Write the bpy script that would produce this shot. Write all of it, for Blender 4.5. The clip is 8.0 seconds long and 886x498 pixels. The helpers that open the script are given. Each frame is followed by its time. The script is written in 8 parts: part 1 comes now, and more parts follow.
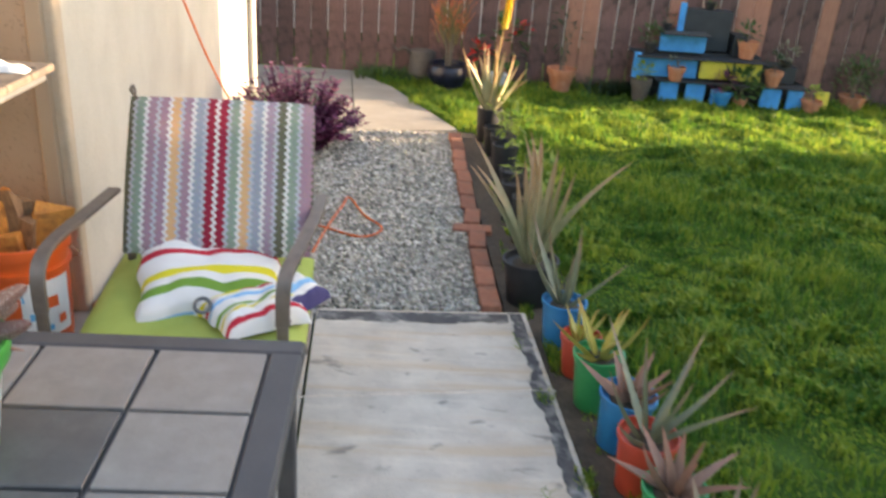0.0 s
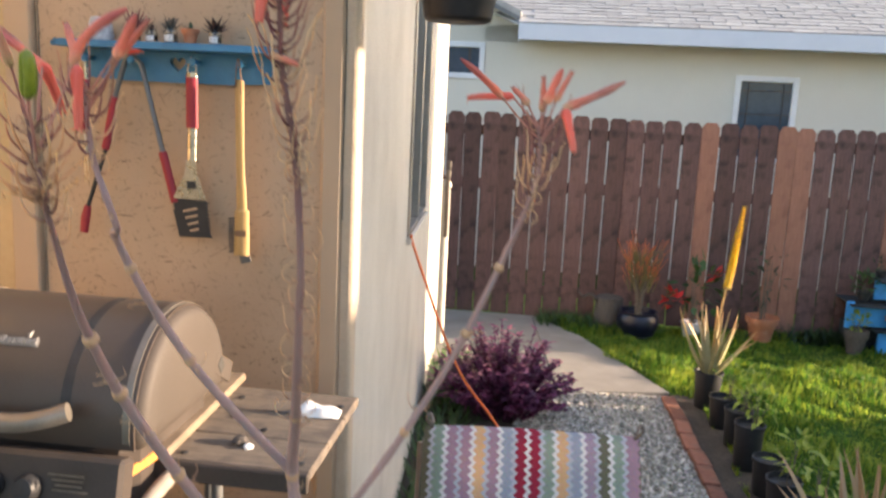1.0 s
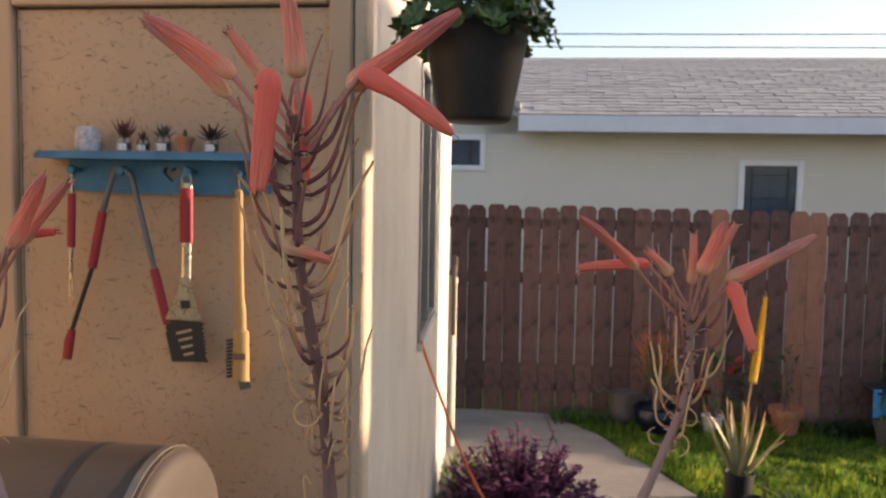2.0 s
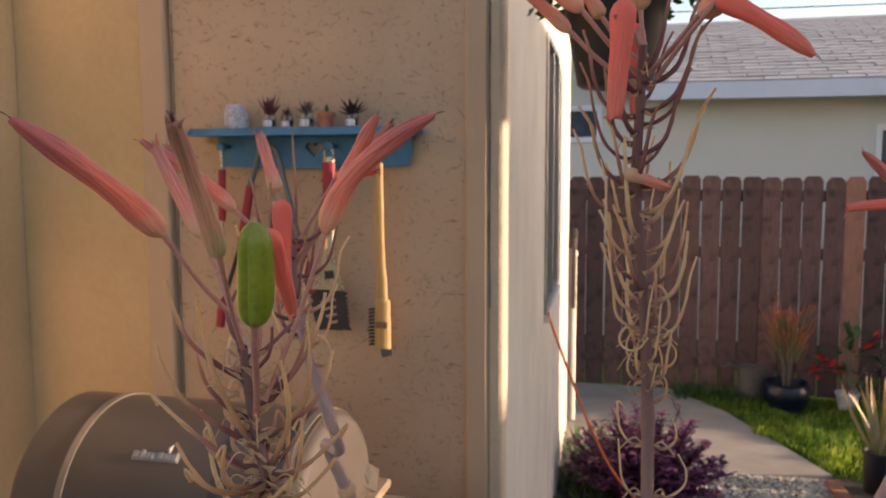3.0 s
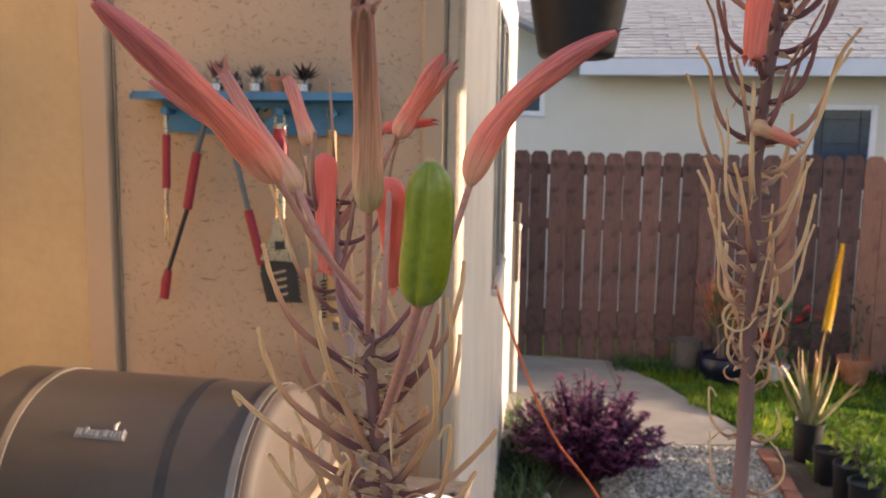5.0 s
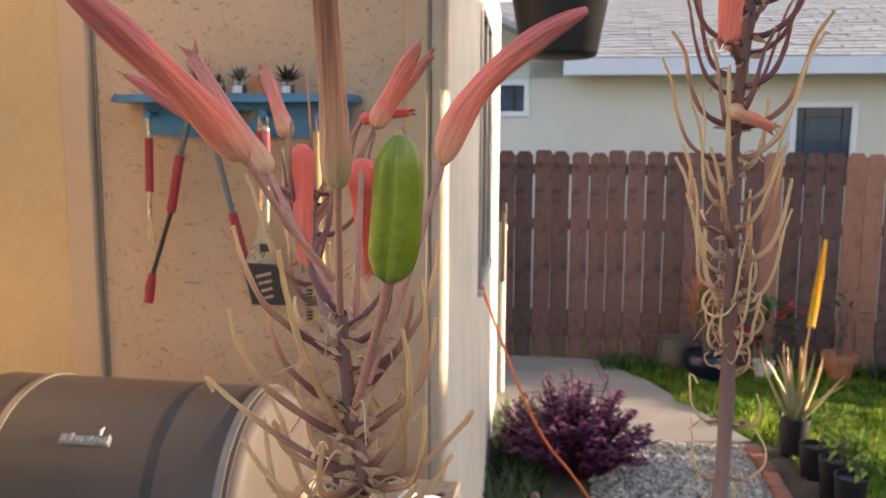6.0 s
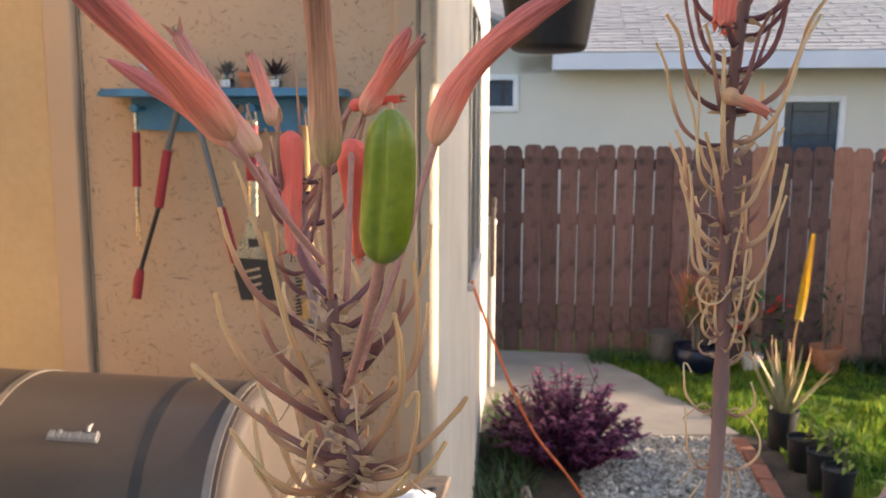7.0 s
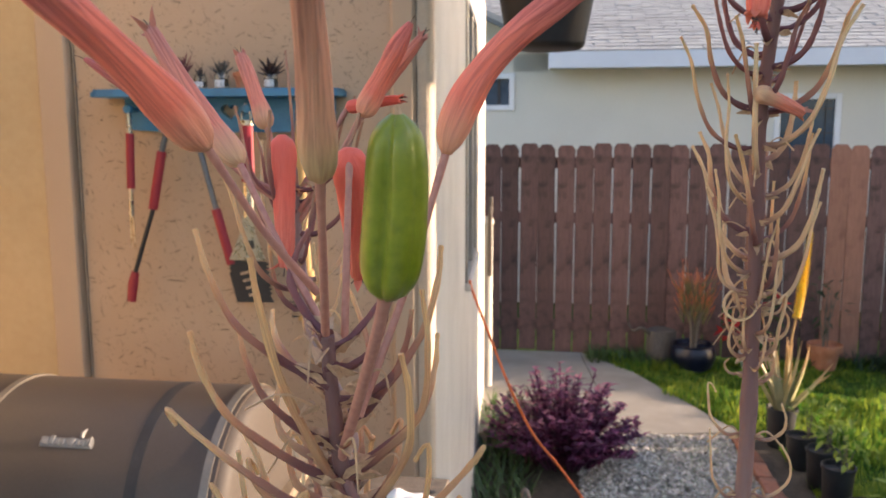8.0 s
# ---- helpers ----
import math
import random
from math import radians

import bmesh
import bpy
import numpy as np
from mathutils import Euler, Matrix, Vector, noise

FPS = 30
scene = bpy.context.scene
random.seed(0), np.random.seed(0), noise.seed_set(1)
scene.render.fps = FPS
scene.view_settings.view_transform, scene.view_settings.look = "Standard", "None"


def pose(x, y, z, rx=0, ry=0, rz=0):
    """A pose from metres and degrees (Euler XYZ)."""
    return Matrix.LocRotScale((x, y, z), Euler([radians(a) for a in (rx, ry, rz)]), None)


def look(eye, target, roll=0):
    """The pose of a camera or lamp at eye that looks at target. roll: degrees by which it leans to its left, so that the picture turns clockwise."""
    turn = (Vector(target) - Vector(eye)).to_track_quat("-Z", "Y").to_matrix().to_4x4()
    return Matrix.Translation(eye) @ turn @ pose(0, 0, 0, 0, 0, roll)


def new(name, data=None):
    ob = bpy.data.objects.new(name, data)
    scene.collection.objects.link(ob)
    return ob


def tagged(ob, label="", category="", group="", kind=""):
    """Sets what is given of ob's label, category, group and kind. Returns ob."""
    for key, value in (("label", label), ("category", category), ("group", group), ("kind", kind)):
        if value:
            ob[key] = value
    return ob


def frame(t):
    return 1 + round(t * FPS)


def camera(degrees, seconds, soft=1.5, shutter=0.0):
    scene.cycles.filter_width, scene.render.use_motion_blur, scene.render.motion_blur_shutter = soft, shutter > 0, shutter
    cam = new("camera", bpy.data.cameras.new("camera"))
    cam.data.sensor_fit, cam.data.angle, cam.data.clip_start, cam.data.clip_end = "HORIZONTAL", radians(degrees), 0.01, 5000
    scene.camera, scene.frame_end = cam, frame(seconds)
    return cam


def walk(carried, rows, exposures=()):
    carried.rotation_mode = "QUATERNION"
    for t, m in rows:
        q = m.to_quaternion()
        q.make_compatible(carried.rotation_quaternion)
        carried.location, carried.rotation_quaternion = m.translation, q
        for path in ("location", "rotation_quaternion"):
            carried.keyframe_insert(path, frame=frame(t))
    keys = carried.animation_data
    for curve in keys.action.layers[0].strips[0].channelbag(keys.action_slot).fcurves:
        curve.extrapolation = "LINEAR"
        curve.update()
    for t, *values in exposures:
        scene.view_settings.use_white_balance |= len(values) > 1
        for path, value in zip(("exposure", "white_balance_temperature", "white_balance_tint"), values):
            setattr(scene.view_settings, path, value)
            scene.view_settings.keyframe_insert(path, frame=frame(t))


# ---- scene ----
cam = camera(55.8, 8.0, shutter=0.18)
cam.data.dof.use_dof, cam.data.dof.focus_distance, cam.data.dof.aperture_fstop = True, 0.14, 80.0
# seconds, eye, target, roll
PATH = [
    (0, (1.204, -2.654, 1.712), (1.263, -0.828, 0.9), 4.3),
    (0.2, (1.087, -2.501, 1.725), (1.048, -0.648, 0.974), 4.4),
    (0.5, (0.863, -2.368, 1.779), (0.65, -0.493, 1.117), 4.1),
    (0.7, (0.711, -2.281, 1.811), (0.456, -0.364, 1.304), 3.5),
    (1, (0.538, -2.157, 1.887), (0.303, -0.204, 1.529), 2.7),
    (1.2, (0.5, -2.112, 1.912), (0.268, -0.148, 1.615), 2.4),
    (2.3, (0.448, -1.936, 1.922), (0.156, 0.038, 1.788), -0.4),
    (2.5, (0.427, -1.97, 1.919), (0.034, -0.015, 1.764), -0.4),
    (3, (0.403, -1.98, 1.908), (-0.099, -0.055, 1.698), -0.2),
    (3.5, (0.393, -1.974, 1.904), (-0.111, -0.055, 1.651), 0.0),
    (4, (0.383, -1.961, 1.905), (-0.111, -0.042, 1.629), 0.2),
    (4.5, (0.362, -1.952, 1.904), (-0.115, -0.032, 1.611), 0.6),
    (5, (0.355, -1.951, 1.901), (-0.001, -0.002, 1.627), 0.9),
    (5.2, (0.357, -1.95, 1.898), (0.011, 0.001, 1.621), 0.5),
    (6.3, (0.357, -1.95, 1.897), (0.039, 0.007, 1.629), 0.2),
    (6.5, (0.359, -1.95, 1.896), (0.043, 0.006, 1.624), 0.0),
    (7, (0.356, -1.947, 1.895), (0.057, 0.011, 1.614), 0.2),
    (7.5, (0.351, -1.939, 1.894), (0.059, 0.021, 1.621), 0.1),
    (8, (0.351, -1.929, 1.896), (0.06, 0.029, 1.613), -0.1),
]
# seconds, stops, kelvin, tint
GRADE = [(0.0, 2.55, 7100, 16), (0.5, 2.32, 6850, 19), (1.0, 2.06, 6600, 18), (2.5, 1.14, 6950, 26), (3.0, 1.32, 6900, 26), (3.5, 1.37, 6850, 26), (4.5, 1.45, 6850, 26), (5.0, 1.69, 6750, 24), (6.5, 1.89, 6650, 21), (8.0, 1.86, 6550, 21)]
walk(cam, [(t, look(eye, target, roll)) for t, eye, target, roll in PATH], GRADE)

# ---- world and light ----
SUN_EL, SUN_AZ = 11.0, 5.9          # degrees: height, and turn from +x towards +y
world = bpy.data.worlds.new("world")
scene.world = world
world.use_nodes = True
wn, wl = world.node_tree.nodes, world.node_tree.links
sky = wn.new("ShaderNodeTexSky")
sky.sky_type, sky.sun_disc = "NISHITA", False
sky.sun_elevation, sky.sun_rotation = radians(SUN_EL), radians(90 - SUN_AZ)
sky.air_density, sky.dust_density, sky.ozone_density = 1.0, 1.5, 1.0
wn["Background"].inputs["Strength"].default_value = 0.15
wl.new(sky.outputs["Color"], wn["Background"].inputs["Color"])
sun = new("sun", bpy.data.lights.new("sun", "SUN"))
sun.data.energy, sun.data.angle, sun.data.color = 4.2, radians(0.6), (1.0, 0.80, 0.56)
sun_dir = Vector((math.cos(radians(SUN_EL)) * math.cos(radians(SUN_AZ)), math.cos(radians(SUN_EL)) * math.sin(radians(SUN_AZ)), math.sin(radians(SUN_EL))))
sun.matrix_world = look(sun_dir * 30, (0, 0, 0))


# ---- mesh kit ----
class Mesh:
    """Collects vertices, faces and a strip map, and becomes one object."""

    def __init__(self):
        self.v, self.f, self.uv = [], [], []

    def add(self, verts, faces, uvs=None):
        o = len(self.v)
        self.v += [tuple(p) for p in verts]
        self.f += [tuple(o + i for i in q) for q in faces]
        self.uv += uvs if uvs else [(0.0, 0.0)] * len(verts)
        return self

    def box(self, c, s, b=0.0, m=None):
        """A box of size s round c, its edges chamfered by b; m turns it about c."""
        h = [k / 2 for k in s]
        b = min(b, *(k * 0.49 for k in h)) if b else 0.0
        vs, fs = [], []
        if not b:
            vs = [Vector((x * h[0], y * h[1], z * h[2])) for z in (-1, 1) for y in (-1, 1) for x in (-1, 1)]
            fs = [(0, 2, 3, 1), (4, 5, 7, 6), (0, 1, 5, 4), (2, 6, 7, 3), (0, 4, 6, 2), (1, 3, 7, 5)]
        else:
            key = {}
            for x in (-1, 1):
                for y in (-1, 1):
                    for z in (-1, 1):
                        sg = (x, y, z)
                        for a in range(3):
                            key[sg, a] = len(vs)
                            vs.append(Vector([sg[i] * (h[i] if i == a else h[i] - b) for i in range(3)]))
            def put(ids, out):
                p = [vs[i] for i in ids]
                n = (p[1] - p[0]).cross(p[2] - p[0])
                fs.append(tuple(ids) if n.dot(out) > 0 else tuple(reversed(ids)))
            for a in range(3):
                u, w = (a + 1) % 3, (a + 2) % 3
                for s1 in (-1, 1):
                    ids = []
                    for su, sw in ((-1, -1), (1, -1), (1, 1), (-1, 1)):
                        k = [0, 0, 0]
                        k[a], k[u], k[w] = s1, su, sw
                        ids.append(key[tuple(k), a])
                    out = Vector((0, 0, 0))
                    out[a] = s1
                    put(ids, out)
                for su in (-1, 1):
                    for sw in (-1, 1):
                        lo, hi = [0, 0, 0], [0, 0, 0]
                        lo[a], lo[u], lo[w] = -1, su, sw
                        hi[a], hi[u], hi[w] = 1, su, sw
                        out = Vector((0, 0, 0))
                        out[u], out[w] = su, sw
                        put([key[tuple(lo), u], key[tuple(hi), u], key[tuple(hi), w], key[tuple(lo), w]], out)
            for x in (-1, 1):
                for y in (-1, 1):
                    for z in (-1, 1):
                        put([key[(x, y, z), i] for i in range(3)], Vector((x, y, z)))
        m = m.to_3x3() if m is not None else Matrix.Identity(3)
        return self.add([m @ p + Vector(c) for p in vs], fs)

    def tube(self, pts, rad, n=8, caps=True, flat=1.0, lobes=0, lobe=0.0, twist=0.0):
        """A round strip along pts with radius rad (one number or one a point)."""
        pts = [Vector(p) for p in pts]
        if not isinstance(rad, (list, tuple)):
            rad = [rad] * len(pts)
        vs, fs, uv = [], [], []
        t0 = (pts[1] - pts[0]).normalized()
        side = t0.orthogonal().normalized() if abs(t0.z) < 0.9 else t0.cross(Vector((0, 1, 0))).normalized()
        run = 0.0
        for i, p in enumerate(pts):
            t = (pts[min(i + 1, len(pts) - 1)] - pts[max(i - 1, 0)]).normalized()
            side = (side - t * side.dot(t)).normalized()
            up = t.cross(side)
            if i:
                run += (p - pts[i - 1]).length
            for k in range(n):
                a = 2 * math.pi * k / n
                r = rad[i] * (1 + lobe * math.cos(lobes * a)) if lobes else rad[i]
                vs.append(p + side * (math.cos(a + twist * i) * r) + up * (math.sin(a + twist * i) * r * flat))
                uv.append((k / n, run))
        for i in range(len(pts) - 1):
            for k in range(n):
                k2 = (k + 1) % n
                fs.append((i * n + k, i * n + k2, (i + 1) * n + k2, (i + 1) * n + k))
        if caps:
            fs.append(tuple(reversed(range(n))))
            fs.append(tuple((len(pts) - 1) * n + k for k in range(n)))
        return self.add(vs, fs, uv)

    def lathe(self, prof, n=24, c=(0, 0, 0), wob=0.0):
        """Turns a profile of (radius, height) about the upright through c."""
        vs, fs, uv = [], [], []
        for j, (r, z) in enumerate(prof):
            for k in range(n):
                a = 2 * math.pi * k / n
                q = r * (1 + wob * math.sin(3 * a + j))
                vs.append((c[0] + q * math.cos(a), c[1] + q * math.sin(a), c[2] + z))
                uv.append((k / n, z))
        for j in range(len(prof) - 1):
            for k in range(n):
                k2 = (k + 1) % n
                fs.append((j * n + k, j * n + k2, (j + 1) * n + k2, (j + 1) * n + k))
        if prof[0][0] > 1e-6:
            fs.append(tuple(reversed(range(n))))
        if prof[-1][0] > 1e-6:
            fs.append(tuple((len(prof) - 1) * n + k for k in range(n)))
        return self.add(vs, fs, uv)

    def prism(self, poly, z0, z1):
        """A flat outline (anticlockwise from above) raised from z0 to z1."""
        n = len(poly)
        vs = [(x, y, z0) for x, y in poly] + [(x, y, z1) for x, y in poly]
        fs = [tuple(reversed(range(n))), tuple(range(n, 2 * n))]
        fs += [(i, (i + 1) % n, n + (i + 1) % n, n + i) for i in range(n)]
        return self.add(vs, fs)

    def plate(self, poly, c, ax, ay, thick):
        """An outline in the plane of ax and ay through c, with thickness."""
        ax, ay, c = Vector(ax), Vector(ay), Vector(c)
        az = ax.cross(ay).normalized()
        n = len(poly)
        vs = [c + ax * x + ay * y for x, y in poly] + [c + ax * x + ay * y + az * thick for x, y in poly]
        fs = [tuple(reversed(range(n))), tuple(range(n, 2 * n))]
        fs += [(i, (i + 1) % n, n + (i + 1) % n, n + i) for i in range(n)]
        return self.add(vs, fs)

    def leaf(self, base, way, up, length, width, bend=0.0, cup=0.0, n=5, thick=0.0, peak=0.35, blunt=0.8):
        """A pointed blade from base along way, that bends towards up by bend."""
        way, up, base = Vector(way).normalized(), Vector(up).normalized(), Vector(base)
        side = way.cross(up)
        side = side.normalized() if side.length > 1e-4 else way.orthogonal().normalized()
        up = side.cross(way).normalized()
        vs, fs, uv = [], [], []
        rows = 4 if thick else 3
        for i in range(n + 1):
            s = i / n
            w = width * 0.5 * (min(1.0, (s / peak) ** 0.5 * 0.6 + 0.4) if s < peak else ((1 - s) / (1 - peak)) ** blunt)
            w = max(w, width * 0.01)
            p = base + way * (length * s) + up * (bend * length * s * s)
            if thick:
                th = thick * (w / (width * 0.5)) ** 0.7
                ring = [p + side * w + up * cup * w, p + up * th * 0.15, p - side * w + up * cup * w, p - up * th]
            else:
                ring = [p + side * w + up * cup * w, p, p - side * w + up * cup * w]
            vs += ring
            uv += [(k / rows, s) for k in range(rows)]
        for i in range(n):
            for k in range(rows if thick else 2):
                k2 = (k + 1) % rows
                fs.append((i * rows + k, i * rows + k2, (i + 1) * rows + k2, (i + 1) * rows + k))
        return self.add(vs, fs, uv)

    def to_object(self, name, mat, parent=None, label="", smooth=False):
        me = bpy.data.meshes.new(name)
        me.from_pydata([tuple(p) for p in self.v], [], self.f)
        layer = me.uv_layers.new(name="strip")
        loops = np.empty(len(me.loops), dtype=np.int32)
        me.loops.foreach_get("vertex_index", loops)
        layer.data.foreach_set("uv", np.array(self.uv, dtype=np.float32)[loops].ravel())
        if smooth:
            me.polygons.foreach_set("use_smooth", [True] * len(me.polygons))
            if smooth != "all":
                me.set_sharp_from_angle(angle=radians(40))
        me.materials.append(mat)
        me.update()
        ob = new(name, me)
        ob.parent = parent
        return tagged(ob, label) if label else ob


def part(name, mesh, mat, parent, label="", smooth=False):
    return mesh.to_object(name, mat, parent, label, smooth)


def thing(name, label, category, m=None, group="", kind=""):
    ob = new(name)
    ob.empty_display_size = 0.05
    if m is not None:
        ob.matrix_world = m
    return tagged(ob, label, category, group, kind)


def setting(name, mesh, mat, label, category="", smooth=False):
    return tagged(mesh.to_object(name, mat, None, "", smooth), label, category, "", "structure")


def curve_points(ps, n=10):
    """Points along a smooth line through ps."""
    ps = [Vector(p) for p in ps]
    e = [ps[0] * 2 - ps[1]] + ps + [ps[-1] * 2 - ps[-2]]
    out = []
    for i in range(1, len(e) - 2):
        for k in range(n):
            t = k / n
            a, b, c, d = e[i - 1], e[i], e[i + 1], e[i + 2]
            out.append(0.5 * ((2 * b) + (c - a) * t + (2 * a - 5 * b + 4 * c - d) * t * t + (3 * b - a - 3 * c + d) * t ** 3))
    return out + [ps[-1]]


# ---- materials ----
def mat_new(name):
    m = bpy.data.materials.new(name)
    m.use_nodes = True
    return m, m.node_tree.nodes, m.node_tree.links, m.node_tree.nodes["Principled BSDF"]


def ramp_node(n, stops, mode="LINEAR"):
    r = n.new("ShaderNodeValToRGB")
    r.color_ramp.interpolation = mode
    el = r.color_ramp.elements
    while len(el) < len(stops):
        el.new(0.5)
    for e, (p, c) in zip(el, stops):
        e.position, e.color = p, (*c, 1.0)
    return r


def surface(name, dark, light, size=0.05, rough=0.7, bump=0.3, fine=0.004, metal=0.0, stain=None, stain_size=0.4, stain_amount=0.5,
            stretch=(1, 1, 1), vary=0.0, strip=False, spec=0.5, depth=0.002, trans=0.0):
    """Mottled paint, stone, wood or plastic: grain of two sizes, stains and fine relief, at real size."""
    m, n, l, p = mat_new(name)
    tc = n.new("ShaderNodeTexCoord")
    mp = n.new("ShaderNodeMapping")
    mp.inputs["Scale"].default_value = stretch
    l.new(tc.outputs["UV" if strip else "Object"], mp.inputs["Vector"])
    big = n.new("ShaderNodeTexNoise")
    big.inputs["Scale"].default_value, big.inputs["Detail"].default_value, big.inputs["Roughness"].default_value = 1 / size, 5, 0.6
    small = n.new("ShaderNodeTexNoise")
    small.inputs["Scale"].default_value, small.inputs["Detail"].default_value = 1 / fine, 3
    for t in (big, small):
        l.new(mp.outputs["Vector"], t.inputs["Vector"])
    mix = n.new("ShaderNodeMath")
    mix.operation = "MULTIPLY_ADD"
    mix.inputs[1].default_value = 0.35
    l.new(small.outputs["Fac"], mix.inputs[0])
    half = n.new("ShaderNodeMath")
    half.operation = "MULTIPLY"
    half.inputs[1].default_value = 0.65
    l.new(big.outputs["Fac"], half.inputs[0])
    l.new(half.outputs[0], mix.inputs[2])
    r = ramp_node(n, [(0.32, dark), (0.68, light)])
    l.new(mix.outputs[0], r.inputs["Fac"])
    col = r.outputs["Color"]
    if stain:
        st = n.new("ShaderNodeTexNoise")
        st.inputs["Scale"].default_value, st.inputs["Detail"].default_value = 1 / stain_size, 6
        l.new(tc.outputs["Object"], st.inputs["Vector"])
        sr = ramp_node(n, [(0.5, (0, 0, 0)), (0.72, (1, 1, 1))])
        l.new(st.outputs["Fac"], sr.inputs["Fac"])
        sm = n.new("ShaderNodeMath")
        sm.operation = "MULTIPLY"
        sm.inputs[1].default_value = stain_amount
        l.new(sr.outputs["Color"], sm.inputs[0])
        mc = n.new("ShaderNodeMixRGB")
        mc.inputs["Color2"].default_value = (*stain, 1)
        l.new(sm.outputs[0], mc.inputs["Fac"])
        l.new(col, mc.inputs["Color1"])
        col = mc.outputs["Color"]
    if vary:
        info = n.new("ShaderNodeObjectInfo")
        hv = n.new("ShaderNodeHueSaturation")
        mr = n.new("ShaderNodeMapRange")
        mr.inputs["To Min"].default_value, mr.inputs["To Max"].default_value = 1 - vary, 1 + vary
        l.new(info.outputs["Random"], mr.inputs["Value"])
        l.new(mr.outputs["Result"], hv.inputs["Value"])
        l.new(col, hv.inputs["Color"])
        col = hv.outputs["Color"]
    l.new(col, p.inputs["Base Color"])
    rr = n.new("ShaderNodeMapRange")
    rr.inputs["To Min"].default_value, rr.inputs["To Max"].default_value = max(0.02, rough - 0.12), min(1.0, rough + 0.12)
    l.new(big.outputs["Fac"], rr.inputs["Value"])
    l.new(rr.outputs["Result"], p.inputs["Roughness"])
    p.inputs["Metallic"].default_value, p.inputs["Specular IOR Level"].default_value = metal, spec
    if bump:
        bp = n.new("ShaderNodeBump")
        bp.inputs["Strength"].default_value, bp.inputs["Distance"].default_value = bump, depth
        l.new(mix.outputs[0], bp.inputs["Height"])
        l.new(bp.outputs["Normal"], p.inputs["Normal"])
    if trans:
        p.inputs["Subsurface Weight"].default_value = trans
        p.inputs["Subsurface Radius"].default_value = (0.01, 0.005, 0.003)
        p.inputs["Subsurface Scale"].default_value = 0.3
    return m


def glass(name, tint=(0.9, 0.95, 0.95), rough=0.02):
    m, n, l, p = mat_new(name)
    p.inputs["Base Color"].default_value = (*tint, 1)
    p.inputs["Transmission Weight"].default_value, p.inputs["Roughness"].default_value = 1.0, rough
    return m


def slab_material():
    """Broom-finished concrete: mottled, with tan streaks across it, pale trowel marks and dark oil spots."""
    m = surface("concrete_slab_mat", (0.40, 0.365, 0.315), (0.63, 0.58, 0.50), 0.14, 0.85, 0.6, 0.005, stain=(0.25, 0.22, 0.185), stain_size=0.20, stain_amount=0.4)
    n, l = m.node_tree.nodes, m.node_tree.links
    p = next(k for k in n if k.type == "BSDF_PRINCIPLED")
    col = p.inputs["Base Color"].links[0].from_socket
    tc = n.new("ShaderNodeTexCoord")
    for size, stretch, lo, hi, tint, amount in ((0.30, (0.35, 3.2, 1), 0.50, 0.66, (0.50, 0.385, 0.26), 0.70), (0.16, (0.4, 4.0, 1), 0.55, 0.72, (0.70, 0.64, 0.54), 0.35),
                                                (0.085, (0.7, 1.3, 1), 0.63, 0.72, (0.17, 0.155, 0.14), 0.7), (0.012, (1, 1, 1), 0.66, 0.74, (0.20, 0.18, 0.16), 0.6)):
        mp = n.new("ShaderNodeMapping")
        mp.inputs["Scale"].default_value = stretch
        mp.inputs["Location"].default_value = (size * 31, size * 17, 0)
        l.new(tc.outputs["Object"], mp.inputs["Vector"])
        ns = n.new("ShaderNodeTexNoise")
        ns.inputs["Scale"].default_value, ns.inputs["Detail"].default_value, ns.inputs["Distortion"].default_value = 1 / size, 6, 0.4
        l.new(mp.outputs["Vector"], ns.inputs["Vector"])
        rp = ramp_node(n, [(lo, (0, 0, 0)), (hi, (amount, amount, amount))])
        l.new(ns.outputs["Fac"], rp.inputs["Fac"])
        mc = n.new("ShaderNodeMixRGB")
        mc.inputs["Color2"].default_value = (*tint, 1)
        l.new(rp.outputs["Color"], mc.inputs["Fac"])
        l.new(col, mc.inputs["Color1"])
        col = mc.outputs["Color"]
    l.new(col, p.inputs["Base Color"])
    return m


M_SLAB = slab_material()
M_PALE_LINE = surface("pale_line_mat", (0.50, 0.42, 0.34), (0.72, 0.64, 0.55), 0.03, 0.9, 0.4, 0.004)
M_SLAB_EDGE = surface("worn_black_paint", (0.032, 0.032, 0.035), (0.115, 0.112, 0.112), 0.06, 0.8, 0.4, 0.006, stain=(0.40, 0.38, 0.35), stain_size=0.075, stain_amount=0.85)
M_PATH = surface("concrete_path_mat", (0.2203, 0.1996, 0.1722), (0.3029, 0.2789, 0.2409), 0.2, 0.9, 0.3, 0.006, stain=(0.1224, 0.1071, 0.0918), stain_size=0.5, stain_amount=0.4)
M_SOIL = surface("soil_mat", (0.035, 0.026, 0.018), (0.10, 0.078, 0.055), 0.03, 0.95, 0.8, 0.006, depth=0.01)
M_TURF = surface("turf_mat", (0.028, 0.060, 0.012), (0.07, 0.13, 0.025), 0.06, 1.0, 0.8, 0.01, depth=0.012, spec=0.05)
M_GRAVEL_BED = surface("gravel_bed_mat", (0.22, 0.21, 0.20), (0.42, 0.41, 0.39), 0.02, 0.95, 0.8, 0.006, depth=0.008)
M_BRICK = surface("brick_mat", (0.20, 0.075, 0.045), (0.36, 0.15, 0.09), 0.03, 0.9, 0.5, 0.004, vary=0.25, stain=(0.12, 0.09, 0.07), stain_size=0.1)
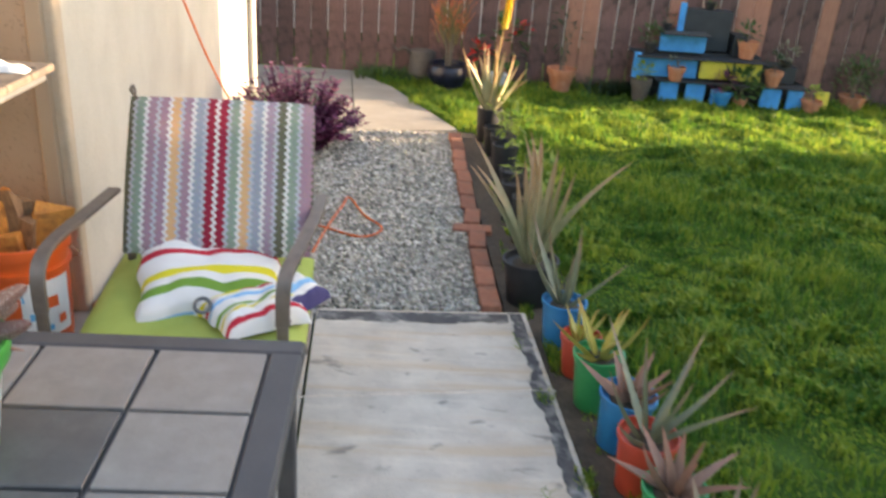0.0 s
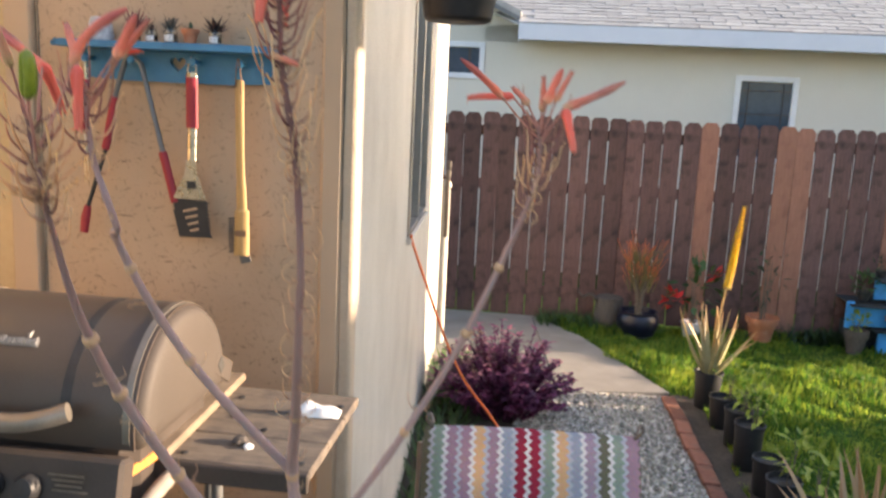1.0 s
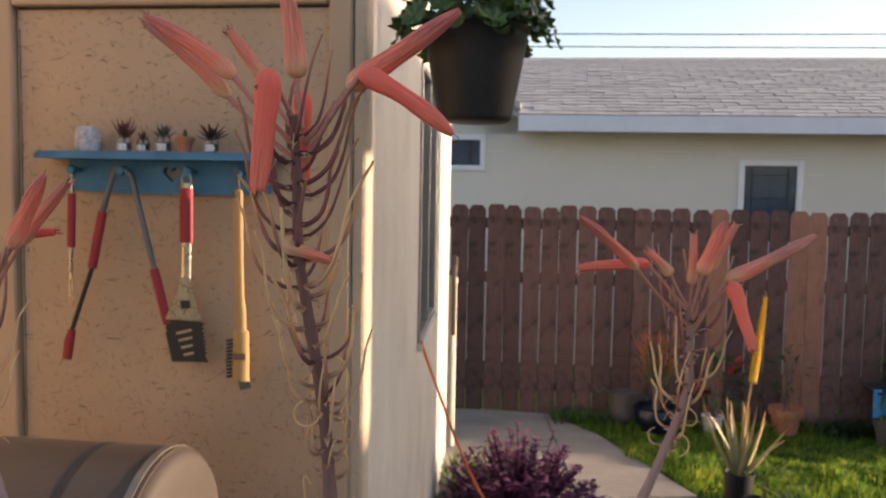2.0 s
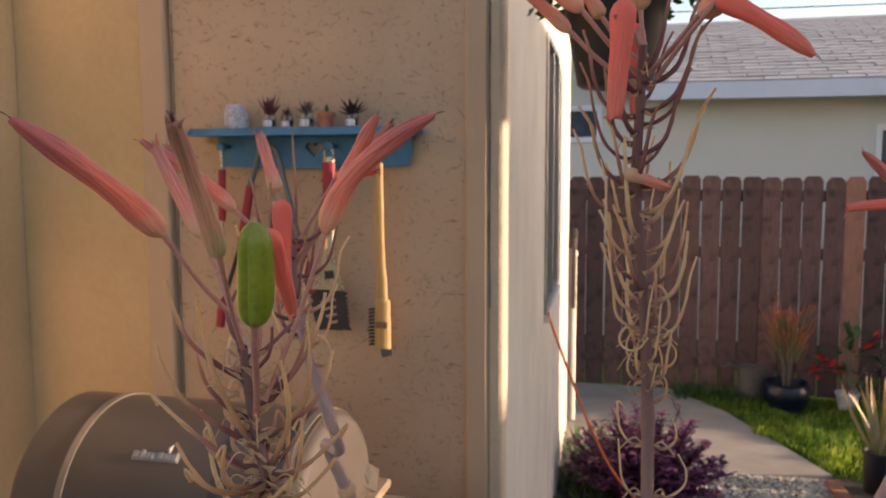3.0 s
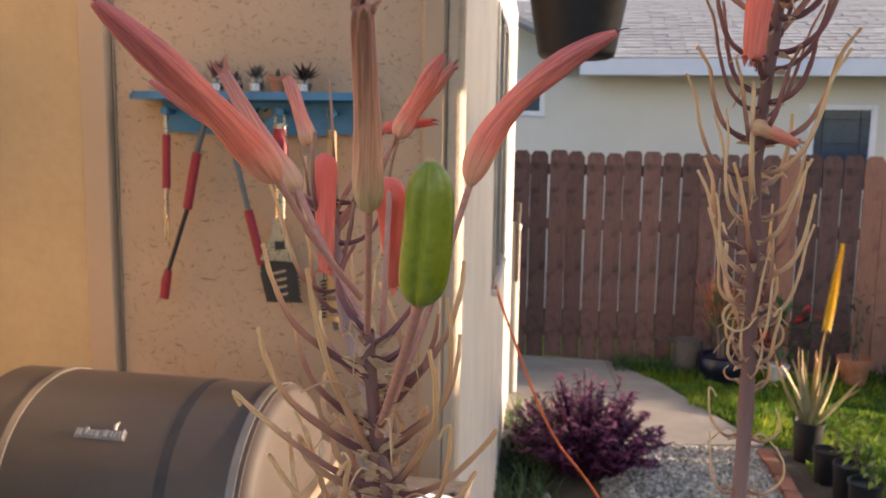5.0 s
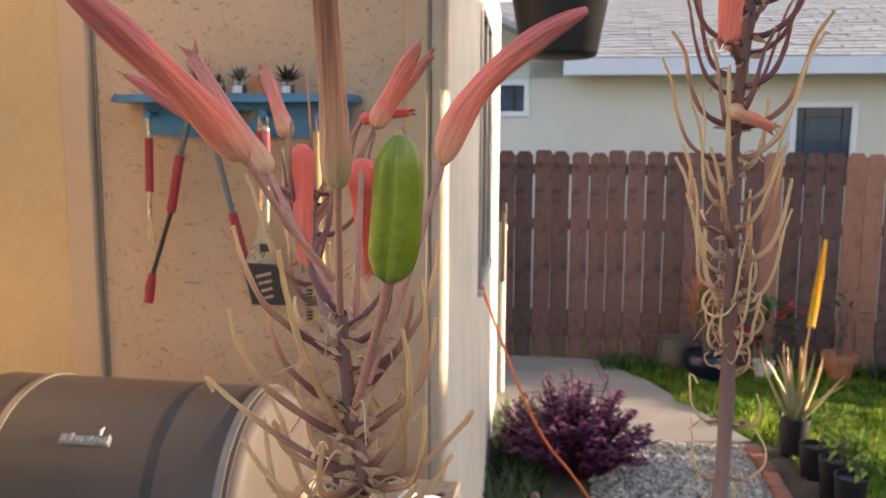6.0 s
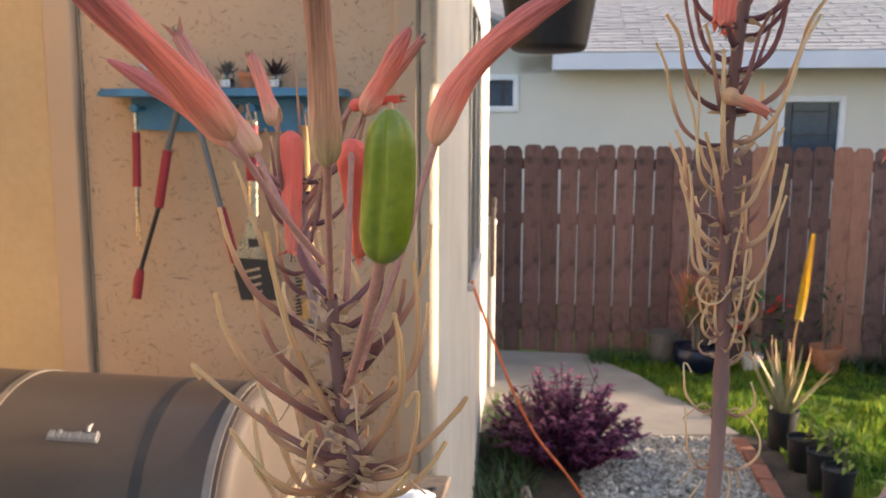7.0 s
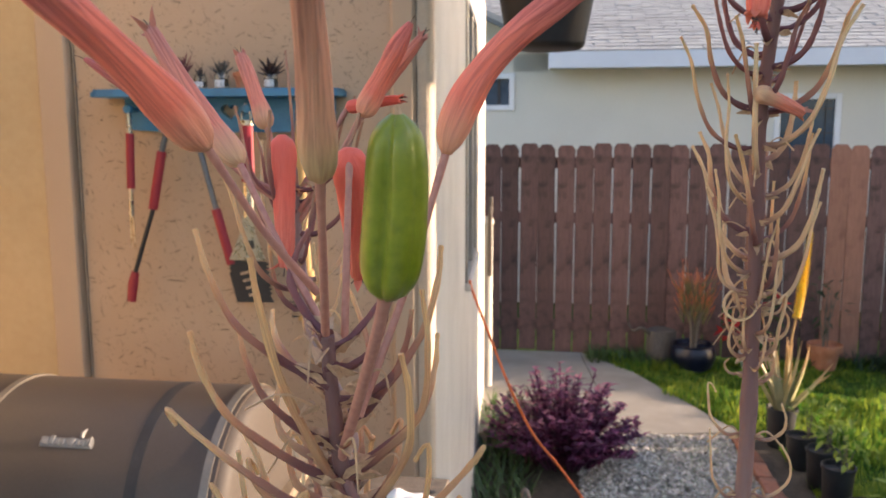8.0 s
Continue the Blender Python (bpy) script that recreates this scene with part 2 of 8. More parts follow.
M_STUCCO = surface("shed_stucco_mat", (0.46, 0.43, 0.37), (0.58, 0.545, 0.48), 0.25, 0.9, 1.0, 0.009, depth=0.008, stain=(0.32, 0.285, 0.24), stain_size=0.5, stain_amount=0.4, stretch=(1, 1, 0.6))
M_YELLOW = surface("yellow_stucco_mat", (0.4665, 0.3343, 0.1749), (0.5442, 0.4043, 0.2254), 0.4, 0.9, 0.5, 0.02, depth=0.004, stain=(0.311, 0.2544, 0.1555), stain_size=0.9, stain_amount=0.4)
M_TRIM = surface("tan_trim_mat", (0.42, 0.30, 0.195), (0.485, 0.352, 0.235), 0.5, 0.7, 0.2, 0.004, stain=(0.342, 0.2584, 0.19), stain_size=0.4, stain_amount=0.3)
M_CRACK = surface("dark_gap_mat", (0.03, 0.028, 0.025), (0.07, 0.065, 0.06), 0.05, 0.9, 0)
M_FENCE = surface("stained_fence_mat", (0.082, 0.043, 0.038), (0.185, 0.098, 0.084), 0.09, 0.75, 0.4, 0.006, stretch=(5, 5, 0.5), vary=0.28, stain=(0.018, 0.011, 0.010), stain_size=0.09, stain_amount=0.8)
M_FENCE_NEW = surface("newer_fence_mat", (0.26, 0.115, 0.075), (0.40, 0.19, 0.125), 0.09, 0.75, 0.4, 0.006, stretch=(5, 5, 0.5), vary=0.15, stain=(0.14, 0.06, 0.04), stain_size=0.12, stain_amount=0.5)
M_HOUSE = surface("house_stucco_mat", (0.5974, 0.5852, 0.532), (0.6547, 0.6424, 0.5852), 0.6, 0.9, 0.4, 0.02, depth=0.004, stain=(0.5952, 0.5673, 0.5022), stain_size=1.5, stain_amount=0.5)
M_FASCIA = surface("fascia_mat", (0.50, 0.55, 0.64), (0.62, 0.66, 0.73), 0.5, 0.6, 0.1, 0.01)
# Rake board: the shade on its underside is put into this dark colour.
M_RAKE = surface("shaded_rake_mat", (0.10, 0.11, 0.12), (0.17, 0.18, 0.19), 0.2, 0.8, 0.2, 0.01)
M_SHINGLE = surface("shingle_mat", (0.2624, 0.2624, 0.2582), (0.3724, 0.3724, 0.364), 0.05, 0.9, 0.6, 0.008, vary=0.13)
M_WINDOW = surface("dark_window_mat", (0.022, 0.05, 0.085), (0.045, 0.085, 0.13), 0.3, 0.08, 0, 0.05)
M_WHITE = surface("white_vinyl_mat", (0.66, 0.68, 0.72), (0.76, 0.78, 0.82), 0.3, 0.4, 0.05, 0.01)
M_ALU = surface("window_alu_mat", (0.30, 0.28, 0.25), (0.42, 0.40, 0.37), 0.1, 0.4, 0.1, 0.005, metal=0.7)
M_GAP = surface("joint_mat", (0.17, 0.15, 0.13), (0.24, 0.215, 0.19), 0.05, 0.9, 0)
M_CEIL = surface("roof_boards_mat", (0.52, 0.44, 0.34), (0.62, 0.53, 0.42), 0.2, 0.8, 0.2, 0.01)
M_WIRE = surface("cable_mat", (0.02, 0.02, 0.022), (0.04, 0.04, 0.045), 0.1, 0.6, 0)


def panel_material():
    """Painted strand board: flat tan paint over flakes, with short dark scratches and splits."""
    m, n, l, p = mat_new("painted_board_mat")
    tc = n.new("ShaderNodeTexCoord")
    big = n.new("ShaderNodeTexNoise")
    big.inputs["Scale"].default_value, big.inputs["Detail"].default_value = 3.0, 5
    l.new(tc.outputs["Object"], big.inputs["Vector"])
    base = ramp_node(n, [(0.3, (0.42, 0.29, 0.185)), (0.7, (0.50, 0.355, 0.235))])
    l.new(big.outputs["Fac"], base.inputs["Fac"])
    warp = n.new("ShaderNodeTexNoise")
    warp.inputs["Scale"].default_value = 7.0
    l.new(tc.outputs["Object"], warp.inputs["Vector"])
    add = n.new("ShaderNodeMixRGB")
    add.inputs["Fac"].default_value = 0.06
    l.new(tc.outputs["Object"], add.inputs["Color1"])
    l.new(warp.outputs["Color"], add.inputs["Color2"])
    cols, heights = base.outputs["Color"], None
    for turn, seed, sc in ((0.5, 0.0, 22), (-0.75, 3.0, 18), (1.35, 7.0, 26), (0.05, 11.0, 15), (-0.3, 15.0, 24), (0.95, 19.0, 30)):
        mp = n.new("ShaderNodeMapping")
        mp.vector_type = "TEXTURE"
        mp.inputs["Rotation"].default_value = (0, turn, 0)
        mp.inputs["Location"].default_value = (seed, 0, seed)
        mp.inputs["Scale"].default_value = (0.75, 1, 0.10)
        l.new(add.outputs["Color"], mp.inputs["Vector"])
        sn = n.new("ShaderNodeTexNoise")
        sn.inputs["Scale"].default_value, sn.inputs["Detail"].default_value, sn.inputs["Roughness"].default_value = sc, 2, 0.55
        l.new(mp.outputs["Vector"], sn.inputs["Vector"])
        cut = ramp_node(n, [(0.69, (0, 0, 0)), (0.72, (1, 1, 1))])
        l.new(sn.outputs["Fac"], cut.inputs["Fac"])
        mk = n.new("ShaderNodeMixRGB")
        mk.inputs["Color2"].default_value = (0.11, 0.07, 0.045, 1)
        fm = n.new("ShaderNodeMath")
        fm.operation = "MULTIPLY"
        fm.inputs[1].default_value = 0.8
        l.new(cut.outputs["Color"], fm.inputs[0])
        l.new(fm.outputs[0], mk.inputs["Fac"])
        l.new(cols, mk.inputs["Color1"])
        cols = mk.outputs["Color"]
        if heights is None:
            heights = sn.outputs["Fac"]
        else:
            ad = n.new("ShaderNodeMath")
            l.new(heights, ad.inputs[0])
            l.new(sn.outputs["Fac"], ad.inputs[1])
            heights = ad.outputs[0]
    l.new(cols, p.inputs["Base Color"])
    p.inputs["Roughness"].default_value = 0.62
    bp = n.new("ShaderNodeBump")
    bp.inputs["Strength"].default_value, bp.inputs["Distance"].default_value = 0.22, 0.003
    l.new(heights, bp.inputs["Height"])
    l.new(bp.outputs["Normal"], p.inputs["Normal"])
    return m


M_PANEL = panel_material()
M_BLUE = surface("blue_paint_mat", (0.022, 0.15, 0.30), (0.045, 0.22, 0.40), 0.08, 0.42, 0.15, 0.005, stain=(0.0164, 0.0738, 0.1394), stain_size=0.06, stain_amount=0.5)
M_RED = surface("red_handle_mat", (0.246, 0.01148, 0.02296), (0.328, 0.02296, 0.0369), 0.02, 0.55, 0.2, 0.002)
M_STEEL = surface("steel_mat", (0.46, 0.40, 0.32), (0.62, 0.55, 0.45), 0.02, 0.28, 0.1, 0.002, metal=1.0)
M_BLACK = surface("black_plastic_mat", (0.012, 0.012, 0.013), (0.03, 0.03, 0.032), 0.04, 0.5, 0.2, 0.004)
M_PALE_WOOD = surface("pale_wood_mat", (0.368, 0.216, 0.072), (0.496, 0.32, 0.128), 0.05, 0.55, 0.2, 0.003, stretch=(6, 6, 0.7))
M_STRING = surface("string_mat", (0.16, 0.09, 0.05), (0.25, 0.15, 0.09), 0.01, 0.9, 0)
M_GRILL = surface("brown_enamel_mat", (0.0496, 0.0352, 0.0272), (0.0736, 0.0544, 0.0424), 0.3, 0.42, 0.08, 0.004, stain=(0.0704, 0.0576, 0.0448), stain_size=0.2, stain_amount=0.4)
M_GRILL_END = surface("grill_end_mat", (0.050, 0.038, 0.029), (0.074, 0.057, 0.044), 0.2, 0.68, 0.1, 0.005)
M_GRILL_DARK = surface("grill_box_mat", (0.034, 0.025, 0.019), (0.062, 0.046, 0.036), 0.1, 0.6, 0.2, 0.006)
M_RIB = surface("rib_mat", (0.176, 0.152, 0.124), (0.264, 0.232, 0.192), 0.05, 0.35, 0.1, 0.004, metal=0.5)
M_BADGE = surface("badge_mat", (0.20, 0.185, 0.165), (0.28, 0.262, 0.235), 0.01, 0.6, 0, metal=0.1)
M_TUBE = surface("cart_tube_mat", (0.23, 0.195, 0.155), (0.32, 0.285, 0.235), 0.05, 0.55, 0.1, 0.004, metal=0.1)
M_GREY_TUBE = surface("grey_tube_mat", (0.115, 0.115, 0.112), (0.18, 0.18, 0.175), 0.05, 0.5, 0.1, 0.004, metal=0.3)
M_GREY_WOOD = surface("weathered_wood_mat", (0.075, 0.058, 0.043), (0.215, 0.168, 0.125), 0.06, 0.85, 0.5, 0.004, stretch=(0.8, 6, 6), stain=(0.051, 0.0425, 0.03825), stain_size=0.06, stain_amount=0.6)
M_PLANK = surface("plank_mat", (0.18, 0.13, 0.085), (0.28, 0.21, 0.14), 0.05, 0.85, 0.4, 0.004, stretch=(6, 0.8, 6), stain=(0.10, 0.07, 0.05), stain_size=0.12, stain_amount=0.5)
M_KINDLING = surface("kindling_mat", (0.50, 0.155, 0.026), (0.72, 0.32, 0.065), 0.03, 0.8, 0.5, 0.004, stretch=(4, 4, 0.7), vary=0.3, stain=(0.16, 0.055, 0.018), stain_size=0.04, stain_amount=0.7)
M_SPLIT = surface("split_bark_mat", (0.20, 0.10, 0.045), (0.42, 0.235, 0.115), 0.03, 0.9, 0.6, 0.004, stretch=(5, 5, 0.6), stain=(0.09, 0.05, 0.03), stain_size=0.03, stain_amount=0.6)
M_ORANGE = surface("orange_plastic_mat", (0.759, 0.1035, 0.0138), (0.897, 0.1495, 0.023), 0.1, 0.42, 0.06, 0.004, stain=(0.5, 0.08, 0.02), stain_size=0.1, stain_amount=0.4)
M_PAPER = surface("paper_mat", (0.74, 0.73, 0.70), (0.83, 0.82, 0.79), 0.05, 0.85, 0.1, 0.004)
M_STICKER_BLUE = surface("sticker_blue_mat", (0.10, 0.38, 0.60), (0.16, 0.46, 0.68), 0.05, 0.5, 0)
M_CAN = surface("spray_can_mat", (0.26, 0.31, 0.36), (0.40, 0.45, 0.50), 0.03, 0.35, 0, metal=0.3)
M_CAN_BAND = surface("can_band_mat", (0.62, 0.24, 0.03), (0.72, 0.32, 0.06), 0.03, 0.4, 0)
M_BRONZE = surface("bronze_frame_mat", (0.12, 0.092, 0.072), (0.22, 0.17, 0.135), 0.05, 0.45, 0.12, 0.003, metal=0.2, stain=(0.26, 0.21, 0.17), stain_size=0.12, stain_amount=0.5)
M_TABLE = surface("table_frame_mat", (0.045, 0.042, 0.045), (0.075, 0.070, 0.072), 0.1, 0.5, 0.12, 0.003, stain=(0.12, 0.11, 0.10), stain_size=0.2, stain_amount=0.3)
M_TILE = surface("grey_tile_mat", (0.195, 0.170, 0.150), (0.29, 0.256, 0.228), 0.05, 0.6, 0.2, 0.003, stain=(0.187, 0.165, 0.154), stain_size=0.12, stain_amount=0.5, vary=0.07)
M_TILE_DARK = surface("dark_tile_mat", (0.075, 0.07, 0.068), (0.125, 0.118, 0.112), 0.06, 0.55, 0.2, 0.003, stain=(0.16, 0.15, 0.14), stain_size=0.12, stain_amount=0.4)
M_GREEN_CUSHION = surface("green_fabric_mat", (0.2875, 0.3625, 0.06875), (0.3875, 0.4625, 0.1063), 0.12, 0.95, 0.3, 0.0025, stain=(0.4375, 0.5, 0.1375), stain_size=0.25, stain_amount=0.4)
M_TERRA = surface("terracotta_mat", (0.36, 0.13, 0.065), (0.50, 0.21, 0.11), 0.05, 0.85, 0.2, 0.004, stain=(0.48, 0.33, 0.24), stain_size=0.06, stain_amount=0.35)
M_POT_BLUE = surface("blue_pot_mat", (0.010, 0.16, 0.36), (0.02, 0.22, 0.45), 0.08, 0.4, 0.05, 0.004, stain=(0.06, 0.13, 0.2), stain_size=0.06, stain_amount=0.3)
M_POT_RED = surface("red_pot_mat", (0.42, 0.045, 0.022), (0.54, 0.075, 0.035), 0.08, 0.45, 0.05, 0.004)
M_POT_GREEN = surface("green_pot_mat", (0.015, 0.22, 0.065), (0.035, 0.31, 0.095), 0.08, 0.45, 0.05, 0.004)
M_POT_LIME = surface("bright_green_pot_mat", (0.035, 0.27, 0.035), (0.07, 0.37, 0.06), 0.08, 0.4, 0.05, 0.004)
M_POT_COBALT = surface("cobalt_glaze_mat", (0.0016, 0.0022, 0.012), (0.0045, 0.0065, 0.027), 0.05, 0.34, 0.05, 0.01)
M_POT_WHITE = surface("white_pot_mat", (0.55, 0.55, 0.55), (0.68, 0.68, 0.67), 0.05, 0.5, 0.05, 0.01)
M_CORD = surface("orange_cord_mat", (0.62, 0.10, 0.012), (0.72, 0.14, 0.02), 0.03, 0.5, 0)
M_STUMP = surface("bark_mat", (0.054, 0.0432, 0.036), (0.144, 0.1224, 0.1044), 0.03, 0.95, 0.9, 0.006, stretch=(4, 4, 0.6), depth=0.01)
M_BARK = surface("twig_mat", (0.10, 0.08, 0.06), (0.20, 0.165, 0.125), 0.02, 0.9, 0.4, 0.004)
M_PALLET_BLUE = surface("bright_blue_board_mat", (0.03, 0.26, 0.62), (0.06, 0.36, 0.74), 0.1, 0.6, 0.15, 0.006, stain=(0.02, 0.14, 0.3), stain_size=0.08, stain_amount=0.4)
M_PALLET_YELLOW = surface("yellow_board_mat", (0.62, 0.52, 0.05), (0.74, 0.64, 0.10), 0.1, 0.6, 0.15, 0.006, stain=(0.35, 0.29, 0.08), stain_size=0.08, stain_amount=0.4)
M_PALLET_DARK = surface("charcoal_board_mat", (0.018, 0.022, 0.025), (0.04, 0.046, 0.05), 0.1, 0.7, 0.2, 0.006)


def leaf_material(name, dark, light, edge=None, spots=None, rough=0.45, trans=0.25, length=1.0):
    """Leaves: mottled green over their length, with tips or spots of another colour where there are any."""
    m, n, l, p = mat_new(name)
    tc = n.new("ShaderNodeTexCoord")
    geo = n.new("ShaderNodeNewGeometry")
    ns = n.new("ShaderNodeTexNoise")
    ns.inputs["Scale"].default_value, ns.inputs["Detail"].default_value = 30, 3
    l.new(tc.outputs["Object"], ns.inputs["Vector"])
    av = n.new("ShaderNodeMath")
    av.operation = "MULTIPLY_ADD"
    av.inputs[1].default_value = 0.5
    l.new(geo.outputs["Random Per Island"], av.inputs[0])
    hf = n.new("ShaderNodeMath")
    hf.operation = "MULTIPLY"
    hf.inputs[1].default_value = 0.5
    l.new(ns.outputs["Fac"], hf.inputs[0])
    l.new(hf.outputs[0], av.inputs[2])
    r = ramp_node(n, [(0.2, dark), (0.75, light)])
    l.new(av.outputs[0], r.inputs["Fac"])
    col = r.outputs["Color"]
    if edge:
        sp = n.new("ShaderNodeSeparateXYZ")
        l.new(tc.outputs["UV"], sp.inputs["Vector"])
        er = ramp_node(n, [(edge[1], (0, 0, 0)), (1.0, (1, 1, 1))])
        l.new(sp.outputs["Y"], er.inputs["Fac"])
        mc = n.new("ShaderNodeMixRGB")
        mc.inputs["Color2"].default_value = (*edge[0], 1)
        l.new(er.outputs["Color"], mc.inputs["Fac"])
        l.new(col, mc.inputs["Color1"])
        col = mc.outputs["Color"]
    if spots:
        vo = n.new("ShaderNodeTexVoronoi")
        vo.inputs["Scale"].default_value = spots[1]
        l.new(tc.outputs["Object"], vo.inputs["Vector"])
        vr = ramp_node(n, [(0.18, (1, 1, 1)), (0.34, (0, 0, 0))])
        l.new(vo.outputs["Distance"], vr.inputs["Fac"])
        mc = n.new("ShaderNodeMixRGB")
        mc.inputs["Color2"].default_value = (*spots[0], 1)
        l.new(vr.outputs["Color"], mc.inputs["Fac"])
        l.new(col, mc.inputs["Color1"])
        col = mc.outputs["Color"]
    l.new(col, p.inputs["Base Color"])
    p.inputs["Roughness"].default_value = rough
    if trans:
        tr = n.new("ShaderNodeBsdfTranslucent")
        l.new(col, tr.inputs["Color"])
        mx = n.new("ShaderNodeMixShader")
        mx.inputs["Fac"].default_value = trans
        out = n["Material Output"]
        l.new(p.outputs["BSDF"], mx.inputs[1])
        l.new(tr.outputs["BSDF"], mx.inputs[2])
        l.new(mx.outputs["Shader"], out.inputs["Surface"])
    return m


M_ALOE = leaf_material("aloe_leaf_mat", (0.22, 0.22, 0.11), (0.43, 0.39, 0.22), ((0.42, 0.22, 0.11), 0.45), trans=0.1)
M_ALOE_GREY = leaf_material("grey_aloe_leaf_mat", (0.13, 0.15, 0.085), (0.25, 0.26, 0.16), ((0.36, 0.20, 0.12), 0.55), trans=0.1)
M_ALOE_YELLOW = leaf_material("yellow_aloe_leaf_mat", (0.36, 0.34, 0.06), (0.55, 0.46, 0.11), ((0.55, 0.28, 0.06), 0.6), trans=0.15)
M_ALOE_BROWN = leaf_material("brown_aloe_leaf_mat", (0.20, 0.11, 0.075), (0.36, 0.21, 0.145), ((0.40, 0.18, 0.12), 0.5), trans=0.1)
M_ALOE_SPOT = leaf_material("spotted_aloe_leaf_mat", (0.105, 0.086, 0.078), (0.21, 0.16, 0.14), ((0.30, 0.14, 0.11), 0.6), ((0.52, 0.46, 0.42), 190), trans=0.05)
M_YUCCA = leaf_material("pale_aloe_leaf_mat", (0.28, 0.27, 0.13), (0.50, 0.46, 0.26), ((0.62, 0.36, 0.16), 0.55), trans=0.2)
M_PURPLE = leaf_material("purple_leaf_mat", (0.050, 0.011, 0.036), (0.24, 0.052, 0.14), trans=0.2, rough=0.45)
M_PURPLE_YOUNG = leaf_material("young_purple_leaf_mat", (0.26, 0.05, 0.13), (0.55, 0.20, 0.26), trans=0.25, rough=0.4)
M_FOLIAGE = leaf_material("foliage_mat", (0.020, 0.055, 0.012), (0.075, 0.14, 0.030), trans=0.2)
M_FOLIAGE_DARK = leaf_material("dark_foliage_mat", (0.010, 0.028, 0.010), (0.035, 0.070, 0.020), trans=0.15)
M_FOLIAGE_LIME = leaf_material("lime_foliage_mat", (0.15, 0.23, 0.02), (0.34, 0.40, 0.05), trans=0.3)
M_FIRE = leaf_material("firestick_mat", (0.10, 0.11, 0.045), (0.20, 0.16, 0.06), ((0.62, 0.13, 0.05), 0.42), trans=0.1)
M_RED_LEAF = leaf_material("red_leaf_mat", (0.42, 0.012, 0.012), (0.62, 0.035, 0.025), trans=0.2)
M_YELLOW_FLOWER = leaf_material("yellow_flower_mat", (0.72, 0.42, 0.01), (0.85, 0.62, 0.03), trans=0.2)
M_AEONIUM = leaf_material("dark_succulent_mat", (0.012, 0.008, 0.009), (0.045, 0.022, 0.022), trans=0.05)
M_GREY_SUCC = leaf_material("grey_succulent_mat", (0.055, 0.050, 0.042), (0.12, 0.105, 0.085), trans=0.05)
M_RED_SUCC = leaf_material("red_succulent_mat", (0.075, 0.018, 0.022), (0.20, 0.055, 0.055), trans=0.05)


def petal_material(name, low, mid, tip, streak, marks=(0.0015, 0.007, 0.016, 0.028), rise=0.3):
    """Aloe flower: colour runs along the tube, with fine lengthwise streaks."""
    m, n, l, p = mat_new(name)
    tc = n.new("ShaderNodeTexCoord")
    sp = n.new("ShaderNodeSeparateXYZ")
    l.new(tc.outputs["UV"], sp.inputs["Vector"])
    r = ramp_node(n, [(0.0, low)] + list(zip(marks, (low, mid, mid, tip))))
    l.new(sp.outputs["Y"], r.inputs["Fac"])
    mp = n.new("ShaderNodeMapping")
    mp.inputs["Scale"].default_value = (13, 46, 1)
    l.new(tc.outputs["UV"], mp.inputs["Vector"])
    ns = n.new("ShaderNodeTexNoise")
    ns.inputs["Scale"].default_value, ns.inputs["Detail"].default_value, ns.inputs["Distortion"].default_value = 2.2, 6, 1.0
    l.new(mp.outputs["Vector"], ns.inputs["Vector"])
    sr = ramp_node(n, [(0.42, (0, 0, 0)), (0.72, (1, 1, 1))])
    l.new(ns.outputs["Fac"], sr.inputs["Fac"])
    fm = n.new("ShaderNodeMath")
    fm.operation = "MULTIPLY"
    l.new(sr.outputs["Color"], fm.inputs[0])
    # the streaks grow stronger towards the tip
    gr = n.new("ShaderNodeMapRange")
    gr.inputs["From Max"].default_value = marks[3]
    gr.inputs["To Min"].default_value, gr.inputs["To Max"].default_value = streak[1] * rise, streak[1]
    l.new(sp.outputs["Y"], gr.inputs["Value"])
    l.new(gr.outputs["Result"], fm.inputs[1])
    mc = n.new("ShaderNodeMixRGB")
    mc.inputs["Color2"].default_value = (*streak[0], 1)
    l.new(fm.outputs[0], mc.inputs["Fac"])
    l.new(r.outputs["Color"], mc.inputs["Color1"])
    l.new(mc.outputs["Color"], p.inputs["Base Color"])
    p.inputs["Roughness"].default_value = 0.62
    p.inputs["Specular IOR Level"].default_value = 0.3
    p.inputs["Subsurface Weight"].default_value = 0.2
    p.inputs["Subsurface Radius"].default_value = (1.0, 0.4, 0.25)
    p.inputs["Subsurface Scale"].default_value = 0.003
    bp = n.new("ShaderNodeBump")
    bp.inputs["Strength"].default_value, bp.inputs["Distance"].default_value = 0.45, 0.0006
    l.new(ns.outputs["Fac"], bp.inputs["Height"])
    l.new(bp.outputs["Normal"], p.inputs["Normal"])
    return m


M_CORAL = petal_material("coral_petal_mat", (0.86, 0.43, 0.25), (0.92, 0.225, 0.135), (0.60, 0.165, 0.135), ((0.38, 0.070, 0.062), 0.95))
M_CORAL_RED = petal_material("red_coral_petal_mat", (0.86, 0.155, 0.105), (0.90, 0.165, 0.11), (0.80, 0.20, 0.13), ((0.66, 0.085, 0.065), 0.6))
M_FADED = petal_material("faded_petal_mat", (0.68, 0.42, 0.23), (0.80, 0.25, 0.16), (0.54, 0.22, 0.16), ((0.34, 0.095, 0.075), 0.95))
M_WITHERED = petal_material("withered_petal_mat", (0.64, 0.44, 0.22), (0.74, 0.36, 0.22), (0.44, 0.19, 0.12), ((0.24, 0.085, 0.06), 0.9), (0.003, 0.009, 0.015, 0.029))
STALK = (0.39, 0.262, 0.235), (0.33, 0.20, 0.17), (0.21, 0.11, 0.098), ((0.24, 0.12, 0.11), 0.45)
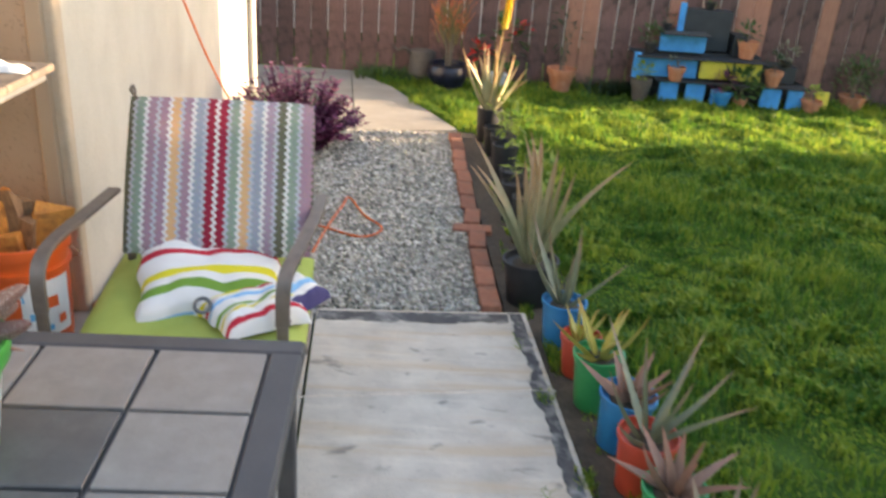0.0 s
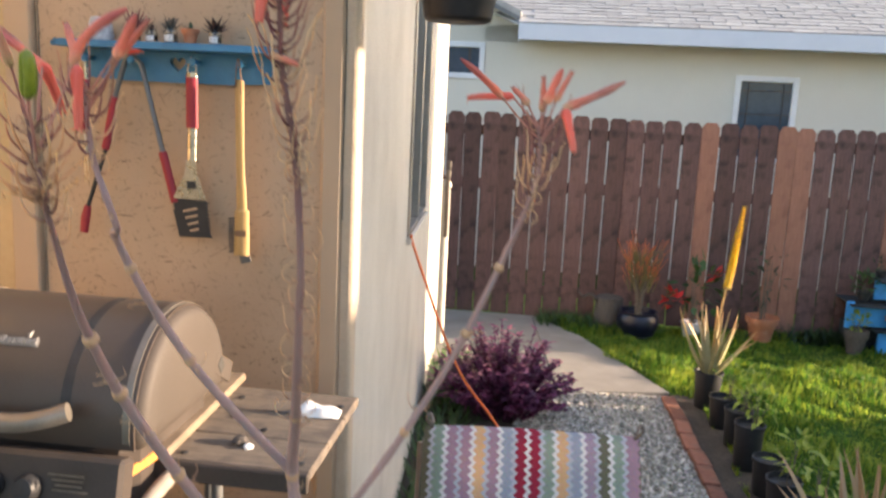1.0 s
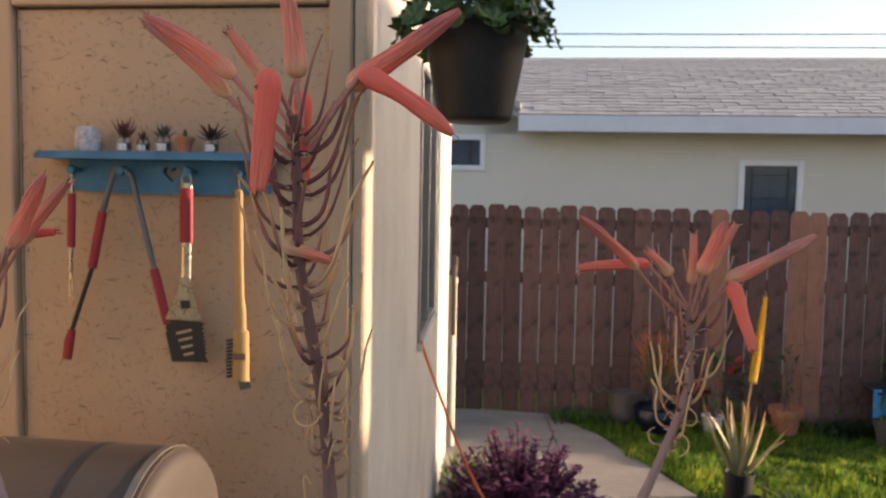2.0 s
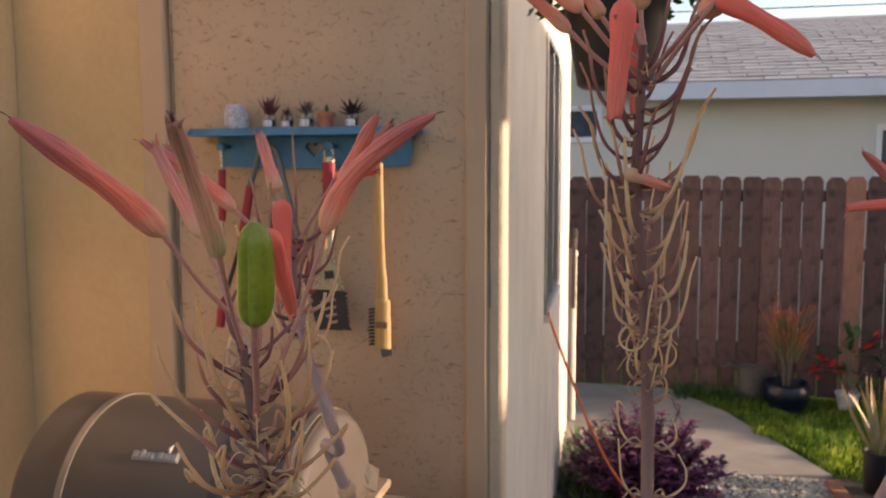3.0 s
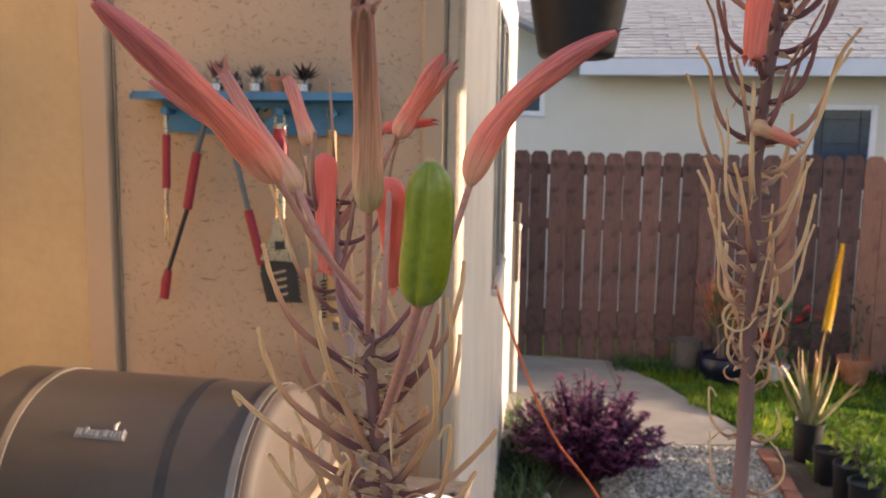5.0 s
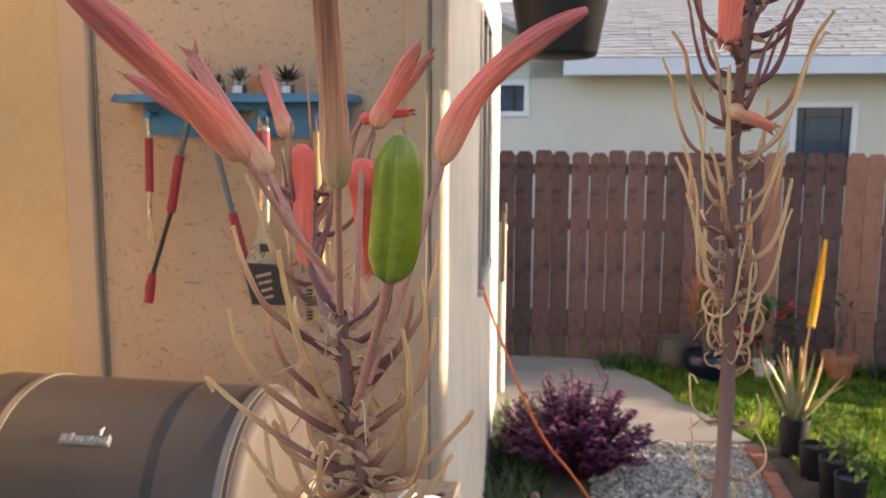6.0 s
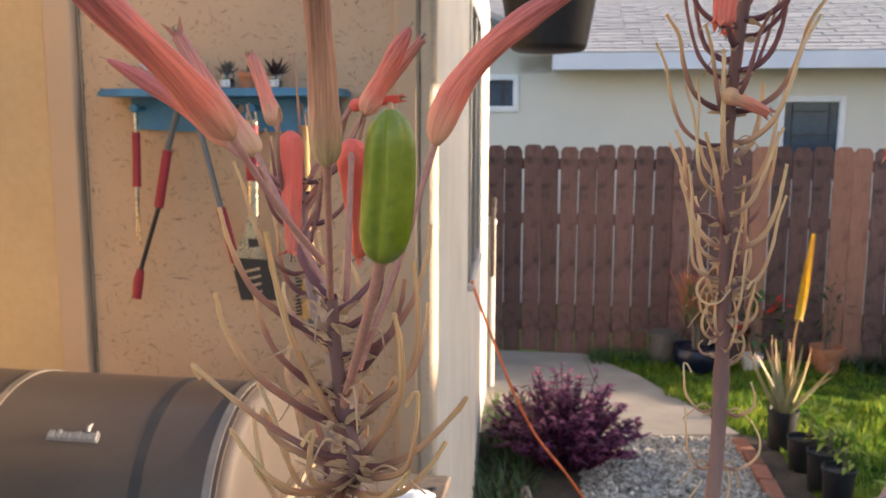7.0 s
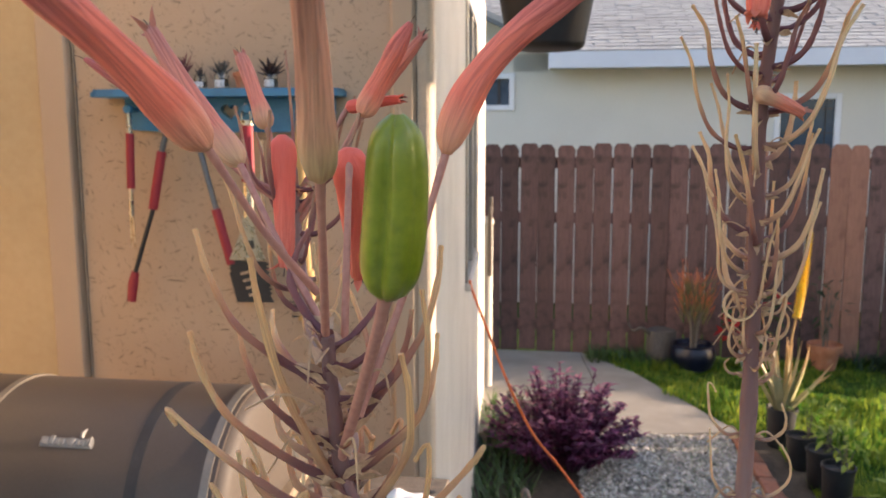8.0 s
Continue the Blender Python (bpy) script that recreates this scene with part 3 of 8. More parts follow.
M_STALK = petal_material("stalk_mat", *STALK, (0.72, 0.90, 0.95, 1.0), 0.8)
M_BRANCH = petal_material("branch_mat", *STALK, (0.26, 0.36, 0.41, 0.46), 0.8)
M_PEDICEL = petal_material("pedicel_mat", (0.13, 0.046, 0.052), (0.25, 0.10, 0.088), (0.46, 0.25, 0.15), ((0.17, 0.062, 0.06), 0.6), (0.003, 0.012, 0.018, 0.028))
M_PINK = surface("flower_stem_mat", (0.36, 0.135, 0.10), (0.58, 0.27, 0.19), 0.006, 0.6, 0.25, 0.001, depth=0.0003, stain=(0.25, 0.10, 0.09), stain_size=0.006, stain_amount=0.4)
M_STAMEN = surface("stamen_mat", (0.05, 0.028, 0.022), (0.10, 0.055, 0.045), 0.004, 0.6, 0)
M_CORNER = surface("corner_stucco_mat", (0.4104, 0.3268, 0.2356), (0.5016, 0.4104, 0.304), 0.1, 0.9, 1.0, 0.006, depth=0.006)
M_BRACT = petal_material("bract_mat", (0.125, 0.046, 0.048), (0.40, 0.185, 0.115), (0.84, 0.50, 0.23), ((0.28, 0.115, 0.08), 0.65), (0.007, 0.0125, 0.016, 0.024), 0.6)
M_OLD = petal_material("old_bract_mat", (0.22, 0.105, 0.088), (0.70, 0.44, 0.235), (0.88, 0.60, 0.33), ((0.34, 0.16, 0.09), 0.75), (0.003, 0.0085, 0.013, 0.022), 0.8)
M_AGED = petal_material("aged_bract_mat", (0.15, 0.058, 0.055), (0.56, 0.31, 0.15), (0.80, 0.47, 0.20), ((0.30, 0.13, 0.08), 0.75), (0.004, 0.0115, 0.016, 0.025), 0.8)
M_DRY = surface("dry_bract_mat", (0.38, 0.22, 0.115), (0.64, 0.40, 0.22), 0.008, 0.7, 0.3, 0.001, depth=0.0003, stain=(0.28, 0.15, 0.10), stain_size=0.012, stain_amount=0.6)
M_DRY_TIP = surface("dry_scale_mat", (0.34, 0.19, 0.11), (0.72, 0.47, 0.28), 0.003, 0.8, 0.6, 0.001, depth=0.0006)
M_POD = surface("pod_mat", (0.150, 0.180, 0.008), (0.255, 0.275, 0.0190), 0.006, 0.36, 0.2, 0.0010, depth=0.0004, stain=(0.08, 0.10, 0.01), stain_size=0.0016, stain_amount=0.3, trans=0.15)

# ---- the large structure ----
def slab_mesh(x0, x1, y0, y1, z0, z1, b=0.0):
    return Mesh().box(((x0 + x1) / 2, (y0 + y1) / 2, (z0 + z1) / 2), (x1 - x0, y1 - y0, z1 - z0), b)


FENCE_Y = 5.12
PAD, GZ = 0.20, 0.30                          # heights of the raised footing and of the grill's datum
setting("ground", Mesh().add([(-300, -300, -0.02), (300, -300, -0.02), (300, 300, -0.02), (-300, 300, -0.02)], [(0, 1, 2, 3)]), M_TURF, "short green turf that runs under the whole yard")
setting("soil_bed", Mesh().prism([(-0.25, 0.42), (0.70, 0.52), (0.74, 3.15), (-0.30, 3.15)], -0.015, 0.012), M_SOIL, "dark bare soil bed along the shed wall")
setting("soil_strip", Mesh().prism([(2.20, -6.0), (2.60, -6.0), (1.98, 0.3), (1.80, 3.3), (1.44, 3.30), (1.60, 0.45)], -0.015, 0.010), M_SOIL, "dark bare soil strip under the row of pots")
patio = thing("patio", "pale grey concrete patio with worn black painted edges", "patio", kind="structure")
part("slab", Mesh().prism([(1.245, -6.0), (2.236, -6.0), (1.676, 0.507), (0.796, 0.440)], -0.05, 0.030), M_SLAB, patio)
part("slab", Mesh().prism([(-1.342, -6.0), (1.233, -6.0), (0.784, 0.438), (0.2, 0.42), (-1.342, 0.42)], -0.05, 0.028), M_SLAB, patio)

# Thin pale line, slightly raised, across the slab.
pale_strip = Mesh()
for i in range(14):
    a, b = Vector((0.800, -0.213, 0.031)).lerp(Vector((1.735, -0.080, 0.031)), i / 14), Vector((0.800, -0.213, 0.031)).lerp(Vector((1.735, -0.080, 0.031)), (i + 1) / 14)
    pale_strip.tube([a, (a + b) / 2 + Vector((0, 0.002 * math.sin(i * 2.1), 0)), b], [0.004 + 0.002 * math.sin(i * 1.7)] * 3, 6, True, 0.3)
part("mortar_line", pale_strip, M_PALE_LINE, patio, "pale raised line across the slab")


def painted_edge(a, b, inner, w0, w1, seed):
    """A worn band of paint from a to b; its inner side is frayed between w0 and w1 wide."""
    a, b, n = Vector((*a, 0)), Vector((*b, 0)), int((Vector((*b, 0)) - Vector((*a, 0))).length / 0.02)
    side = Vector((*inner, 0))
    far = []
    for i in range(n + 1):
        s = i * 0.02
        f = 0.5 + 0.55 * noise.noise((s * 5, seed, 0)) + 0.35 * noise.noise((s * 22, seed, 3)) + 0.2 * noise.noise((s * 60, seed, 7))
        far.append(a.lerp(b, i / n) + side * (w0 + (w1 - w0) * min(1.2, max(0.0, f))))
    q, vs, fs = Mesh(), [], []
    for i in range(n + 1):
        near = a.lerp(b, i / n) + side * (0.010 + 0.008 * noise.noise((i * 0.6, seed, 5)))
        for p, z in ((near, 0.0325), (far[i], 0.0325), (far[i], 0.029), (near, 0.029)):
            vs.append((p.x, p.y, z))
    for i in range(n):
        o = i * 4
        fs += [(o + k, o + (k + 1) % 4, o + 4 + (k + 1) % 4, o + 4 + k) for k in range(4)]
    fs += [(3, 2, 1, 0), (n * 4, n * 4 + 1, n * 4 + 2, n * 4 + 3)]
    part("painted_edge", q.add(vs, [tuple(reversed(f)) for f in fs] if side.x < -0.5 else fs), M_SLAB_EDGE, patio, "flaking black painted edge")


painted_edge((1.940, -2.6), (1.668, 0.49), (-1, 0), 0.035, 0.085, 2.0)
painted_edge((0.805, 0.430), (1.600, 0.492), (0, -1), 0.05, 0.120, 9.0)
setting("footing", slab_mesh(-1.342, 0.14, -0.85, 0.5, 0.0, PAD, 0.012), M_PATH, "raised concrete footing in front of the shed")
path_thing = thing("garden_path", "pale concrete garden path with an open joint, partly overgrown", "path", kind="structure")
part("slab", Mesh().prism([(-0.7, 3.05), (0.70, 3.15), (0.48, 5.08), (-1.1, 5.08)], -0.05, 0.018), M_PATH, path_thing)
part("slab", Mesh().prism([(0.707, 3.152), (1.44, 3.30), (0.88, 4.55), (0.487, 5.08)], -0.05, 0.022), M_PATH, path_thing)

# shed front: board panel between trims, stucco returns
shed = thing("wall_shed_front", "tan painted board panel set between flat wooden trims", "wall", kind="structure")
part("panel", slab_mesh(-0.8632, -0.062, 0.022, 0.06, PAD, 2.346), M_PANEL, shed, "scratched tan strand board panel")
part("trim", slab_mesh(-0.945, -0.868, 0.0, 0.06, PAD, 2.62, 0.004), M_TRIM, shed)
part("trim", slab_mesh(-0.060, 0.002, 0.0, 0.06, PAD, 2.62, 0.009), M_TRIM, shed)
part("trim", slab_mesh(-0.866, -0.062, 0.0, 0.06, 2.348, 2.62, 0.004), M_TRIM, shed)
part("gap_backing", slab_mesh(-0.868, -0.8634, 0.032, 0.06, PAD, 2.30), M_GAP, shed, "dark open joint beside the panel")
part("core", slab_mesh(-1.342, 0.0, 0.062, 0.14, PAD, 2.72), M_CRACK, shed)
rng = random.Random(23)
for name, x, z0, z1, w in (("crack", 0.0029, 1.55, 2.45, 0.0011), ("crack", -0.0612, 1.2, 2.31, 0.0013), ("crack", -0.8566, 0.9, 2.31, 0.0012)):
    pts, z = [], z0
    while z < z1:
        pts.append((x + rng.uniform(-0.0012, 0.0012), 0.0032 if x > 0 else 0.0215, z))
        z += rng.uniform(0.02, 0.06)
    part(name, Mesh().tube(pts, [w * rng.uniform(0.5, 1.3) for _ in pts], 5), M_CRACK, shed, "thin dark crack in the paint")
part("gap_backing", slab_mesh(-0.858, -0.062, 0.021, 0.03, 2.3405, 2.3475), M_CRACK, shed, "dark open joint above the panel")
setting("wall_front_left", slab_mesh(-1.342, -0.947, 0.012, 0.06, 0.0, 2.72), M_YELLOW, "yellow stucco wall beside the shed panel")
setting("wall_left", slab_mesh(-1.49, -1.344, -2.2, 0.14, 0.0, 2.72), M_YELLOW, "yellow stucco house wall")
setting("wall_behind", slab_mesh(-9.0, 9.0, -10.2, -10.0, 0.0, 1.8), M_HOUSE, "unseen low wall added at the edge of the yard behind")
setting("wall_far_left", slab_mesh(-9.2, -9.0, -10.2, 5.4, 0.0, 1.8), M_HOUSE, "unseen low wall added at the edge of the yard")

# shed side: stucco wall that runs back at a slight angle, with a sliding window
SIDE0, SIDE1 = Vector((0.038, 0.006, 0)), Vector((-0.224, 3.95, 0))
side_way = (SIDE1 - SIDE0).normalized()
side_turn = Matrix.Rotation(math.atan2(side_way.y, side_way.x) - math.pi / 2, 4, "Z")
SIDE_LEN = (SIDE1 - SIDE0).length


def side_box(mesh, s0, s1, d0, d1, z0, z1, b=0.0):
    """A box along the side wall: s along it, d out of it to the yard."""
    c = SIDE0 + side_way * ((s0 + s1) / 2) + Vector((side_way.y, -side_way.x, 0)) * ((d0 + d1) / 2)
    return mesh.box((c.x, c.y, (z0 + z1) / 2), (d1 - d0, s1 - s0, z1 - z0), b, side_turn)


W0, W1, WZ0, WZ1 = 1.42, 2.30, 1.27, 2.42
side = Mesh()
side_box(side, 0.052, W0, -0.14, 0, 0.0, 2.72)
side_box(side, W1, SIDE_LEN, -0.14, 0, 0.0, 2.72)
side_box(side, W0, W1, -0.14, 0, 0.0, WZ0)
side_box(side, W0, W1, -0.14, 0, WZ1, 2.72)
part("corner_return", Mesh().prism([(0.0035, 0.054), (0.0035, 0.004), (0.026, 0.004), (0.033, 0.007), (0.037, 0.014), (0.0385, 0.024), (0.0375, 0.054)], 0.0, 2.72), M_CORNER, shed, "rough tan stucco corner")
setting("wall_shed_side", side, M_STUCCO, "rough cream stucco side wall of the shed")
win = thing("window_1", "aluminium sliding window in the cream stucco wall", "window", kind="structure")
fr = Mesh()
for a, b, c, d in ((W0, W0 + 0.03, WZ0, WZ1), (W1 - 0.03, W1, WZ0, WZ1), (W0 + 0.03, W1 - 0.03, WZ0, WZ0 + 0.03), (W0 + 0.03, W1 - 0.03, WZ1 - 0.03, WZ1), ((W0 + W1) / 2 - 0.015, (W0 + W1) / 2 + 0.015, WZ0 + 0.03, WZ1 - 0.03)):
    side_box(fr, a, b, -0.06, 0.012, c, d, 0.003)
part("window_frame", fr, M_ALU, win)
part("window_sill", side_box(Mesh(), W0 - 0.02, W1 + 0.02, -0.02, 0.025, WZ0 - 0.03, WZ0 - 0.002, 0.004), M_STUCCO, win)
for k in range(2):
    a = W0 + 0.03 + k * (W1 - W0 - 0.03) / 2
    part("pane", side_box(Mesh(), a, a + (W1 - W0 - 0.09) / 2, -0.045, -0.035, WZ0 + 0.03, WZ1 - 0.03), M_WINDOW, win, "dark glass pane")
part("backing", side_box(Mesh(), W0, W1, -0.139, -0.12, WZ0, WZ1), M_CRACK, win)
setting("wall_shed_end", Mesh().box((-0.80, 3.90, 1.36), (1.0, 0.1, 2.72)), M_STUCCO, "cream stucco end wall of the shed")
# Added out of view: its shadow ends the sun strip on the shed corner.
beam = thing("shade_beam", "unseen timber beam on posts, added to shade the shed corner", "beam", kind="structure")
part("beam_body", slab_mesh(2.36, 2.42, -3.1, 0.325, 2.46, 2.90, 0.004), M_CEIL, beam)
for y in (-3.0, -1.3):
    part("post", slab_mesh(2.345, 2.435, y - 0.045, y + 0.045, -0.02, 2.46, 0.004), M_CEIL, beam)
setting("shed_roof", slab_mesh(-1.6, -0.25, 0.062, 4.1, 2.722, 2.80), M_CEIL, "flat roof of the shed")
post = thing("gate_post", "short white gate post with a rusty latch", "post")
part("post_body", Mesh().lathe([(0.032, 0), (0.032, 1.22), (0.040, 1.225), (0.040, 1.25), (0.022, 1.275), (0.0, 1.28)], 14, (-0.205, 4.05, 0)), M_STUCCO, post, "", True)
part("latch", Mesh().box((-0.185, 4.02, 1.36), (0.03, 0.03, 0.12), 0.005).box((-0.19, 4.00, 1.10), (0.03, 0.03, 0.5), 0.005), M_STUMP, post, "rusty iron latch")

# unseen walls on the right, added to cut the low sun into bands
setting("wall_right_near", slab_mesh(9.0, 9.3, -12.0, -0.10, 0, 4.2), M_HOUSE, "unseen stucco wall, added to keep low sun off the yard")
setting("wall_right_low", slab_mesh(9.0, 9.12, -0.10, 0.85, 0, 2.58), M_HOUSE, "unseen wall, added with its height set to let sun over it")
setting("wall_right_step", slab_mesh(9.0, 9.12, 0.85, 1.04, 0, 3.05), M_HOUSE, "unseen wall, added with its height set to let sun over it")
setting("wall_right_mid", slab_mesh(9.0, 9.3, 1.04, 3.75, 0, 4.2), M_HOUSE, "unseen stucco wall, added to keep low sun off the yard")
setting("wall_right_end", slab_mesh(9.0, 9.12, 4.88, 5.6, 0, 1.8), M_HOUSE, "unseen low wall added at the edge of the yard")

# wooden fence along the back
fence = thing("fence", "dark brown stained dog-ear picket fence with a few newer red boards", "fence")
PICKET_W, PICKET_STEP = 0.1435, 0.1525
picket_meshes = []
for k in range(4):
    c = 0.022 + 0.004 * k
    w, hgt = PICKET_W / 2, 1.755
    poly = [(-w, 0.0), (w, 0.0), (w, hgt - c * 1.3), (w - c, hgt), (-w + c, hgt), (-w, hgt - c * 1.3)]
    o = Mesh().plate(poly, (0, 0, 0), (1, 0, 0), (0, 0, 1), 0.016).to_object("picket", M_FENCE)
    picket_meshes.append(o.data)
    bpy.data.objects.remove(o)
newer_meshes = [picket_meshes[k].copy() for k in (0, 2)]
for me in newer_meshes:
    me.materials[0] = M_FENCE_NEW
rng = random.Random(5)
newer = {1.923, 2.50, 2.65, 3.40, 4.08, 4.23, 4.80}
x = -1.50 + 0.0025
while x < 9.0:
    isnew = any(abs(x - q) < PICKET_STEP / 2 for q in newer)
    o = new("picket", rng.choice(newer_meshes if isnew else picket_meshes))
    o.parent = fence
    o.location = (x, FENCE_Y + rng.uniform(-0.004, 0.004), 0.015 + rng.uniform(-0.012, 0.012))
    o.rotation_euler = (0, radians(rng.uniform(-0.25, 0.25)), radians(rng.uniform(-1, 1)))
    if isnew:
        tagged(o, "newer red-brown board")
    x += PICKET_STEP + rng.uniform(-0.001, 0.002)
for z in (0.24, 1.16, 1.62):
    part("rail", slab_mesh(-1.6, 9.0, FENCE_Y + 0.006, FENCE_Y + 0.044, z - 0.045, z + 0.045, 0.003), M_FENCE, fence)
for x in (-1.2, 1.2, 3.6, 6.0, 8.4):
    part("post", slab_mesh(x - 0.045, x + 0.045, FENCE_Y + 0.046, FENCE_Y + 0.136, 0, 1.75, 0.004), M_FENCE, fence)

# neighbour's house beyond the fence
house = thing("neighbour_house", "single-storey cream stucco house with a grey shingle roof", "house")
HY = 7.2
wall = Mesh()
BX0, BX1, BZ0, BZ1 = 2.455, 3.085, 1.35, 2.245      # larger window
SX0, SX1, SZ0, SZ1 = -0.68, -0.235, 2.105, 2.48    # small window
for a, b, c, d in ((-4.0, SX0, 0, 2.9), (SX0, SX1, 0, SZ0), (SX0, SX1, SZ1, 2.9), (SX1, BX0, 0, 2.68), (BX0, BX1, 0, BZ0), (BX0, BX1, BZ1, 2.68), (BX1, 12.0, 0, 2.68)):
    wall.box(((a + b) / 2, HY + 0.1, (c + d) / 2), (b - a, 0.2, d - c))
part("wall", wall, M_HOUSE, house)


def house_window(x0, x1, z0, z1, bars):
    w = Mesh()
    t = 0.05
    for a, b, c, d in ((x0 - 0.01, x0 + t, z0 - 0.01, z1 + 0.01), (x1 - t, x1 + 0.01, z0 - 0.01, z1 + 0.01), (x0 + t, x1 - t, z0 - 0.01, z0 + t), (x0 + t, x1 - t, z1 - t, z1 + 0.01)):
        w.box(((a + b) / 2, HY + 0.02, (c + d) / 2), (b - a, 0.08, d - c), 0.006)
    wd = part("window", w, M_WHITE, house, "white vinyl window")
    part("pane", slab_mesh(x0 + t, x1 - t, HY + 0.02, HY + 0.03, z0 + t, z1 - t), M_WINDOW, wd, "dark glass pane")
    g = Mesh()
    for a, b, c, d in bars:
        g.box(((a + b) / 2, HY + 0.016, (c + d) / 2), (b - a, 0.006, d - c))
    part("glazing_bar", g, M_WIRE, wd)


house_window(BX0, BX1, BZ0, BZ1, [(BX0 + 0.13, BX0 + 0.14, BZ0, BZ1 - 0.05), (BX1 - 0.14, BX1 - 0.13, BZ0, BZ1 - 0.05), (BX0 + 0.05, BX1 - 0.05, BZ1 - 0.15, BZ1 - 0.14), (BX0 + 0.05, BX1 - 0.05, 1.85, 1.86)])
house_window(SX0, SX1, SZ0, SZ1, [(SX0 + 0.27, SX0 + 0.30, SZ0 + 0.03, SZ1 - 0.03)])
EY, EZ, PITCH = 6.80, 2.675, 0.36               # eave line and the roof's rise
RIDGE_Y = 9.6
part("fascia", slab_mesh(0.14, 12.2, EY - 0.02, EY, EZ - 0.17, EZ - 0.005, 0.004), M_FASCIA, house, "pale blue-white painted fascia board")
part("soffit", slab_mesh(0.14, 12.2, EY + 0.002, HY, EZ - 0.15, EZ - 0.13), M_HOUSE, house)
rise = RIDGE_Y - EY
VALLEY = 0.12 - rise * PITCH / 0.47              # where the wing's roof meets the ridge
part("roof", Mesh().add([(0.12, EY, EZ), (12.2, EY, EZ), (12.2, RIDGE_Y, EZ + rise * PITCH), (VALLEY, RIDGE_Y, EZ + rise * PITCH), (0.12, EY, EZ - 0.02), (12.2, EY, EZ - 0.02), (12.2, RIDGE_Y, EZ + rise * PITCH - 0.02), (VALLEY, RIDGE_Y, EZ + rise * PITCH - 0.02)],
                        [(0, 1, 2, 3), (7, 6, 5, 4), (0, 4, 5, 1), (3, 2, 6, 7), (0, 3, 7, 4), (1, 5, 6, 2)]), M_SHINGLE, house)
# shingles: three-tab courses, each a little uneven
rng = random.Random(61)
course, tab = 0.138, 0.305
slope = math.atan(PITCH)
tabs = []
for k in range(6):
    w, hgt, t = tab - 0.010 - 0.003 * (k % 3), 0.165 + 0.004 * (k % 4), 0.010 + 0.002 * (k % 3)
    o = Mesh().box((0, hgt / 2, t / 2), (w, hgt, t), 0.0015).to_object("shingle", M_SHINGLE)
    tabs.append(o.data)
    bpy.data.objects.remove(o)
rest = Mesh()
rows_of = int(rise / math.cos(slope) / course)
for j in range(rows_of):
    n = int(11.8 / tab)
    for i in range(-int(j * course * math.sin(slope) / 0.47 / tab), n):
        x = 0.28 + (i + 0.5 * (j % 2)) * tab
        s = j * course - 0.012 + rng.uniform(-0.006, 0.006)
        m = pose(x, EY + s * math.cos(slope), EZ + s * math.sin(slope) + 0.003, math.degrees(slope) - 3.8 + rng.uniform(-0.6, 0.6), 0, rng.uniform(-0.6, 0.6))
        if j < 16 and i < 18:
            o = new("shingle", rng.choice(tabs))
            o.parent = house
            o.matrix_world = m
        else:
            b = Mesh().box((0, 0.082, 0.005), (tab - 0.012, 0.165, 0.009), 0.0015)
            rest.add([m @ Vector(p) for p in b.v], b.f)
tagged(part("shingles", rest, M_SHINGLE, house), "", "", "", "stuff")
# gable wing to the left
WX, WZ, WR = -2.6, EZ + 0.07, 0.47                # ridge of the wing, foot of its rake, its rise
WT = WZ + WR * (0.15 - WX)
part("wing_wall", Mesh().plate([(-5.5, 2.5), (0.12, 2.5), (0.12, WZ - 0.01), (WX, WT - 0.01), (-5.5, WZ)], (0, HY + 0.19, 0), (1, 0, 0), (0, 0, 1), 0.19), M_HOUSE, house)
for name, dy, z0, z1, mat, label in (("wing_roof", 4.4, 0.0, 0.06, M_SHINGLE, ""), ("rake_board", 0.03, -0.05, -0.002, M_RAKE, "rake board, its shade put into a dark colour")):
    y0, y1 = (EY + 0.10, EY + 0.10 + dy) if name == "wing_roof" else (EY + 0.08, EY + 0.10 + dy)
    q = Mesh()
    for xa, xb, za, zb in ((0.15, WX, WZ, WT), (WX, -5.4, WT, WT - WR * 2.8)):
        q.add([(xa, y0, za + z0), (xb, y0, zb + z0), (xb, y0, zb + z1), (xa, y0, za + z1), (xa, y1, za + z0), (xb, y1, zb + z0), (xb, y1, zb + z1), (xa, y1, za + z1)],
              [(0, 1, 2, 3), (7, 6, 5, 4), (0, 4, 5, 1), (3, 2, 6, 7), (0, 3, 7, 4), (1, 5, 6, 2)])
    part(name, q, mat, house, label)
for k, (z0, z1) in enumerate(((4.95, 4.86), (4.72, 4.62))):
    pts = [(-14 + 3.5 * i, 14.0, z0 + (z1 - z0) * i / 12 - 0.15 * math.sin(math.pi * i / 12)) for i in range(13)]
    cab = thing("overhead_cable", "thin black overhead cable against the sky", "cable", group="overhead cables")
    part("line", Mesh().tube(pts, 0.010, 6), M_WIRE, cab)


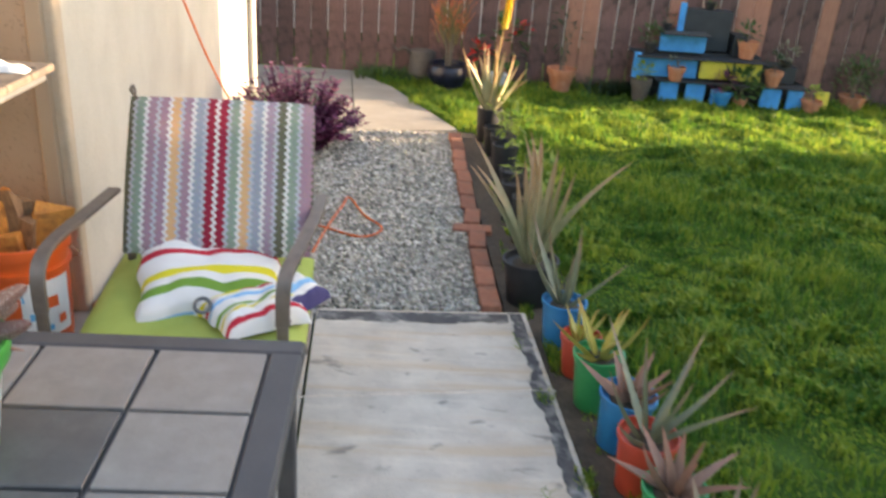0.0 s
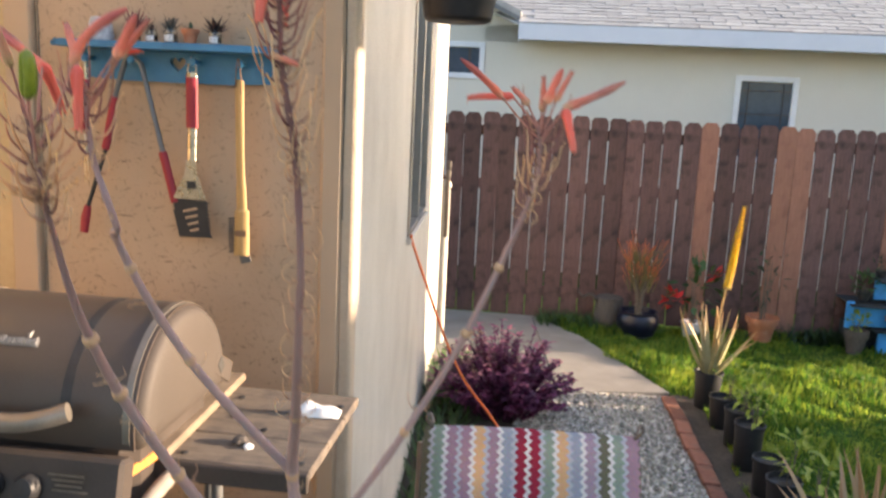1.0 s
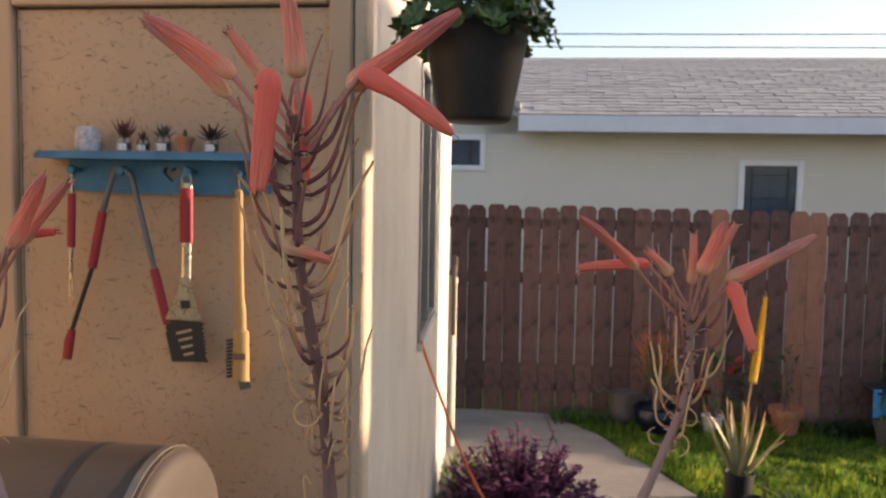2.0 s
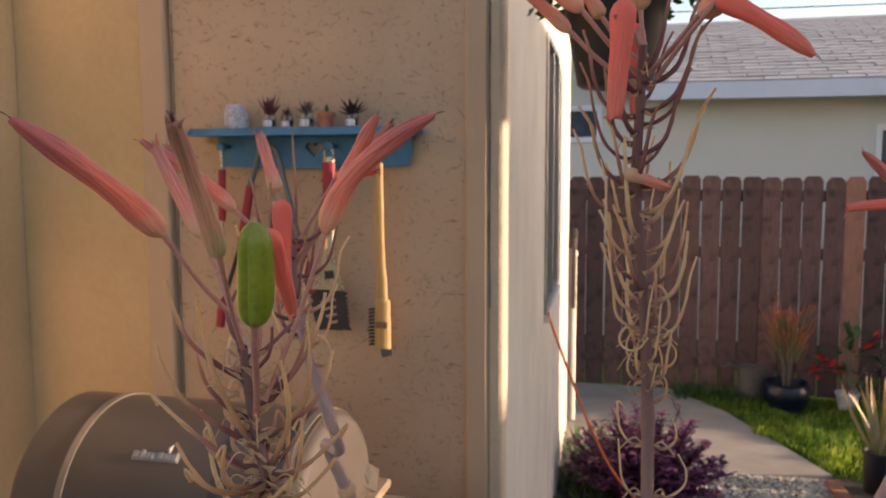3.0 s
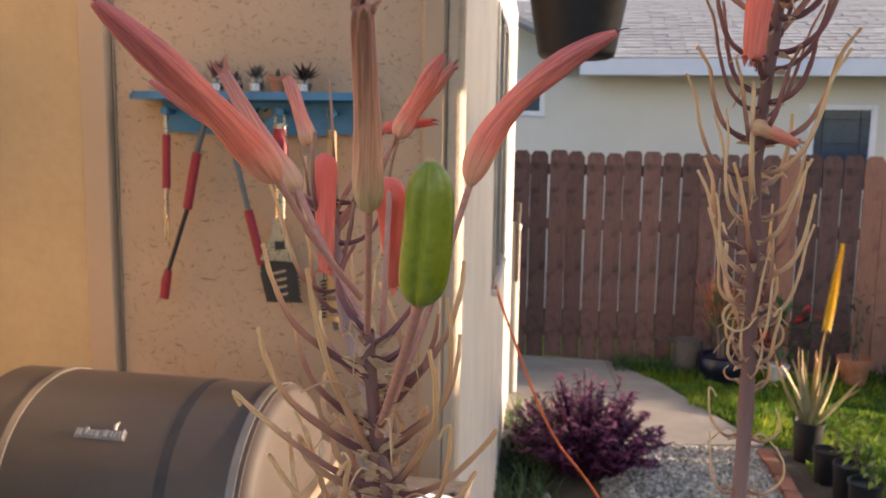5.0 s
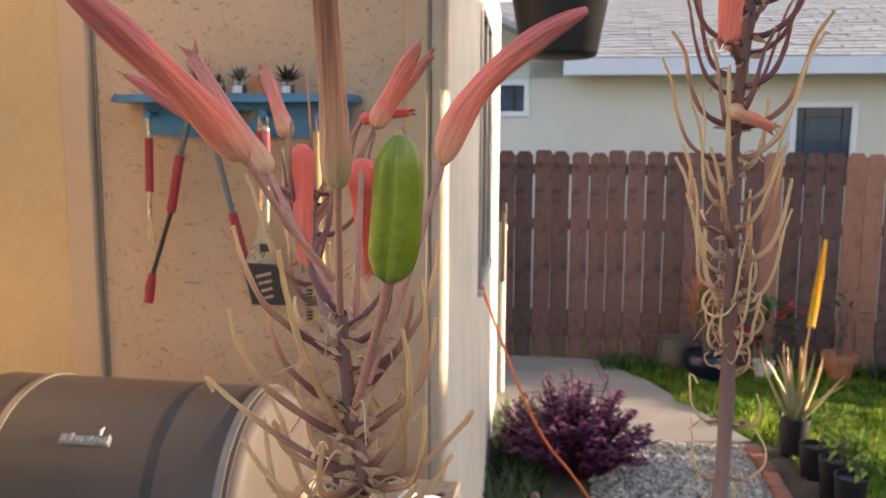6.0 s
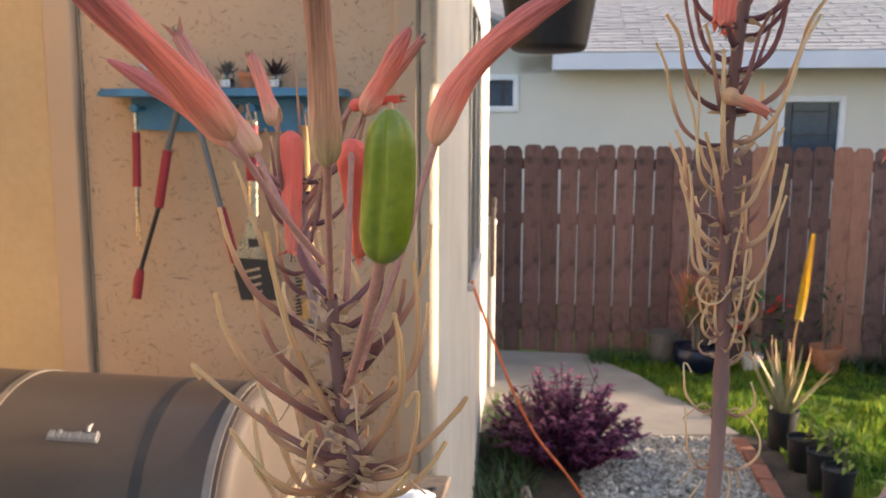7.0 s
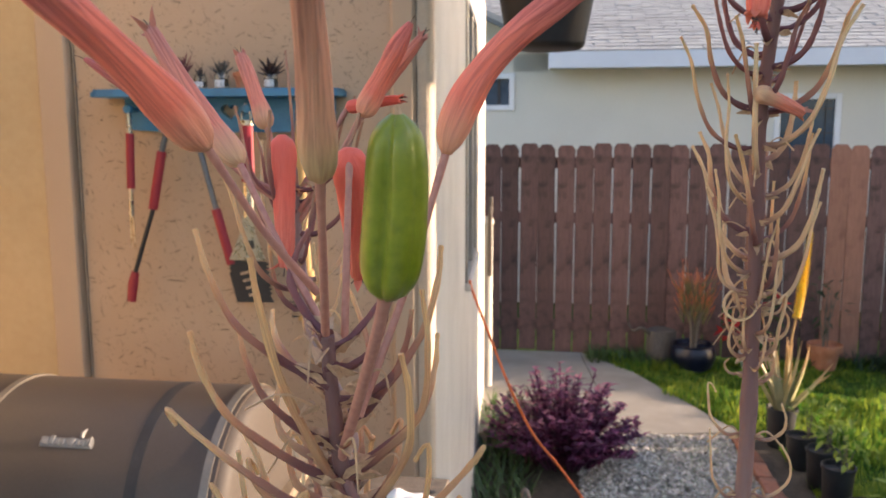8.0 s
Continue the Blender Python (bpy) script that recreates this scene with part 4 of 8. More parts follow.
# ---- patio things ----
def table_tiled(x1, y1, cols, rows, top):
    """Square patio table: metal border, bars and loose stone tiles set flush in it. x1, y1: far right corner."""
    t = thing("patio_table", "dark metal patio table with grey stone tiles set in its top", "table")
    bw, wide, pitch, gap = 0.074, 0.253, 0.240, 0.012
    x0, y0 = x1 - 2 * bw - cols * wide, y1 - 2 * bw + 0.015 - rows * pitch
    for a, b, c, d in ((x0, x1, y1 - bw + 0.015, y1), (x0, x1, y0, y0 + bw), (x0, x0 + bw, y0 + bw, y1 - bw + 0.015), (x1 - bw, x1, y0 + bw, y1 - bw + 0.015)):
        part("border", slab_mesh(a, b, c, d, top - 0.045, top, 0.006), M_TABLE, t)
    part("tray", slab_mesh(x0 + bw, x1 - bw, y0 + bw, y1 - bw + 0.015, top - 0.03, top - 0.014), M_TABLE, t)
    for i in range(cols):
        for j in range(rows):
            cx, cy = x1 - bw - (i + 0.5) * wide, y1 - bw + 0.015 - (j + 0.5) * pitch
            inner = 0 < i < cols - 1 and 0 < j < rows - 1
            part("tile", Mesh().box((cx, cy, top - 0.007), (wide - gap, pitch - gap, 0.013), 0.002), M_TILE_DARK if inner else M_TILE, t)
    for lx in (x0 + 0.04, x1 - 0.04):
        for ly in (y0 + 0.04, y1 - 0.04):
            part("leg", slab_mesh(lx - 0.022, lx + 0.022, ly - 0.022, ly + 0.022, 0.031, top - 0.046, 0.005), M_TABLE, t)
    t.matrix_world = pose(x1, y1, 0, 0, 0, 2.2) @ pose(-x1, -y1, 0)
    return t


table_tiled(0.951, -0.932, 5, 5, 0.688)


def zigzag_material():
    """Knit-look stripes that zigzag up the cushion."""
    m, n, l, p = mat_new("zigzag_fabric_mat")
    tc = n.new("ShaderNodeTexCoord")
    sp = n.new("ShaderNodeSeparateXYZ")
    l.new(tc.outputs["Object"], sp.inputs["Vector"])
    pp = n.new("ShaderNodeMath")
    pp.operation = "PINGPONG"
    pp.inputs[1].default_value = 0.011
    l.new(sp.outputs["Y"], pp.inputs[0])
    ad = n.new("ShaderNodeMath")
    ad.operation = "MULTIPLY_ADD"
    ad.inputs[1].default_value = 1.0
    l.new(pp.outputs[0], ad.inputs[0])
    l.new(sp.outputs["X"], ad.inputs[2])
    mr = n.new("ShaderNodeMapRange")
    mr.clamp = False
    mr.inputs["From Min"].default_value, mr.inputs["From Max"].default_value = -0.2975, 0.2975
    l.new(ad.outputs[0], mr.inputs["Value"])
    again = n.new("ShaderNodeMath")
    again.operation = "FRACT"
    l.new(mr.outputs["Result"], again.inputs[0])
    grey, white, olive, sage, mauve, orange = (0.26, 0.28, 0.32), (0.57, 0.54, 0.51), (0.12, 0.115, 0.075), (0.21, 0.26, 0.20), (0.30, 0.185, 0.22), (0.56, 0.33, 0.17)
    lilac, pale, red = (0.30, 0.22, 0.26), (0.38, 0.38, 0.40), (0.26, 0.022, 0.042)
    order = [olive, sage, mauve, mauve, orange, mauve, grey, red, red, sage, orange, grey, lilac, olive, sage, mauve]
    stops = []
    for i, c in enumerate(order):
        stops += [(i / 16, c), ((i + 0.68) / 16, white if i % 2 else pale)]
    r = ramp_node(n, stops[:-1], "CONSTANT")
    l.new(again.outputs[0], r.inputs["Fac"])
    ns = n.new("ShaderNodeTexNoise")
    ns.inputs["Scale"].default_value = 260
    l.new(tc.outputs["Object"], ns.inputs["Vector"])
    mc = n.new("ShaderNodeMixRGB")
    mc.blend_type = "SOFT_LIGHT"
    mc.inputs["Fac"].default_value = 0.7
    l.new(r.outputs["Color"], mc.inputs["Color1"])
    l.new(ns.outputs["Color"], mc.inputs["Color2"])
    l.new(mc.outputs["Color"], p.inputs["Base Color"])
    p.inputs["Roughness"].default_value, p.inputs["Specular IOR Level"].default_value = 0.95, 0.2
    bp = n.new("ShaderNodeBump")
    bp.inputs["Strength"].default_value, bp.inputs["Distance"].default_value = 0.4, 0.002
    l.new(ns.outputs["Fac"], bp.inputs["Height"])
    l.new(bp.outputs["Normal"], p.inputs["Normal"])
    return m


def cushion_mesh(w, h, t, nx=22, ny=20, sag=0.0, seed=0):
    """A stuffed pad in its own plane: x across, y along, z thick; edges pinched, faces slightly lumpy."""
    q = Mesh()
    for s in (1, -1):
        vs, fs = [], []
        for j in range(ny + 1):
            for i in range(nx + 1):
                u, v = i / nx * 2 - 1, j / ny * 2 - 1
                e = (1 - abs(u) ** 6) * (1 - abs(v) ** 6)
                z = s * t * 0.5 * (e ** 0.45) + sag * u * u + 0.006 * noise.noise((u * 2.2 + seed, v * 2.2, s))
                ru, rv = u * (1 - 0.015 * v * v), v * (1 - 0.02 * u * u)
                vs.append((ru * w / 2, rv * h / 2, z))
        for j in range(ny):
            for i in range(nx):
                a = j * (nx + 1) + i
                f = (a, a + 1, a + nx + 2, a + nx + 1)
                fs.append(f if s > 0 else tuple(reversed(f)))
        q.add(vs, fs)
    return q


chair = thing("patio_chair", "bronze metal patio armchair with cushions, pushed towards the table", "chair", pose(0.535, -0.215, 0.03, 0, 0, 5))


def strap(pts, w, t, n=8):
    """A flat bar along pts, w wide across the chair and t thick."""
    ps = curve_points(pts, n)
    q, vs, fs = Mesh(), [], []
    for i, p in enumerate(ps):
        d = (ps[min(i + 1, len(ps) - 1)] - ps[max(i - 1, 0)]).normalized()
        a = (Vector((1, 0, 0)) - d * d.x).normalized()
        b = d.cross(a)
        for u, v in ((-1, -0.6), (-0.9, -1), (0.9, -1), (1, -0.6), (1, 0.6), (0.9, 1), (-0.9, 1), (-1, 0.6)):
            vs.append(p + a * (u * w / 2) + b * (v * t / 2))
    for i in range(len(ps) - 1):
        for k in range(8):
            fs.append((i * 8 + k, i * 8 + (k + 1) % 8, i * 8 + 8 + (k + 1) % 8, i * 8 + 8 + k))
    fs += [tuple(reversed(range(8))), tuple((len(ps) - 1) * 8 + k for k in range(8))]
    return q.add(vs, fs)


ARMS = [[(0.352, 0.19, 0.668), (0.338, 0.0, 0.668), (0.305, -0.20, 0.655), (0.275, -0.315, 0.625), (0.266, -0.352, 0.575), (0.264, -0.356, 0.47)],
        [(-0.335, 0.22, 0.655), (-0.362, 0.03, 0.655), (-0.400, -0.16, 0.645), (-0.416, -0.25, 0.622), (-0.420, -0.288, 0.572), (-0.420, -0.292, 0.47)]]
for arm_line in ARMS:
    part("arm", strap(arm_line, 0.042, 0.016), M_BRONZE, chair, "flat curved metal arm", True)
    a, b = arm_line[-1][:2]
    part("leg", strap([(a, b, 0.47), (a, b, 0.3), (a, b - 0.01, 0.0)], 0.034, 0.018), M_BRONZE, chair, "", True)
for x in (-0.27, 0.27):
    part("leg", Mesh().tube(curve_points([(x, 0.28, 0.90), (x, 0.20, 0.62), (x, 0.12, 0.42), (x, 0.22, 0.0)], 6), 0.014, 10, True), M_BRONZE, chair, "", True)
part("seat_frame", Mesh().box((0, -0.04, 0.342), (0.66, 0.50, 0.03), 0.008), M_BRONZE, chair)
part("back_frame", Mesh().tube([(-0.27, 0.28, 0.90), (0.27, 0.28, 0.90)], 0.013, 10), M_BRONZE, chair, "", True)
bc = part("back_cushion", cushion_mesh(0.595, 0.515, 0.075, 26, 26, 0.0, 1), zigzag_material(), chair, "back cushion in multicoloured zigzag stripes", "all")
bc.matrix_local = pose(0.030, 0.120, 0.748, 60, 0, 0)
for sx in (-0.245, 0.315):
    ties = Mesh().tube(curve_points([(sx * 0.98, 0.215, 0.985), (sx * 1.02, 0.235, 1.005), (sx * 1.05, 0.23, 0.99), (sx * 0.98, 0.24, 0.96)], 5), 0.005, 6)
    part("cushion_tie", ties, M_BRONZE, chair, "dark cloth tie", True)
sc = part("seat_cushion", cushion_mesh(0.66, 0.68, 0.10, 20, 18, 0.0, 4), M_GREEN_CUSHION, chair, "plain lime green seat cushion", "all")
sc.matrix_local = pose(0.0, -0.10, 0.400, 2, 0, 0)


def towel_material():
    m, n, l, p = mat_new("striped_towel_mat")
    tc = n.new("ShaderNodeTexCoord")
    sp = n.new("ShaderNodeSeparateXYZ")
    l.new(tc.outputs["UV"], sp.inputs["Vector"])
    w, blue, red, yel, grn, nav = (0.72, 0.70, 0.67), (0.22, 0.45, 0.68), (0.50, 0.02, 0.04), (0.68, 0.58, 0.03), (0.16, 0.30, 0.04), (0.06, 0.05, 0.14)
    bands = [nav, w, blue, w, w, red, w, w, yel, w, grn, w, w, blue, w, red, w, yel, w, nav]
    r = ramp_node(n, [(i / len(bands), c) for i, c in enumerate(bands)], "CONSTANT")
    l.new(sp.outputs["Y"], r.inputs["Fac"])
    l.new(r.outputs["Color"], p.inputs["Base Color"])
    p.inputs["Roughness"].default_value = 0.95
    ns = n.new("ShaderNodeTexNoise")
    ns.inputs["Scale"].default_value = 300
    l.new(tc.outputs["Object"], ns.inputs["Vector"])
    bp = n.new("ShaderNodeBump")
    bp.inputs["Strength"].default_value, bp.inputs["Distance"].default_value = 0.5, 0.002
    l.new(ns.outputs["Fac"], bp.inputs["Height"])
    l.new(bp.outputs["Normal"], p.inputs["Normal"])
    return m


M_TOWEL = towel_material()


def cloth_fold(w, d, h, seed, v0, v1, nx=34, ny=30):
    """One puffy fold of a dropped towel, with creases; v0..v1 is its share of the stripes."""
    q = Mesh()
    vs, fs, uv = [], [], []
    for j in range(ny + 1):
        for i in range(nx + 1):
            u, v = i / nx * 2 - 1, j / ny * 2 - 1
            e = max(0.0, (1 - abs(u) ** 4) * (1 - abs(v) ** 4))
            k = noise.noise((u * 1.6 + seed, v * 1.6, 0.3)) * 0.22 + abs(noise.noise((u * 1.3 - v + seed, v * 1.8 + u, 2.0))) * 0.28
            ru = u * (1 + 0.20 * noise.noise((v * 1.4 + seed, 5.0, 0)))
            rv = v * (1 + 0.16 * noise.noise((u * 1.4, 9.0 + seed, 0)))
            vs.append((ru * w / 2, rv * d / 2, h * (e ** 0.4) * (0.75 + k) - 0.004 * (1 - e)))
            uv.append((i / nx, v0 + (v1 - v0) * (j / ny + 0.03 * noise.noise((u * 2, v * 2, seed)))))
    for j in range(ny):
        for i in range(nx):
            a = j * (nx + 1) + i
            fs.append((a, a + 1, a + nx + 2, a + nx + 1))
    n0 = len(vs)
    vs += [(x, y, -0.006) for x, y, z in vs]
    uv += uv[:n0]
    fs += [tuple(reversed([k + n0 for k in f])) for f in fs]
    return q.add(vs, fs, uv)


towel = thing("beach_towel", "crumpled white towel with rainbow stripes on the chair seat", "towel", pose(0.575, -0.335, 0.484))
f1 = part("fold", cloth_fold(0.44, 0.42, 0.085, 3, 0.66, 0.0), M_TOWEL, towel, "", "all")
f1.matrix_local = pose(-0.02, 0.065, 0.030, 13, 0, 15)
f2 = part("fold", cloth_fold(0.27, 0.19, 0.085, 8, 0.2, 0.95), M_TOWEL, towel, "", "all")
f2.matrix_local = pose(0.16, -0.13, 0.0, 0, 4, 40)
f3 = part("fold", cloth_fold(0.20, 0.15, 0.075, 12, 0.0, 0.35), M_TOWEL, towel, "", "all")
f3.matrix_local = pose(0.25, -0.03, 0.005, 0, 0, 60)
ringm = Mesh().tube([(0.022 * math.cos(a * math.pi / 8), 0.022 * math.sin(a * math.pi / 8), 0) for a in range(17)], 0.006, 8)
rg = part("ring", ringm, M_GREY_TUBE, towel, "grey metal grommet ring", True)
rg.matrix_local = pose(0.02, -0.185, 0.055, 40, 8, 0)


# bucket of kindling
bucket = thing("bucket", "orange plastic bucket with a white label, full of split wood", "bucket", pose(-0.085, -0.170, PAD))
part("body", Mesh().lathe([(0.128, 0), (0.131, 0.004), (0.140, 0.27), (0.150, 0.272), (0.150, 0.285), (0.142, 0.288), (0.146, 0.33), (0.155, 0.332), (0.155, 0.365), (0.150, 0.37), (0.145, 0.365), (0.143, 0.30), (0.126, 0.02), (0, 0.02)], 40), M_ORANGE, bucket, "", True)
lab = Mesh()
for k in range(12):
    a0, a1 = -1.25 + 0.1 * k, -1.25 + 0.1 * (k + 1)
    lab.add([(0.1375 * math.cos(a), 0.1375 * math.sin(a), z) for a, z in ((a0, 0.05), (a1, 0.05))] + [(0.1425 * math.cos(a), 0.1425 * math.sin(a), z) for a, z in ((a1, 0.25), (a0, 0.25))], [(0, 1, 2, 3)])
part("label", lab, M_PAPER, bucket, "white label with plain coloured blocks")
for k, (a, z, w, h) in enumerate(((-1.05, 0.20, 0.35, 0.03), (-0.55, 0.17, 0.25, 0.04), (-0.95, 0.13, 0.3, 0.025), (-0.35, 0.10, 0.2, 0.03), (-0.8, 0.08, 0.4, 0.02))):
    r0 = 0.1400 + 0.003 * (z - 0.1)
    blk = Mesh().add([((r0 + 0.0018) * math.cos(a + s * w / 2), (r0 + 0.0018) * math.sin(a + s * w / 2), z + q * h / 2) for s, q in ((-1, -1), (1, -1), (1, 1), (-1, 1))], [(0, 1, 2, 3)])
    part("label_block", blk, M_STICKER_BLUE if k % 2 == 0 else M_ORANGE, bucket)
part("handle", Mesh().tube(curve_points([(0.152, 0.02, 0.33), (0.145, 0.10, 0.26), (0.0, 0.172, 0.21), (-0.145, 0.10, 0.26), (-0.152, 0.02, 0.33)], 8), 0.004, 8), M_STEEL, bucket, "", True)
rng = random.Random(3)
kdata = []
for outline in ([(-0.034, -0.026), (0.022, -0.030), (0.036, 0.004), (0.010, 0.030), (-0.026, 0.018)], [(-0.045, -0.012), (0.040, -0.014), (0.046, 0.010), (-0.040, 0.014)], [(-0.026, -0.020), (0.030, -0.012), (0.012, 0.028)], [(-0.055, -0.010), (0.05, -0.012), (0.052, 0.012), (-0.02, 0.016), (-0.05, 0.008)]):
    kind, m = Mesh(), len(outline)
    vs, fs = [], []
    for j, z in enumerate((0.0, 0.09, 0.17, 0.25)):
        # faces that the axe left uneven, and a torn upper end
        vs += [(x * rng.uniform(0.86, 1.1) + 0.004 * j * (m - 4), y * rng.uniform(0.86, 1.12), z + (rng.uniform(-0.022, 0.028) if j == 3 else 0)) for x, y in outline]
    for j in range(3):
        fs += [(j * m + i, j * m + (i + 1) % m, (j + 1) * m + (i + 1) % m, (j + 1) * m + i) for i in range(m)]
    fs += [tuple(reversed(range(m))), tuple(range(3 * m, 4 * m))]
    kd = kind.add(vs, fs).to_object("split_log", M_KINDLING)
    kdata.append(kd.data)
    bpy.data.objects.remove(kd)
# across, along and height of the foot in the bucket, lean towards +x and +y, turn, shape
for x, y, z, lx, ly, rz, k, mt in ((-0.042, -0.015, 0.20, -9, 2, 20, 0, M_KINDLING), (-0.030, 0.045, 0.20, -12, 6, 75, 3, M_KINDLING), (0.000, -0.012, 0.225, 11, -2, 175, 1, M_SPLIT), (0.046, -0.010, 0.185, 17, -2, 40, 1, M_KINDLING),
                                   (0.036, 0.040, 0.19, 8, 6, 150, 2, M_SPLIT), (-0.020, -0.060, 0.12, -4, -8, 10, 3, M_KINDLING), (0.026, -0.060, 0.150, 9, -6, 95, 2, M_SPLIT), (-0.040, 0.036, 0.16, -8, 6, 60, 2, M_SPLIT)):
    st = new("split_log", kdata[k] if mt is M_KINDLING else kdata[k].copy())
    st.data.materials[0] = mt
    st.matrix_world = pose(-0.085 + x, -0.170 + y, PAD + z, -ly, lx, rz) @ Matrix.Diagonal((1.42, 1.42, 1.08, 1))
    tagged(st, "rough piece of split orange-brown firewood in the bucket" if mt is M_KINDLING else "dark weathered piece of split firewood in the bucket", "firewood", "firewood in the bucket")
can = thing("spray_can", "grey spray can with an orange band and black cap", "spray can", pose(-0.485, -0.075, PAD) @ Matrix.Scale(1.42, 4))
part("body", Mesh().lathe([(0.030, 0), (0.033, 0.004), (0.033, 0.165), (0.024, 0.182), (0.0, 0.182)], 20), M_CAN, can, "", True)
part("band", Mesh().lathe([(0.0335, 0.07), (0.0335, 0.11)], 20), M_CAN_BAND, can, "orange band", True)
part("cap", Mesh().lathe([(0.024, 0.180), (0.026, 0.184), (0.026, 0.222), (0.022, 0.230), (0, 0.231)], 18), M_BLACK, can, "black cap", True)
crate = thing("wooden_tray", "small open tray of pale wood on the footing", "tray", pose(-0.43, -0.22, PAD))
for cx, cy, sx, sy in ((0, -0.10, 0.22, 0.015), (0, 0.10, 0.22, 0.015), (-0.103, 0, 0.015, 0.185), (0.103, 0, 0.015, 0.185)):
    part("side", Mesh().box((cx, cy, 0.04), (sx, sy, 0.08), 0.002), M_PLANK, crate)
part("base", Mesh().box((0, 0, 0.006), (0.19, 0.185, 0.01)), M_PLANK, crate)
rng = random.Random(9)
for k in range(9):
    rk = Mesh().lathe([(0.0, 0.0), (0.03, 0.0), (0.042, 0.016), (0.034, 0.034), (0.0, 0.04)], 9, wob=0.2).to_object("rubble_stone", M_PATH if k % 3 else M_TERRA, smooth=True)
    rk.matrix_world = pose(0.075 + rng.uniform(-0.02, 0.02), 0.03 + 0.05 * k, PAD, 0, 0, rng.uniform(0, 360)) @ Matrix.Scale(rng.uniform(0.7, 1.2), 4)
    tagged(rk, "small broken stone beside the shed wall", "stone", "stones by the shed")



# ---- grill ----
grill = thing("gas_grill", "brown barrel-hood gas grill on a tubular cart", "grill", pose(-0.47, -0.55, GZ))
HW, HR, HZ = 0.272, 0.208, 0.927            # half width, radius and axis height over the footing


def arc_strip(x0, x1, r, a0, a1, n=26, zc=HZ):
    q = Mesh()
    vs, fs = [], []
    for i in range(n + 1):
        a = a0 + (a1 - a0) * i / n
        for x in (x0, x1):
            for rr in (r, r - 0.006):
                vs.append((x, -rr * math.cos(a), zc + rr * math.sin(a)))
    for i in range(n):
        o, p = i * 4, (i + 1) * 4
        fs += [(o, o + 2, p + 2, p), (o + 1, p + 1, p + 3, o + 3), (o, p, p + 1, o + 1), (o + 2, o + 3, p + 3, p + 2)]
    fs += [(0, 1, 3, 2), (n * 4, n * 4 + 2, n * 4 + 3, n * 4 + 1)]
    return q.add(vs, fs)


hood = part("hood", arc_strip(-HW, HW, HR, -0.12, math.pi + 0.1), M_GRILL, grill, "brown enamelled barrel hood", "yes")
for x in (-0.180, HW - 0.022):
    part("rib", arc_strip(x, x + 0.014, HR + 0.003, -0.05, math.pi), M_RIB, hood, "pale raised seam", "yes")
# Thin dark strip painted on the hood where a shadow crosses it.
part("heat_stain", arc_strip(0.122, 0.142, HR + 0.0005, 0.25, 2.4), M_BLACK, hood, "dark strip that stands for a shadow across the hood", "yes")
for s in (-1, 1):
    poly = [(-(HR - 0.004) * math.cos(a), (HR - 0.004) * math.sin(a)) for a in [-0.12 + (math.pi + 0.22) * i / 24 for i in range(25)]]
    poly = poly if s > 0 else list(reversed(poly))
    # pressed end, rounded over where it meets the barrel
    ec, cy = Mesh(), 0.05
    rings = [(1.0, -0.012), (1.0, 0.0), (0.992, 0.008), (0.970, 0.016), (0.935, 0.022), (0.88, 0.026), (0.6, 0.029), (0.3, 0.030)]
    vs, fs, m = [], [], len(poly)
    for f, dx in rings:
        vs += [(s * (HW + dx - 0.006), y * f, HZ + cy + (z - cy) * f) for y, z in poly]
    vs.append((s * (HW + 0.0245), 0, HZ + cy))
    for i in range(len(rings) - 1):
        for k in range(m):
            a, b = i * m + k, i * m + (k + 1) % m
            fs.append((a, b, b + m, a + m))
    a0 = (len(rings) - 1) * m
    fs += [(a0 + k, a0 + (k + 1) % m, len(vs) - 1) for k in range(m)]
    part("end_cap", ec.add(vs, fs), M_GRILL_END, hood, "", "all")
    part("hinge_plate", Mesh().box((s * (HW + 0.019), 0.175, HZ + 0.02), (0.008, 0.11, 0.05), 0.003, Matrix.Rotation(-0.5, 3, "X")), M_GRILL_END, hood)
    part("vent", Mesh().box((s * (HW + 0.0222), 0.160, HZ + 0.030), (0.006, 0.026, 0.032), 0.003, Matrix.Rotation(0.6, 3, "X")), M_CRACK, hood, "dark hinge slot")
part("firebox", Mesh().box((0, 0.0, HZ - 0.10), (2 * HW - 0.03, 2 * HR - 0.05, 0.17), 0.03), M_GRILL_DARK, grill)
cp = part("control_panel", Mesh().box((0, -HR - 0.03, HZ - 0.095), (2 * HW + 0.0, 0.05, 0.13), 0.008, Matrix.Rotation(-0.25, 3, "X")), M_GRILL_DARK, grill, "dark control panel with worn markings")
for x in (-0.17, -0.06, 0.02, 0.095):
    kn = Mesh().lathe([(0.026, 0), (0.026, 0.012), (0.020, 0.026), (0.0, 0.027)], 18)
    ob = part("knob", kn, M_BLACK, cp, "black round knob", True)
    ob.matrix_local = pose(x, -HR - 0.056, HZ - 0.088, 76, 0, 0)
mk = Mesh()
for k in range(6):
    mk.box((0.175, -HR - 0.0665 + 0.0031 * k, HZ - 0.052 - 0.012 * k), (0.07 - 0.008 * (k % 3), 0.001, 0.004), 0, None)
part("marking", mk, M_RIB, cp, "worn pale print that cannot be read")
part("lid_handle", Mesh().tube(curve_points([(-0.22, -HR - 0.0, HZ + 0.02), (-0.21, -HR - 0.05, HZ + 0.01), (-0.10, -HR - 0.056, HZ + 0.03), (0.06, -HR - 0.056, HZ + 0.035), (0.12, -HR - 0.052, HZ + 0.045), (0.168, -HR - 0.040, HZ + 0.060)], 8), 0.019, 10, True, 0.8), M_RIB, grill, "pale grey bar handle", True)
bd = Mesh()
